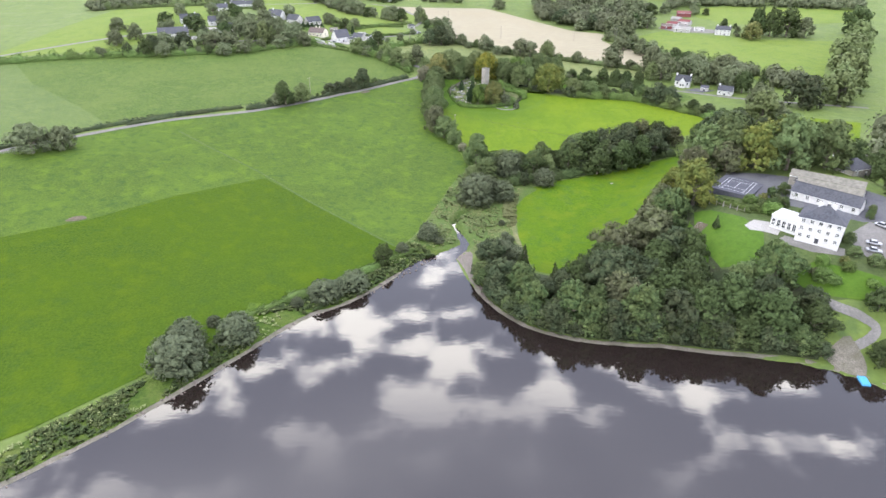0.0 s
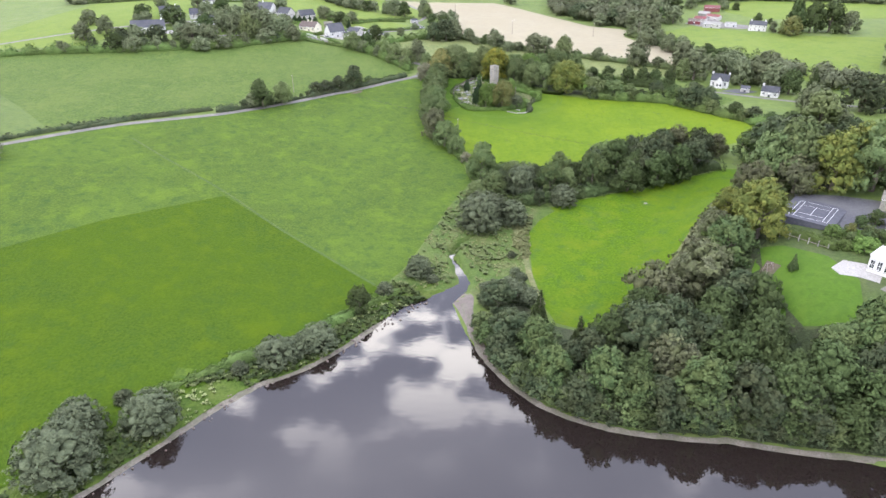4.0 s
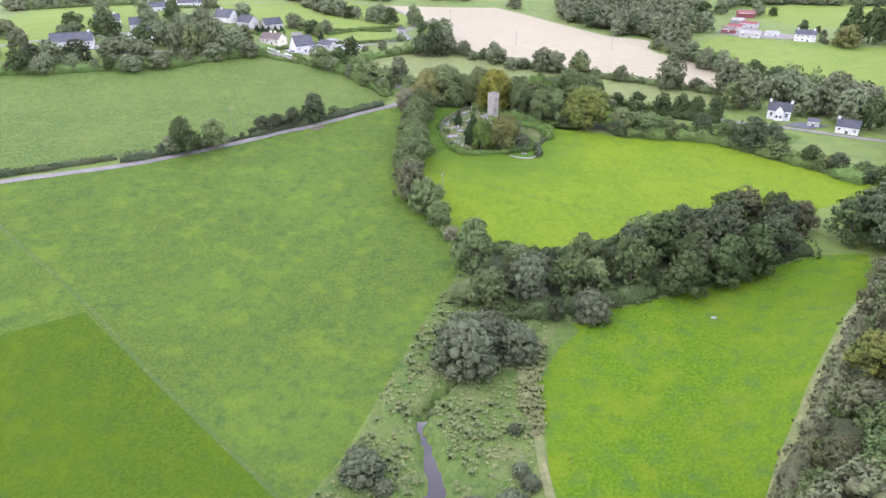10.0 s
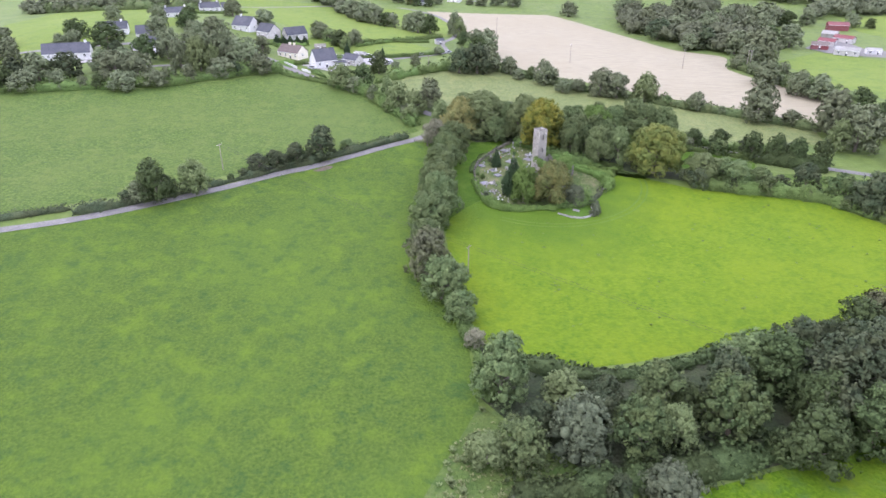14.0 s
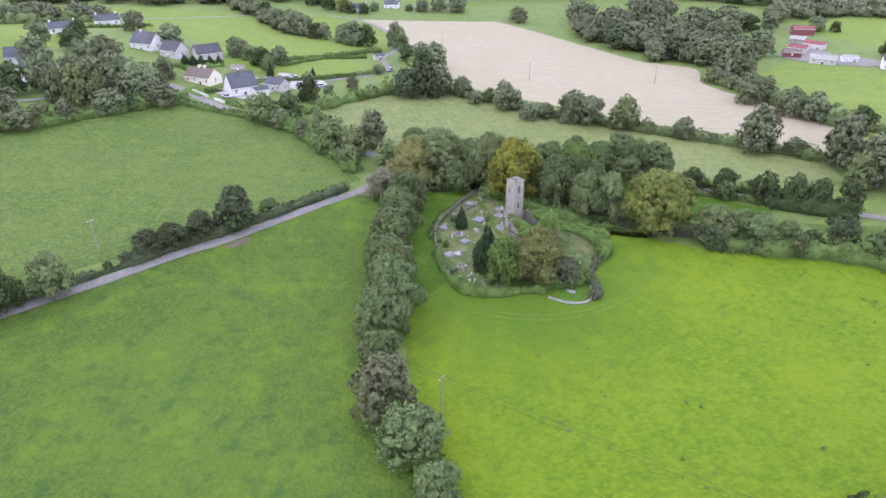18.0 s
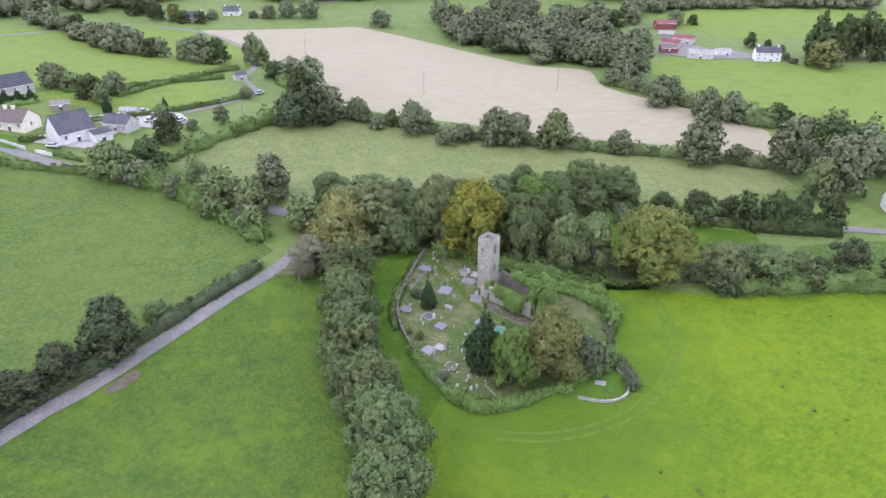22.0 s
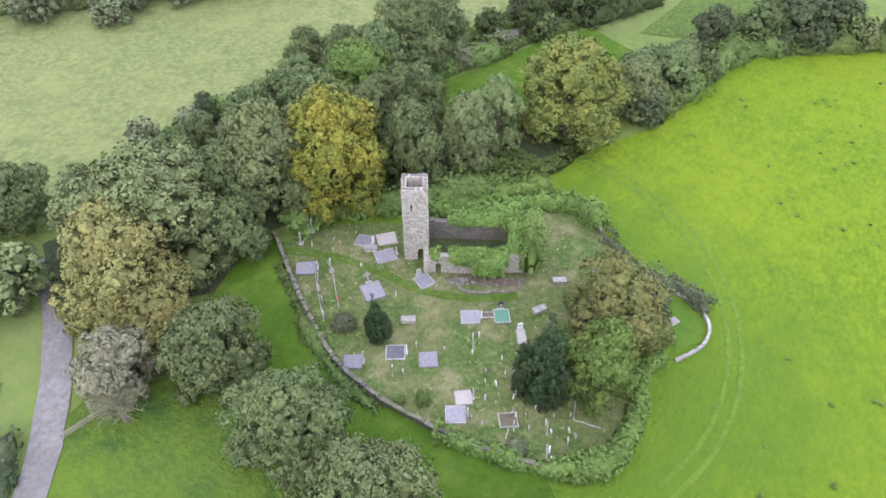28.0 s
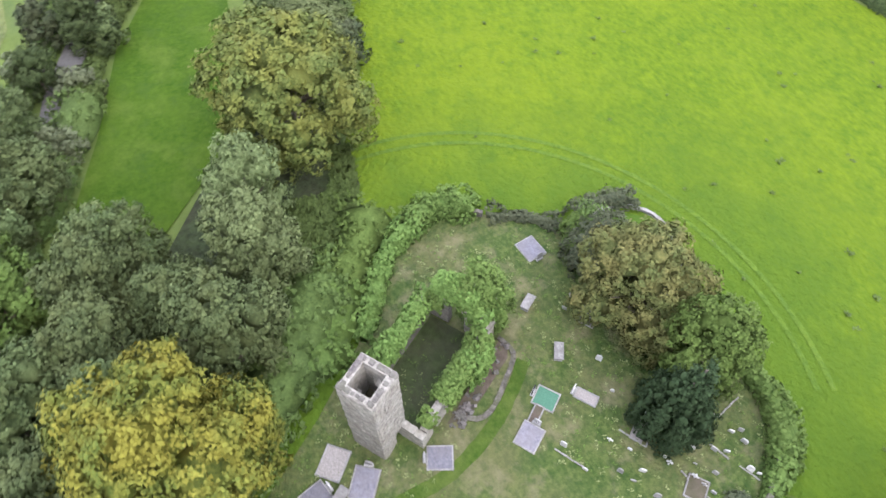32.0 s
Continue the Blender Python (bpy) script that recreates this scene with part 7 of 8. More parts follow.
# iron rail between two posts, and a red posy hung on it
e = thing("grave_rail", 14, 408.2, ground_z(14, 408.2), 0, "thin rusty grave rail on leaning posts", "railing")
b = bmesh.new()
tube(b, (2.2, 2.6, 0.75), (-2.2, -2.6, 0.7), 0.03, 0.03, 5)
part("rail", b, "post_wood", e)
for k in (-1, -0.33, 0.33, 1):
    b = bmesh.new()
    tube(b, (2.2 * k, 2.6 * k, -0.2), (2.2 * k, 2.6 * k, 0.85), 0.04, 0.035, 5)
    part("post", b, "post_wood", e)
b = bmesh.new()
for k in range(9):
    bmesh.ops.create_icosphere(b, subdivisions=1, radius=0.09, matrix=Matrix.Translation((math.cos(k) * 0.13, math.sin(k * 1.7) * 0.12, 0.1 * (k % 3))))
solo("flower_posy", b, "red_flower", "small posy of red flowers by a grave", "flowers", at=pose(13.2, 407.0, ground_z(13.2, 407.0) + 0.1))
plant([(7.6, 389.4, 1.9, 1.8, 's'), (5.9, 391.6, 1.5, 1.3, 's'), (10.4, 403.6, 3.2, 1.6, 'g'), (9.0, 377.7, 2.4, 1.2, 'g')], "mid", "shrubs among the graves", "small rounded shrub among the graves")

# rubble at the foot of the church
b = bmesh.new()
rnd = random.Random(12)
for i in range(55):
    u, v = rnd.uniform(4.5, 14.5), rnd.uniform(-6.1, -4.7)
    if i < 40:
        u, v = rnd.gauss(5.6, 0.6), rnd.gauss(-5.4, 0.4)
    x, y = ch(u, v)
    s = rnd.uniform(0.1, 0.3)
    box(b, -s, s, -s * 0.8, s * 0.8, -s * 0.6, s * 0.6, rot=pose(x, y, ground_z(x, y) + 0.2, rnd.uniform(0, 90), rnd.uniform(0, 90), rnd.uniform(0, 90)))
solo("fallen_stones", b, "damp_stone", "scatter of fallen stones below the church wall", "stones", kind="stuff")

# ---- houses ----


def window(parent, m, w, h, sill=True, bars=1):
    """A sash in its opening: frame with bars, pane behind, sill below. Local x runs along the wall, -y out."""
    b = bmesh.new()
    t = 0.09
    box(b, -w / 2, w / 2, -0.03, 0.05, -h / 2, -h / 2 + t)
    box(b, -w / 2, w / 2, -0.03, 0.05, h / 2 - t, h / 2)
    box(b, -w / 2, -w / 2 + t, -0.03, 0.05, -h / 2 + t, h / 2 - t)
    box(b, w / 2 - t, w / 2, -0.03, 0.05, -h / 2 + t, h / 2 - t)
    for k in range(bars):
        x = -w / 2 + w * (k + 1) / (bars + 1)
        box(b, x - 0.03, x + 0.03, -0.02, 0.04, -h / 2 + t, h / 2 - t)
    box(b, -w / 2 + t, w / 2 - t, -0.02, 0.04, -0.03, 0.03)
    f = part("window", b, "white_paint", parent)
    f.matrix_local = m
    b = bmesh.new()
    box(b, -w / 2 + 0.02, w / 2 - 0.02, 0.06, 0.08, -h / 2 + 0.02, h / 2 - 0.02)
    part("pane", b, "window_dark", f)
    if sill:
        b = bmesh.new()
        box(b, -w / 2 - 0.1, w / 2 + 0.1, -0.2, -0.04, -h / 2 - 0.1, -h / 2 - 0.005)
        part("sill", b, "pale_stone", f)


def door(parent, m, w, h, mat="slate"):
    b = bmesh.new()
    box(b, -w / 2, w / 2, 0, 0.06, -h / 2, h / 2, bevel=0.01)
    d = part("door", b, mat, parent)
    d.matrix_local = m
    b = bmesh.new()
    box(b, -w / 2 + 0.08, w / 2 - 0.08, -0.02, -0.004, h * 0.1, h / 2 - 0.12)
    part("door_panel", b, "white_paint", d)


def house(x, y, rz, L, W, eave, ridge, wall="white_render", roof="slate", wins=3, storeys=1, chimneys=(-0.4, 0.4), hip=False, back=True, label="", category="house", group="", porch=False, z=None, doors=(0,)):
    """A house with its long side along x. Walls have real openings; -y is its front."""
    gz = ground_z(x, y) if z is None else z
    e = thing("house" if category == "house" else category.replace(" ", "_"), x, y, gz, rz, label, category, group)
    T = 0.3
    sh = eave / storeys
    ww, wh = min(1.15, L / (wins * 1.9) if wins else 1), sh * 0.46
    cols = [(-L / 2 + L * (i + 0.5) / wins) for i in range(wins)] if wins else []
    front, doorx = [], []
    for s in range(storeys):
        for i, cx in enumerate(cols):
            if s == 0 and wins and i == wins // 2 and doors:
                doorx.append(cx)
                front.append((cx - 0.55, cx + 0.55, -0.5, 2.1))
            else:
                zc = sh * (s + 0.55)
                front.append((cx - ww / 2, cx + ww / 2, zc - wh / 2, zc + wh / 2))
    for y0, y1, holes, out in ((-W / 2, -W / 2 + T, front, 0), (W / 2 - T, W / 2, [h for h in front if h[3] - h[2] < 2.2] if back else [], 180)):
        b = bmesh.new()
        wall_run(b, -L / 2, L / 2, y0, y1, -1.2, eave, holes)
        part("wall", b, wall, e)
        for a, c, z0, z1 in holes:
            if z0 < 0:
                door(e, pose((a + c) / 2, y0 + 0.12, (max(z0, 0) + z1) / 2 - 0.02, 0, 0, 0), c - a, z1)
            else:
                window(e, pose((a + c) / 2, y0 + 0.12 if out == 0 else y1 - 0.12, (z0 + z1) / 2, 0, 0, out), c - a, z1 - z0)
    for sx in (-1, 1):
        b = bmesh.new()
        x0, x1 = sorted((sx * L / 2, sx * (L / 2 - T)))
        holes = [(-0.5, 0.5, sh * (s + 0.3), sh * (s + 0.78)) for s in range(storeys)] if W > 5 and wall != "tin_roof" else []
        wall_run(b, x0, x1, -W / 2 + T, W / 2 - T, -1.2, eave, holes, "y")
        if not hip:
            f = [b.verts.new((xx, yy, zz)) for xx in (x0, x1) for yy, zz in ((-W / 2, eave), (W / 2, eave), (0, ridge))]
            for q in ((0, 1, 2), (5, 4, 3), (0, 3, 4, 1), (1, 4, 5, 2), (2, 5, 3, 0)):
                b.faces.new([f[i] for i in q])
        part("gable_wall" if not hip else "end_wall", b, wall, e)
        for a, c, z0, z1 in holes:
            window(e, pose(sx * (L / 2 - 0.12), 0, (z0 + z1) / 2, 0, 0, 90 if sx > 0 else -90), c - a, z1 - z0)
    o, th = 0.35, 0.16
    slope = (ridge - eave) / (W / 2)
    for s in (-1, 1):
        b = bmesh.new()
        hx = L / 2 + 0.2
        rx = max(0.3, L / 2 - W / 2) if hip else hx
        ye, ze = s * (W / 2 + o), eave - o * slope
        pts = [(-hx - (o if hip else 0), ye, ze), (hx + (o if hip else 0), ye, ze), (rx, 0, ridge), (-rx, 0, ridge)]
        lo = [b.verts.new(p) for p in pts]
        hi = [b.verts.new((p[0], p[1], p[2] + th)) for p in pts]
        for q in (lo, hi[::-1]):
            b.faces.new(q)
        for i in range(4):
            b.faces.new((lo[i], hi[i], hi[(i + 1) % 4], lo[(i + 1) % 4]))
        bmesh.ops.recalc_face_normals(b, faces=b.faces)
        part("roof", b, roof, e)
    if hip:
        for s in (-1, 1):
            b = bmesh.new()
            rx = max(0.3, L / 2 - W / 2)
            hx = L / 2 + 0.2 + o
            pts = [(s * hx, -W / 2 - o, eave - o * slope), (s * hx, W / 2 + o, eave - o * slope), (s * rx, 0, ridge)]
            lo = [b.verts.new(p) for p in pts]
            hi = [b.verts.new((p[0], p[1], p[2] + th)) for p in pts]
            b.faces.new(lo)
            b.faces.new(hi[::-1])
            for i in range(3):
                b.faces.new((lo[i], hi[i], hi[(i + 1) % 3], lo[(i + 1) % 3]))
            bmesh.ops.recalc_face_normals(b, faces=b.faces)
            part("roof", b, roof, e)
    else:
        b = bmesh.new()
        box(b, -L / 2 - 0.2, L / 2 + 0.2, -0.14, 0.14, ridge + th - 0.06, ridge + th + 0.08, bevel=0.03)
        part("ridge_tile", b, roof, e)
    for k in chimneys:
        b = bmesh.new()
        box(b, k * L - 0.5, k * L + 0.5, -0.35, 0.35, ridge - 1.0, ridge + 1.0, bevel=0.02)
        box(b, k * L - 0.58, k * L + 0.58, -0.43, 0.43, ridge + 1.0, ridge + 1.12)
        ck = part("chimney", b, wall, e)
        for q in (-0.22, 0.22):
            b = bmesh.new()
            tube(b, (k * L + q, 0, ridge + 1.12), (k * L + q, 0, ridge + 1.5), 0.13, 0.11, 8)
            part("chimney_pot", b, "brown_tile", ck)
    for s in (-1, 1):
        b = bmesh.new()
        tube(b, (-L / 2, s * (W / 2 + o + 0.03), eave - o * slope), (L / 2, s * (W / 2 + o + 0.03), eave - o * slope), 0.07, 0.07, 6)
        part("gutter", b, "white_paint" if wall != "tin_roof" else "tin_roof", e)
    if porch:
        b = bmesh.new()
        pw, pd = 3.6, 1.6
        wall_run(b, -pw / 2, pw / 2, -W / 2 - pd, -W / 2 - pd + 0.25, -1.2, eave * 0.95, [(-1.2, -0.3, 1.0, 2.2), (0.3, 1.2, 1.0, 2.2)])
        box(b, -pw / 2, -pw / 2 + 0.25, -W / 2 - pd + 0.25, -W / 2, -1.2, eave * 0.95)
        box(b, pw / 2 - 0.25, pw / 2, -W / 2 - pd + 0.25, -W / 2, -1.2, eave * 0.95)
        f = [b.verts.new((xx, yy, zz)) for yy in (-W / 2 - pd, -W / 2 - pd + 0.25) for xx, zz in ((-pw / 2, eave * 0.95), (pw / 2, eave * 0.95), (0, ridge * 0.9))]
        for q in ((0, 1, 2), (5, 4, 3), (0, 3, 4, 1), (1, 4, 5, 2), (2, 5, 3, 0)):
            b.faces.new([f[i] for i in q])
        pp = part("porch", b, wall, e)
        for cx in (-0.75, 0.75):
            b = bmesh.new()
            box(b, cx - 0.45, cx + 0.45, -W / 2 - pd + 0.1, -W / 2 - pd + 0.14, 1.0, 2.2)
            part("pane", b, "window_dark", pp)
        for s in (-1, 1):
            b = bmesh.new()
            pts = [(s * (pw / 2 + 0.2), -W / 2 - pd - 0.2, eave * 0.9), (s * (pw / 2 + 0.2), -W / 2 + 1.6, eave * 0.9), (0, -W / 2 + 1.6, ridge * 0.9 + 0.1), (0, -W / 2 - pd - 0.2, ridge * 0.9 + 0.1)]
            lo = [b.verts.new(p) for p in pts]
            hi = [b.verts.new((p[0], p[1], p[2] + 0.14)) for p in pts]
            b.faces.new(lo)
            b.faces.new(hi[::-1])
            for i in range(4):
                b.faces.new((lo[i], hi[i], hi[(i + 1) % 4], lo[(i + 1) % 4]))
            bmesh.ops.recalc_face_normals(b, faces=b.faces)
            part("porch_roof", b, roof, pp)
    return e


VG = "houses of the village"
house(-76.5, 504.5, 38, 11, 8.5, 3.3, 8.2, label="white steep-gabled house with a dark slate roof", group=VG, chimneys=())
house(-95, 514.5, -24, 13, 8, 2.8, 5.8, "cream_render", "brown_tile", 4, label="cream bungalow with a brown tiled roof", group=VG, chimneys=(-0.1, 0.12))
house(-137, 562, -22, 13, 9, 3.2, 7.6, label="white house with a steep dark slate roof", group=VG, chimneys=(-0.2,))
house(-120, 551, -30, 11, 8, 3.4, 7, "grey_render", label="grey rendered gabled house", group=VG, chimneys=())
house(-106, 554, 40, 12, 8, 3, 6.4, "grey_render", "slate", label="grey rendered house with a pale roof", group=VG, chimneys=())
house(-188, 630, 30, 13, 8, 2.8, 5.8, label="long white bungalow behind a clipped hedge", group=VG)
house(-178, 640, 30, 11, 7, 2.8, 5.6, label="white bungalow with a pale slate roof", group=VG, chimneys=())
house(-193, 592, 30, 14, 8, 2.8, 5.6, label="white bungalow among trees", group=VG)
house(-191, 477.5, 24, 20, 9, 3.0, 6.8, label="long white dormer house with a dark slate roof", group=VG, chimneys=(0.42,), wins=4)
house(-196, 527, 24, 14, 8, 3, 6.2, label="white bungalow with a blue-grey slate roof", group=VG, chimneys=(0.3,))
house(-173.5, 521, 24, 12, 8, 3, 6.4, label="white bungalow with a grey roof", group=VG, chimneys=(0.2,))
house(-161, 506, 20, 8, 6, 2.7, 5, label="small white cottage among garden trees", group=VG, chimneys=())
house(-64, 514, -30, 9, 6, 2.6, 4.8, "grey_render", label="low grey outbuilding in a cluttered yard", group=VG, chimneys=())
house(-68.5, 503.5, 38, 5.5, 5, 2.6, 3.4, label="low white garage beside the steep-gabled house", category="garage", chimneys=(), wins=1, group=VG)
house(-27.5, 588, 30, 5, 3.4, 2.2, 3.2, "grey_render", "slate", 1, label="small grey field shed by the track", category="shed", chimneys=(), back=False)
house(-63.5, 529.5, -20, 6, 2.8, 2.2, 2.6, "grey_render", "tin_roof", 1, label="low pale shed in a cluttered yard", category="shed", chimneys=(), back=False)
house(-50, 521, 15, 4.6, 2.6, 2.1, 2.5, "white_render", "tin_roof", 1, label="small white yard shed", category="shed", chimneys=(), back=False)
patch("cluttered_yard", [(-78, 520), (-66, 528), (-56, 535), (-47, 531), (-43, 521), (-54, 514), (-66, 518)], "gravel", 0.21, 3, label="gravel yard cluttered with old vehicles", category="yard")
house(-86, 534, 15, 6, 3.5, 2.3, 3.2, "post_wood", "mossy_roof", 1, label="small timber garden shed", category="shed", chimneys=(), back=False)
house(-57, 754, 10, 12, 8, 2.8, 5.8, label="distant white bungalow by the upper road", group=VG)
house(-34, 774, -10, 11, 8, 2.8, 5.6, label="distant white bungalow by the upper road", group=VG)
house(153, 414, -26, 9.2, 6.2, 3.9, 6.9, porch=True, label="white cottage with slate roof and gabled porch", group="cottages by the lane", wins=3, chimneys=(-0.46, 0.46))
house(172.5, 394, -34, 8.4, 5.4, 2.8, 5.2, label="low white cottage with a grey slate roof", group="cottages by the lane", wins=3, chimneys=(-0.46,))
house(163, 403, -30, 4.5, 3, 2.2, 3.2, "grey_render", "slate", 1, label="small grey garden shed", category="shed", chimneys=(), back=False)
# farm
FG = "farm buildings"
house(239, 676, -12, 13, 7, 3.6, 5.2, "red_tin", "red_tin", 0, label="open red tin hay barn", category="barn", chimneys=(), group=FG)
house(223, 648, -38, 9, 6, 3.2, 4.8, "tin_roof", "tin_roof", 0, label="grey corrugated cattle shed", category="barn", chimneys=(), group=FG)
house(226.5, 635, -50, 12, 5.5, 2.8, 4.2, "grey_render", "red_tin", 2, label="low farm shed with a rusty red roof", category="barn", chimneys=(), group=FG)
house(213, 627, -40, 10, 6, 2.6, 4.0, "grey_render", "red_tin", 1, label="old farm shed with a faded red roof", category="barn", chimneys=(), group=FG)
house(203.5, 614.5, -20, 9.5, 6, 2.8, 4.2, "red_tin", "brown_tile", 1, label="brown-roofed cattle shed at the yard's end", category="barn", chimneys=(), group=FG)
house(212, 597, -28, 13, 6, 3.0, 4.4, "grey_render", "tin_roof", 3, label="long grey farm shed with a pale tin roof", category="barn", chimneys=(), group=FG)
house(228, 600, -8, 8, 4.5, 2.4, 3.4, "white_render", "tin_roof", 2, label="low whitewashed yard shed", category="shed", chimneys=(), group=FG)
house(242, 582, -24, 12.5, 6.5, 4.4, 6.9, "white_render", "slate", 4, 2, label="two-storey pale farmhouse with a slate roof", group=FG)
patch("farmyard", [(196, 616), (203, 602), (220, 592), (232, 588), (246, 587), (243, 604), (230, 613), (228, 628), (226, 645), (214, 640)], "lane_tar", 0.2, 5, label="pale concrete farmyard", category="yard")
patch("cottage_yard", [(150, 404), (160, 398), (170, 402), (160, 408)], "dark_tar", 0.2, 3, label="tarred forecourt between the cottages", category="yard")
patch("village_drive", [(-86, 500), (-70, 495), (-66, 506), (-60, 520), (-74, 512), (-88, 506)], "gravel", 0.2, 4, label="gravel drive round the white house", category="yard")
patch("dormer_yard", [(-184, 470), (-175, 472.5), (-169, 481), (-172, 486), (-180, 480)], "gravel", 0.2, 3, label="pale concrete yard beside the dormer house", category="yard")
patch("bungalow_yard", [(-176, 509), (-165, 512), (-153, 500), (-155, 493), (-168, 494), (-173, 500)], "gravel", 0.2, 3, label="pale gravel forecourt of the bungalows", category="yard")
ribbon("garden_drive", [(-157, 468.5), (-149, 473.5), (-140, 478), (-130, 481)], 2.6, "lane_tar", 0.2, "narrow drive between village gardens", "drive")
patch("village_green", [(-100, 500), (-90, 494), (-86, 502), (-96, 507)], "lawn", 0.2, 3, label="front garden lawn", category="lawn")
patch("village_lawn", [(-150, 560), (-95, 545), (-70, 530), (-40, 545), (-30, 570), (-60, 590), (-110, 575)], "pasture_light", 0.12, 6, label="back gardens and paddocks", category="lawn")
patch("cottage_field", [(108, 404), (130, 402), (146, 396), (152, 388), (136, 372), (118, 384)], "pasture_dull", 0.12, 5, label="rough field before the cottages", category="field")

# white roadside wall, garden hedges, a far post-and-rail
b = bmesh.new()
for p, q in (((-84, 492.5), (-79, 489.5)), ((-95, 500.5), (-87, 494.5))):
    d = math.hypot(q[0] - p[0], q[1] - p[1])
    n = int(d / 1.5)
    for i in range(n):
        x, y = p[0] + (q[0] - p[0]) * (i + 0.5) / n, p[1] + (q[1] - p[1]) * (i + 0.5) / n
        box(b, -d / n / 2, d / n / 2, -0.12, 0.12, -0.5, 1.0 + 0.12 * (i % 2), rot=pose(x, y, ground_z(x, y), 0, 0, math.degrees(math.atan2(q[1] - p[1], q[0] - p[0]))))
solo("garden_wall", b, "white_render", "white rendered roadside garden wall", "wall")
for sd, pts in enumerate(([(-192, 612), (-177, 619), (-163, 633)], [(-118, 532), (-112, 533), (-108, 529)], [(-78, 518), (-60, 528), (-34, 545)], [(-90, 556), (-60, 575), (-34, 590)], [(-90, 500), (-84, 504)], [(-160, 440), (-140, 455), (-118, 470)])):
    hedge("garden_hedge", pts, 1.6, 1.8, "leaf_hedge", 24, 0.4, "clipped dark green garden hedge", seed=60 + sd, rough=0.15)

# ---- the big house ----
DECK = ground_z(112, 182)
big = house(115.0, 177.2, -37, 11.8, 10, 7.1, 10.0, wins=5, storeys=3, hip=True, chimneys=(-0.16, 0.16), label="large white three-storey house with a hipped slate roof", category="house", group="", z=DECK)
wing = thing("orangery", 108.8, 184.4, DECK, -50, "white flat-roofed orangery with tall windows", "orangery")
b = bmesh.new()
wx = [-3.2, -1.6, 0, 1.6, 3.2]
wall_run(b, -4, 4, -3.5, -3.2, -1.5, 3.6, [(x - 0.55, x + 0.55, 0.5, 2.8) for x in wx])
wall_run(b, -4, -3.7, -3.2, 3.5, -1.5, 3.6, [(-2, -0.9, 0.5, 2.8), (0.6, 1.7, 0.5, 2.8)], "y")
box(b, -3.7, 4, 3.2, 3.5, -1.5, 3.6)
part("wall", b, "white_render", wing)
for x in wx:
    window(wing, pose(x, -3.38, 1.65), 1.1, 2.3)
for y in (-1.45, 1.15):
    window(wing, pose(-3.88, y, 1.65, 0, 0, -90), 1.1, 2.3)
b = bmesh.new()
box(b, -4.15, 4.15, -3.65, 3.65, 3.6, 3.8)
for a, c, d, f in ((-4.15, 4.15, -3.65, -3.45), (-4.15, 4.15, 3.45, 3.65), (-4.15, -3.95, -3.45, 3.45), (3.95, 4.15, -3.45, 3.45)):
    box(b, a, c, d, f, 3.8, 4.05)
part("roof", b, "white_render", wing)
for x in (-1.6, 1.6):
    b = bmesh.new()
    vs = bmesh.ops.create_uvsphere(b, u_segments=14, v_segments=7, radius=1.0)["verts"]
    for v in vs:
        v.co = Vector((v.co.x, v.co.y, max(0, v.co.z) * 0.5)) + Vector((x, 0.2, 3.82))
    part("skylight_dome", b, "white_paint", wing)
patch("terrace", [(97, 188), (101, 190.5), (105, 188), (107, 184), (104, 180), (101, 183), (97.5, 185)], "gravel", 0.22, 2, label="pale paved terrace beside the orangery", category="terrace")
patch("patio", [(103, 178), (106, 179.5), (108.5, 177), (119.5, 170.5), (118, 167.5), (110, 170.5), (105.5, 174.5)], "lane_tar", 0.23, 2, label="grey paved strip before the big house", category="terrace")
patch("garden_ground", [(84, 207), (100, 211), (106, 203), (118, 198), (132, 184), (143, 184), (140, 168), (128, 154), (104, 156), (86, 166), (75, 190)], "garden_ground", 0.12, 3, label="shrubby garden ground round the big house", category="garden")
patch("lawn", [(86, 202), (91, 200.5), (98.6, 192.9), (100.6, 182), (98, 175), (94, 170), (84, 175), (78.7, 190)], "lawn", 0.17, 2.5, label="smooth lawn below the terrace", category="lawn")
patch("front_lawn", [(100, 163), (109, 167), (126, 160), (126, 152), (105, 158)], "lawn", 0.16, 2.5, label="lawn before the big house", category="lawn")
patch("play_patch", [(81.5, 192), (85.5, 196), (87.5, 192.5), (83.5, 189.5)], "worn_soil", 0.3, 1.5, label="bark-covered play patch on the lawn", category="earth")
patch("stable_yard", [(107, 230), (118, 226), (140, 212), (150, 200), (143, 184), (132, 184), (116, 198), (106, 203), (100, 211)], "dark_tar", 0.2, 3, label="grey yard between the outbuildings", category="yard")
patch("garden_green", [(110, 207), (115, 201), (112, 194), (105, 198)], "lawn", 0.34, 2, label="small inner garden lawn", category="lawn")
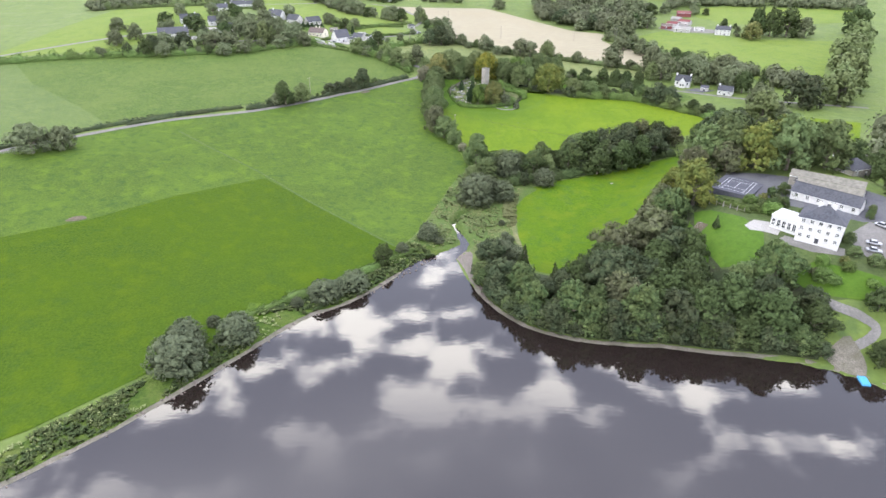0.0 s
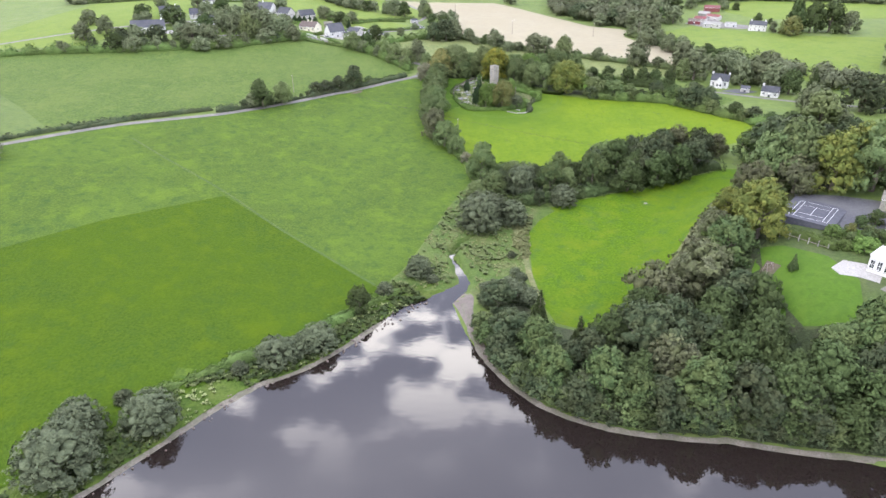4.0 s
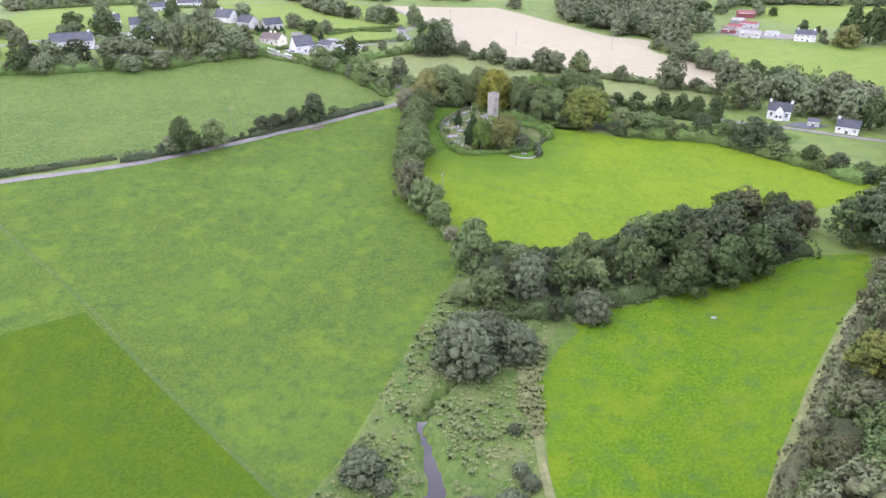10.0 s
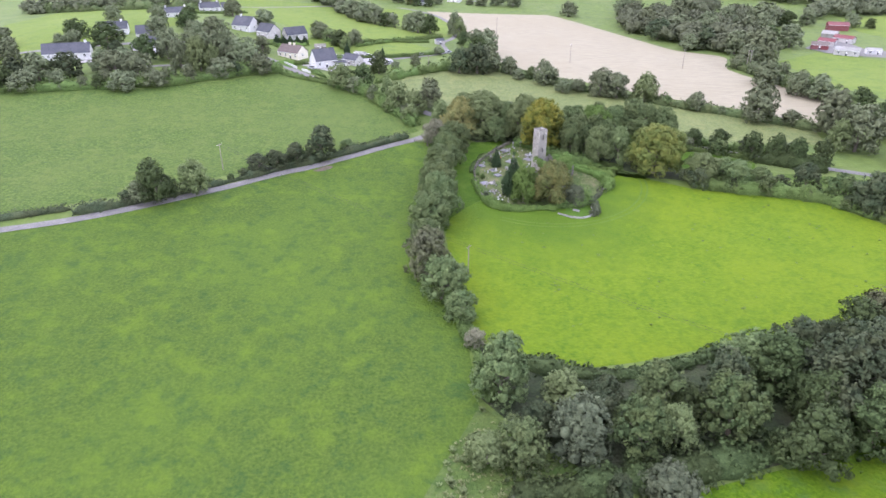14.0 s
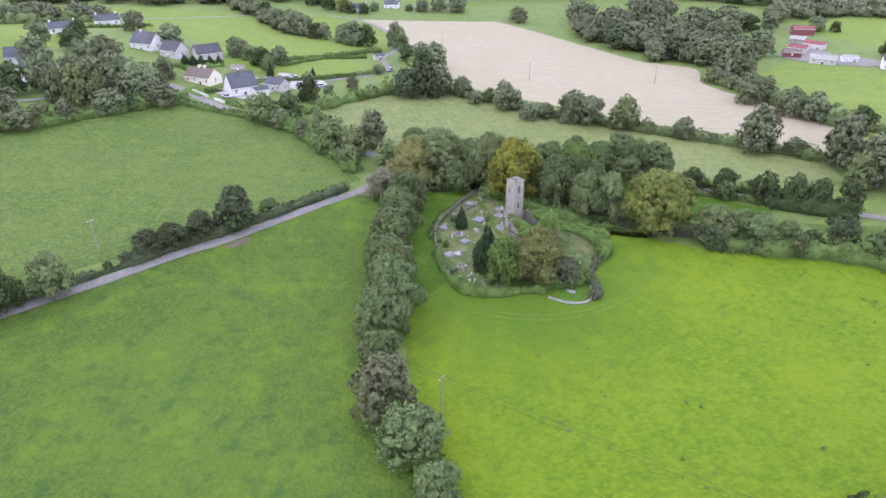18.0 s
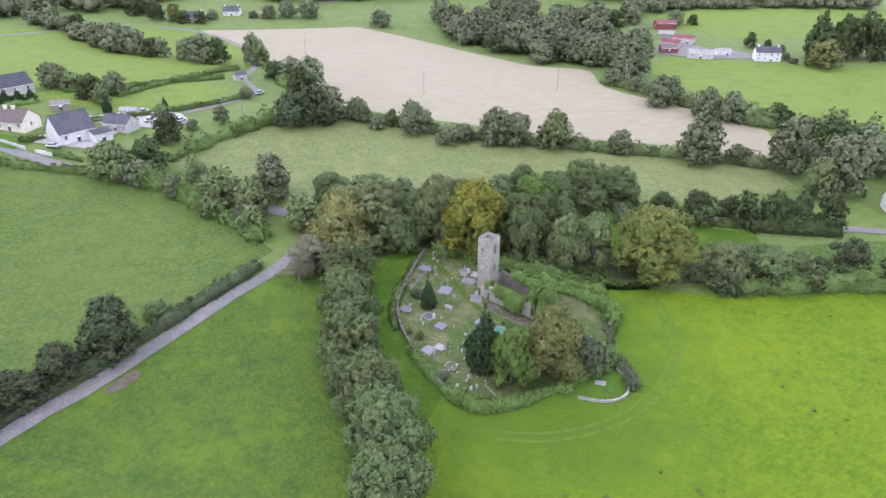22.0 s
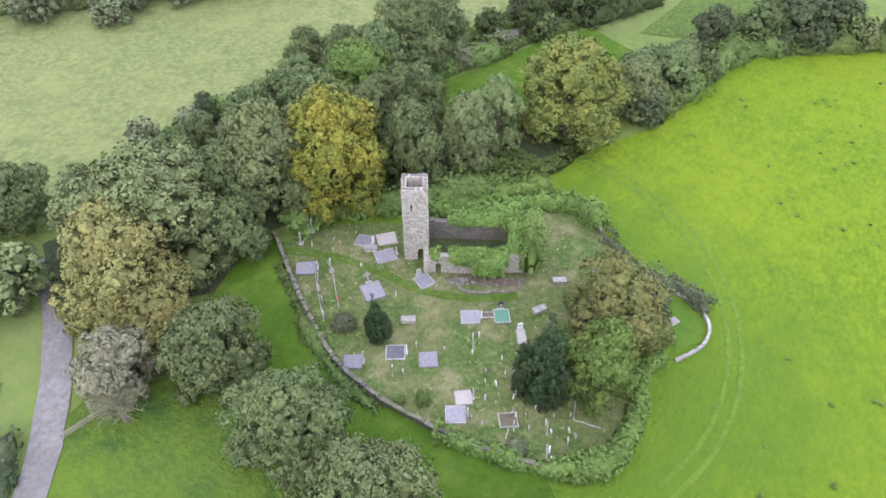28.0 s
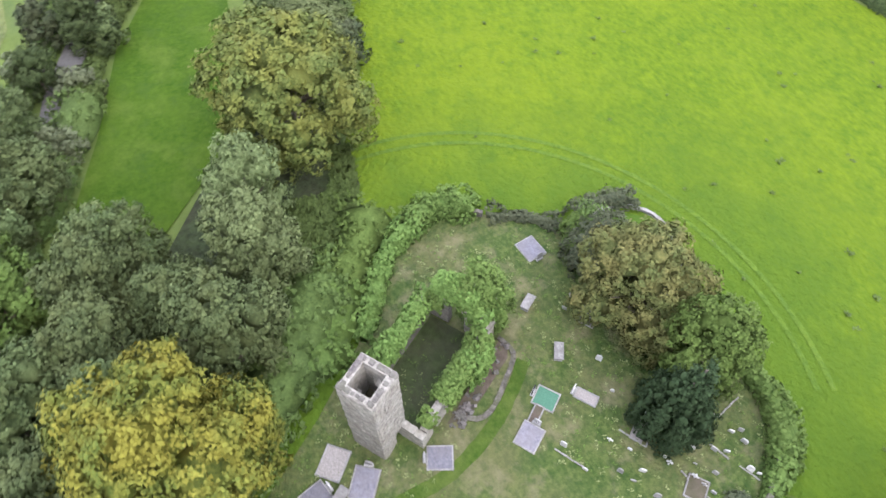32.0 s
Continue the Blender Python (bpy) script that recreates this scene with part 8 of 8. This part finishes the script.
# ball court, laid on the yard
C0 = pose(105.4, 215.4, max(ground_z(105.4 + u, 215.4 + v) for u in (-7, 0, 7) for v in (-8, 0, 8)) + 0.25, 0, 0, -40)
ct = new("tennis_court")
ct.matrix_world = C0
tagged(ct, "small blue-grey tennis court with white lines", "court")
b = bmesh.new()
box(b, -7.0, 7.0, -8.4, 8.4, -2.2, 0.0)
part("court_surface", b, "court_paint", ct)
for a, c, d, f in ((-4.9, 4.9, 6.1, 6.22), (-4.9, 4.9, -6.22, -6.1), (-4.9, -4.78, -6.1, 6.1), (4.78, 4.9, -6.1, 6.1), (-3.7, -3.58, -6.1, 6.1), (3.58, 3.7, -6.1, 6.1), (-3.58, 3.58, 3.2, 3.32), (-3.58, 3.58, -3.32, -3.2), (-0.06, 0.06, -3.2, 3.2)):
    b = bmesh.new()
    box(b, a, c, d, f, 0.002, 0.008)
    part("court_line", b, "court_line", ct)
house(134, 210.8, -36, 23, 6.5, 2.8, 4.1, "rubble_stone", "mossy_roof", 5, label="long stone outbuilding with a mossy tin roof", category="outbuilding", chimneys=(), group="outbuildings of the big house")
house(131.2, 203.8, -42, 20, 5.4, 3.0, 4.6, "grey_render", "mossy_roof", 2, label="low outbuilding with an olive tin roof", category="outbuilding", chimneys=(), group="outbuildings of the big house")
house(127.4, 197.8, -46, 21, 5.4, 2.7, 5.2, "white_render", "slate", 6, label="long white outbuilding with a slate roof", category="outbuilding", chimneys=(), group="outbuildings of the big house")
house(112.7, 233, -30, 4, 2.6, 2.2, 2.6, "white_render", "white_paint", 1, label="small white shelter beside the court", category="shed", chimneys=(), back=False, doors=())
house(176, 266, -40, 12, 8, 3.5, 6.5, "tin_roof", "tin_roof", 0, label="dark grey tin barn among trees", category="barn", chimneys=(), group="outbuildings of the big house")
house(151, 225, 20, 9, 8, 3.2, 6, "rubble_stone", "slate", 2, hip=True, label="stone outbuilding with a hipped slate roof", category="outbuilding", chimneys=(), group="outbuildings of the big house")
# pergola path round the lawn
e = thing("pergola", 96, 200.5, ground_z(96, 200.5), -48, "pale wooden posts and rail along the garden path", "pergola")
for i in range(6):
    b = bmesh.new()
    x = -6 + 2.4 * i
    box(b, x - 0.1, x + 0.1, -0.1, 0.1, -1.5, 1.8, bevel=0.01)
    part("post", b, "pale_stone", e)
    b = bmesh.new()
    box(b, x - 0.08, x + 0.08, -0.5, 0.5, 1.8, 1.92)
    part("cross_beam", b, "post_wood", e)
b = bmesh.new()
box(b, -6.2, 6.2, -0.06, 0.06, 0.9, 1.0)
part("rail", b, "post_wood", e)
hedge("garden_hedge", [(92, 207), (98, 202), (102, 195)], 2.2, 2.2, "leaf_hedge", 50, 0.32, "dark clipped hedge above the lawn", seed=70, rough=0.15)
plant([(109, 203, 3.4, 3.2, 'r'), (112, 200, 4, 4, 'l'), (105, 203, 5, 3, 's'), (108, 194, 6, 4, 'i'), (104, 196, 4, 2.6, 's'), (89, 190, 3, 4.5, 'n'), (111, 166, 4, 3, 'i'), (117, 163, 4, 3, 's'), (125, 164, 5, 4, 'l'), (131, 164, 6, 4, 's'), (122, 158, 4, 2.2, 'i'), (112, 160, 4, 2.4, 's'), (116, 190, 3, 3.5, 's'), (113, 206, 4, 4, 'e'), (117.5, 207, 4.5, 4.6, 'e'), (120, 203.5, 3.6, 3.4, 'l'), (110, 197.5, 4.5, 4, 'e'), (107, 199, 3.6, 3, 'l'), (114, 198, 3.6, 3.6, 'e'), (122, 173.5, 4.6, 3.6, 'e'), (121, 168, 4.4, 3.2, 'l'), (117, 165.5, 3.4, 2.2, 'r'), (104, 166, 5, 3, 'l'), (108, 163, 4, 2.4, 'p'), (99, 168, 4, 3, 'e'), (135, 186, 3, 3.6, 'e'), (138, 190, 3, 3, 'l')], "mid", "garden shrubs of the big house")
# play frame on the lawn
e = thing("climbing_frame", 84.4, 192.4, ground_z(84.4, 192.4), 20, "wooden climbing frame on a bark patch", "climbing frame")
for sx in (-1, 1):
    for sy in (-1, 1):
        b = bmesh.new()
        tube(b, (sx * 1.1, sy * 0.8, -0.3), (sx * 0.8, sy * 0.15, 2.4), 0.07, 0.06, 6)
        part("leg", b, "post_wood", e)
b = bmesh.new()
tube(b, (-1.2, 0, 2.4), (1.2, 0, 2.4), 0.07, 0.07, 6)
part("top_bar", b, "post_wood", e)


def car(x, y, rz, label):
    e = thing("car", x, y, ground_z(x, y) + 0.24, rz, label, "car", "parked cars")
    b = bmesh.new()
    box(b, -2.1, 2.1, -0.85, 0.85, 0.28, 0.82, bevel=0.14)
    body = part("body", b, "car_silver", e)
    b = bmesh.new()
    vs = box(b, -1.3, 1.0, -0.78, 0.78, 0.8, 1.42, bevel=0.08)
    for v in vs:
        if v.co.z > 1.2:
            v.co.x *= 0.72
            v.co.y *= 0.86
    part("cabin", b, "window_dark", body)
    b = bmesh.new()
    box(b, -0.85, 0.6, -0.62, 0.62, 1.41, 1.47, bevel=0.02)
    part("roof", b, "car_silver", body)
    for sx in (-1.3, 1.3):
        for sy in (-0.8, 0.8):
            b = bmesh.new()
            tube(b, (sx, sy - 0.1, 0.32), (sx, sy + 0.1, 0.32), 0.32, 0.32, 12)
            w = part("wheel", b, "tyre", e)
            b = bmesh.new()
            tube(b, (sx, sy - 0.11, 0.32), (sx, sy + 0.11, 0.32), 0.18, 0.18, 10)
            part("rim", b, "car_silver", w)


patch("car_park", [(122, 176), (134, 184), (140, 180), (132, 166), (124, 167)], "lane_tar", 0.24, 2.5, label="gravel forecourt", category="yard")
car(128.6, 172, -30, "silver car parked on the gravel")
car(127, 168.9, -25, "silver car parked on the gravel")
car(136, 181, -60, "silver car parked beside the outbuilding")
car(-34, 546.5, 40, "silver car parked on the lane")
for cx, cy, cr in ((-74.5, 521.5, 20), (-71, 523, 35), (-66.5, 525.5, 30), (-59.5, 531.5, 40), (-56, 531, 70), (-56, 521, 10), (-52.5, 525, -30), (-46.5, 521.5, 60), (-19.5, 560, 50)):
    car(cx, cy, cr, "pale old car standing in the cluttered yard" if cx < -30 else "silver car parked on the track")
car(-80, 496, -20, "silver car parked at the white house")
# slipway, path and float
ribbon("shore_path", [(104.5, 158), (110.6, 154), (116.5, 150.5), (119, 147.5), (116, 145), (110, 143)], 2.4, "lane_tar", 0.25, "pale gravel path down to the slip", "path")
patch("slipway", [(103.5, 142.3), (108, 145.5), (111.7, 146.4), (112.6, 140), (110.8, 135), (107, 136), (104.5, 139)], "shingle", 0.3, 1.5, 2, label="pale concrete boat slip", category="slipway")
e = thing("floating_pontoon", 109.4, 133.4, 0.05, 80, "blue plastic float moored at the slip", "pontoon")
b = bmesh.new()
box(b, -1.9, 1.9, -1.1, 1.1, -0.25, 0.35, bevel=0.1)
part("float", b, "blue_plastic", e)
b = bmesh.new()
box(b, -1.7, 1.7, -0.9, 0.9, 0.352, 0.4)
part("deck", b, "blue_plastic", e)

# ---- poles and wires ----
POLE_TOP = {}


def pole(x, y, h, rz, label="weathered wooden utility pole", twin=False):
    e = thing("utility_pole", x, y, ground_z(x, y), rz, label, "pole", "utility poles")
    for dx in ((-0.9, 0.9) if twin else (0,)):
        b = bmesh.new()
        tube(b, (dx, 0, -0.8), (dx, 0, h), 0.16, 0.11, 8)
        part("shaft", b, "post_wood", e)
    b = bmesh.new()
    w = 1.5 if twin else 0.9
    box(b, -w, w, -0.07, 0.07, h - 0.45, h - 0.3)
    part("crossarm", b, "post_wood", e)
    for dx in (-w + 0.15, 0, w - 0.15):
        b = bmesh.new()
        tube(b, (dx, 0, h - 0.3), (dx, 0, h - 0.06), 0.06, 0.04, 6)
        part("insulator", b, "white_paint", e)
    return Vector((x, y, ground_z(x, y) + h - 0.1))


line1 = [pole(-77, 377.7, 9, 60), pole(6.7, 329.5, 9, 60), pole(112.7, 268, 8, 60)]
line2 = [pole(5.5, 647, 10, 60), pole(48.2, 555, 10, 60)]
pole(108, 551, 10, 20)
pole(141, 549, 11, 20, "tall twin-legged utility pole", True)
pole(-61, 474, 8, 20)
pole(-25, 511, 8.5, 0)


def wire(p, q, sag, off, name="overhead_wire"):
    b = bmesh.new()
    n = 10
    pts = []
    for i in range(n + 1):
        f = i / n
        v = p.lerp(q, f)
        pts.append(v + Vector((off * 0.86, off * 0.5, -sag * 4 * f * (1 - f))))
    side = (q - p).cross(Vector((0, 0, 1))).normalized()
    rings = [[b.verts.new(v + side * 0.028 * math.cos(k * 2.094) + Vector((0, 0, 0.028 * math.sin(k * 2.094)))) for k in range(3)] for v in pts]
    for r0, r1 in zip(rings, rings[1:]):
        for k in range(3):
            b.faces.new((r0[k], r0[(k + 1) % 3], r1[(k + 1) % 3], r1[k]))
    solo(name, b, "wire", "thin sagging overhead wire between poles", "wire")


for off in (-0.6, 0.6):
    wire(line1[0], line1[1], 1.6, off)
    wire(line1[1], line1[2], 1.8, off)

# gate and rails beside the lane
e = thing("field_fence", -15.2, 416.2, ground_z(-15.2, 416.2), -10, "weathered post and rail fence at the lane's end", "fence")
for i in range(5):
    b = bmesh.new()
    box(b, -4 + 2 * i - 0.06, -4 + 2 * i + 0.06, -0.06, 0.06, -0.4, 1.2)
    part("post", b, "post_wood", e)
for z in (0.45, 0.8, 1.1):
    b = bmesh.new()
    box(b, -4, 4, -0.03, 0.03, z, z + 0.09)
    part("rail", b, "post_wood", e)
e = thing("field_fence", -176, 262, ground_z(-176, 262), 49, "pale post and rail fence along the lane", "fence")
for i in range(15):
    b = bmesh.new()
    box(b, -14 + 2 * i - 0.08, -14 + 2 * i + 0.08, -0.08, 0.08, -0.6, 1.3)
    part("post", b, "pale_stone", e)
for z in (0.6, 1.05):
    b = bmesh.new()
    box(b, -14, 14, -0.04, 0.04, z, z + 0.12)
    part("rail", b, "pale_stone", e)

# ---- rough growth, too many to count ----


def inside_of(px, py, area):
    hit = False
    for (ax, ay), (bx, by) in zip(area, area[1:] + area[:1]):
        if (ay > py) != (by > py) and px < (bx - ax) * (py - ay) / (by - ay) + ax:
            hit = not hit
    return hit


def tussocks(name, area, n, r, h, mat, label, seed, blades=14, clump=0.0):
    """Upright tufts of blades scattered over an area, gathered by a slow noise."""
    rnd = random.Random(seed)
    xs, ys = [p[0] for p in area], [p[1] for p in area]
    vs, fs, k, tries = [], [], 0, 0
    while k < n and tries < n * 30:
        tries += 1
        x, y = rnd.uniform(min(xs), max(xs)), rnd.uniform(min(ys), max(ys))
        if not inside_of(x, y, area) or noise.noise(Vector((x * 0.09, y * 0.09, seed))) < clump:
            continue
        k += 1
        gz = ground_z(x, y) + 0.08
        rr, hh = r * rnd.uniform(0.6, 1.5), h * rnd.uniform(0.6, 1.4)
        for _ in range(blades):
            a, o = rnd.uniform(0, 6.28), rnd.uniform(0.1, 1) * rr
            d = Vector((math.cos(a), math.sin(a), 0))
            s = Vector((-d.y, d.x, 0)) * rr * 0.28
            p = Vector((x, y, gz)) + d * o * 0.6
            t = Vector((x, y, gz + hh * rnd.uniform(0.6, 1))) + d * (o + hh * 0.4)
            i = len(vs)
            vs += [tuple(p - s), tuple(p + s), tuple(t + s * 0.6), tuple(t - s * 0.6)]
            face = (i, i + 1, i + 2, i + 3)
            fs.append(face if (s * 2).cross(t - p).z > 0 else face[::-1])
    me = bpy.data.meshes.new(name)
    me.from_pydata(vs, [], fs)
    me.polygons.foreach_set("use_smooth", [True] * len(fs))
    up = np.random.default_rng(seed).normal(0, 0.3, (len(vs), 3)) + np.array((0, 0, 1))
    me.normals_split_custom_set_from_vertices((up / np.linalg.norm(up, axis=1)[:, None]).tolist())
    me.materials.append(MATS[mat])
    return tagged(new(name, me), label, "grass", kind="stuff")


MARSH = [(-8, 219), (-3, 238), (4, 262), (12, 284), (22, 276), (34, 260), (28, 240), (27, 222), (24, 204), (18, 198), (13, 199), (11.5, 206), (11.5, 214), (9.5, 221), (8, 230), (2.5, 232), (3.5, 221), (5.5, 213), (3, 209.5), (-8, 206), (-14, 207)]
tussocks("rushes", MARSH, 1100, 0.42, 0.3, "leaf_reed", "rushes and coarse grass in the marsh", 1, blades=9, clump=-0.3)
tussocks("marsh_weeds", MARSH, 300, 0.7, 0.5, "leaf_w", "green weeds and brambles in the marsh", 2, clump=0.05)
BANK = [(x - 0.6, y + 0.8) for x, y in SHORE_W[:-1]] + [(x - 7.4, y + 8.4) for x, y in reversed(SHORE_W[:-1])]
tussocks("bank_weeds", BANK, 3000, 0.6, 0.5, "leaf_e", "weeds and coarse grass on the lake bank", 3, blades=11, clump=-0.25)
tussocks("bank_reeds", BANK, 600, 0.45, 0.45, "leaf_reed", "pale seeding grass on the lake bank", 4, blades=11, clump=-0.1)
NORTH = [(10, 346), (6, 362), (48, 362), (60, 385), (110, 378), (128, 358), (142, 336), (100, 326), (60, 314), (30, 306)]
tussocks("field_tufts", NORTH, 90, 0.36, 0.2, "leaf_hedge", "dark rush tufts dotted over the meadow", 5, blades=18)
tussocks("field_tufts", [(33, 200), (32, 240), (52, 264), (100, 284), (116, 280), (80, 236), (48, 190)], 30, 0.3, 0.2, "leaf_m", "dark tufts dotted over the small meadow", 6, blades=16)
tussocks("dry_stems", [(25, 224), (29, 226), (30, 242), (33, 253), (27, 257), (24, 242)], 300, 0.4, 0.6, "leaf_reed", "bleached dry stems along the meadow's edge", 7)
tussocks("bracken", [(61, 197), (69, 198), (87, 223), (107, 249), (127, 273), (123, 277), (101, 254), (81, 227), (65, 204)], 700, 0.7, 0.8, "leaf_p", "brown bracken along the wood's edge", 8)
tussocks("yard_tufts", YARD, 900, 0.2, 0.16, "leaf_m", "longer grass tufts between the graves", 9, blades=8, clump=-0.1)
tussocks("yard_straw", YARD, 700, 0.22, 0.14, "leaf_reed", "dry bleached grass between the graves", 10, blades=8, clump=-0.05)

tussocks("brambles", [(29, 414), (36, 406.5), (46, 400.5), (56, 396.5), (66, 395), (62, 402), (50, 407), (40, 412), (32, 419), (24, 421)], 1500, 0.6, 0.75, "leaf_hedge", "dark bramble slope behind the church", 11, blades=12)
tussocks("wood_ferns", [(58, 206), (66, 206), (84, 230), (104, 252), (122, 274), (130, 266), (112, 240), (96, 222), (84, 204), (70, 196)], 1300, 0.7, 0.8, "leaf_hedge", "ferns and bramble under the wood's edge", 12, blades=11)

# rocks at the waterline
b = bmesh.new()
rnd = random.Random(31)
for i in range(160):
    k = rnd.randrange(len(SHORE_W) - 3) + 1
    f = rnd.random()
    x = SHORE_W[k][0] * (1 - f) + SHORE_W[k + 1][0] * f + rnd.gauss(0.6, 0.8)
    y = SHORE_W[k][1] * (1 - f) + SHORE_W[k + 1][1] * f - rnd.gauss(0.3, 0.8)
    s = rnd.uniform(0.1, 0.42)
    vs = bmesh.ops.create_icosphere(b, subdivisions=1, radius=s, matrix=Matrix.Translation((x, y, max(0, ground_z(x, y)) + s * 0.2)))["verts"]
    for v in vs:
        v.co += Vector((rnd.uniform(-1, 1), rnd.uniform(-1, 1), rnd.uniform(-1, 0.4))) * s * 0.25
solo("shore_rocks", b, "mud", "dark wet rocks along the waterline", "rocks", kind="stuff")
b = bmesh.new()
vs = bmesh.ops.create_icosphere(b, subdivisions=2, radius=0.8)["verts"]
for v in vs:
    v.co = Vector((v.co.x, v.co.y * 0.7, max(v.co.z * 0.5, -0.2))) * (1 + 0.25 * noise.noise(v.co * 2))
solo("field_boulder", b, "pale_stone", "pale boulder lying in the small meadow", "rock", at=pose(74, 263.5, ground_z(74, 263.5)))
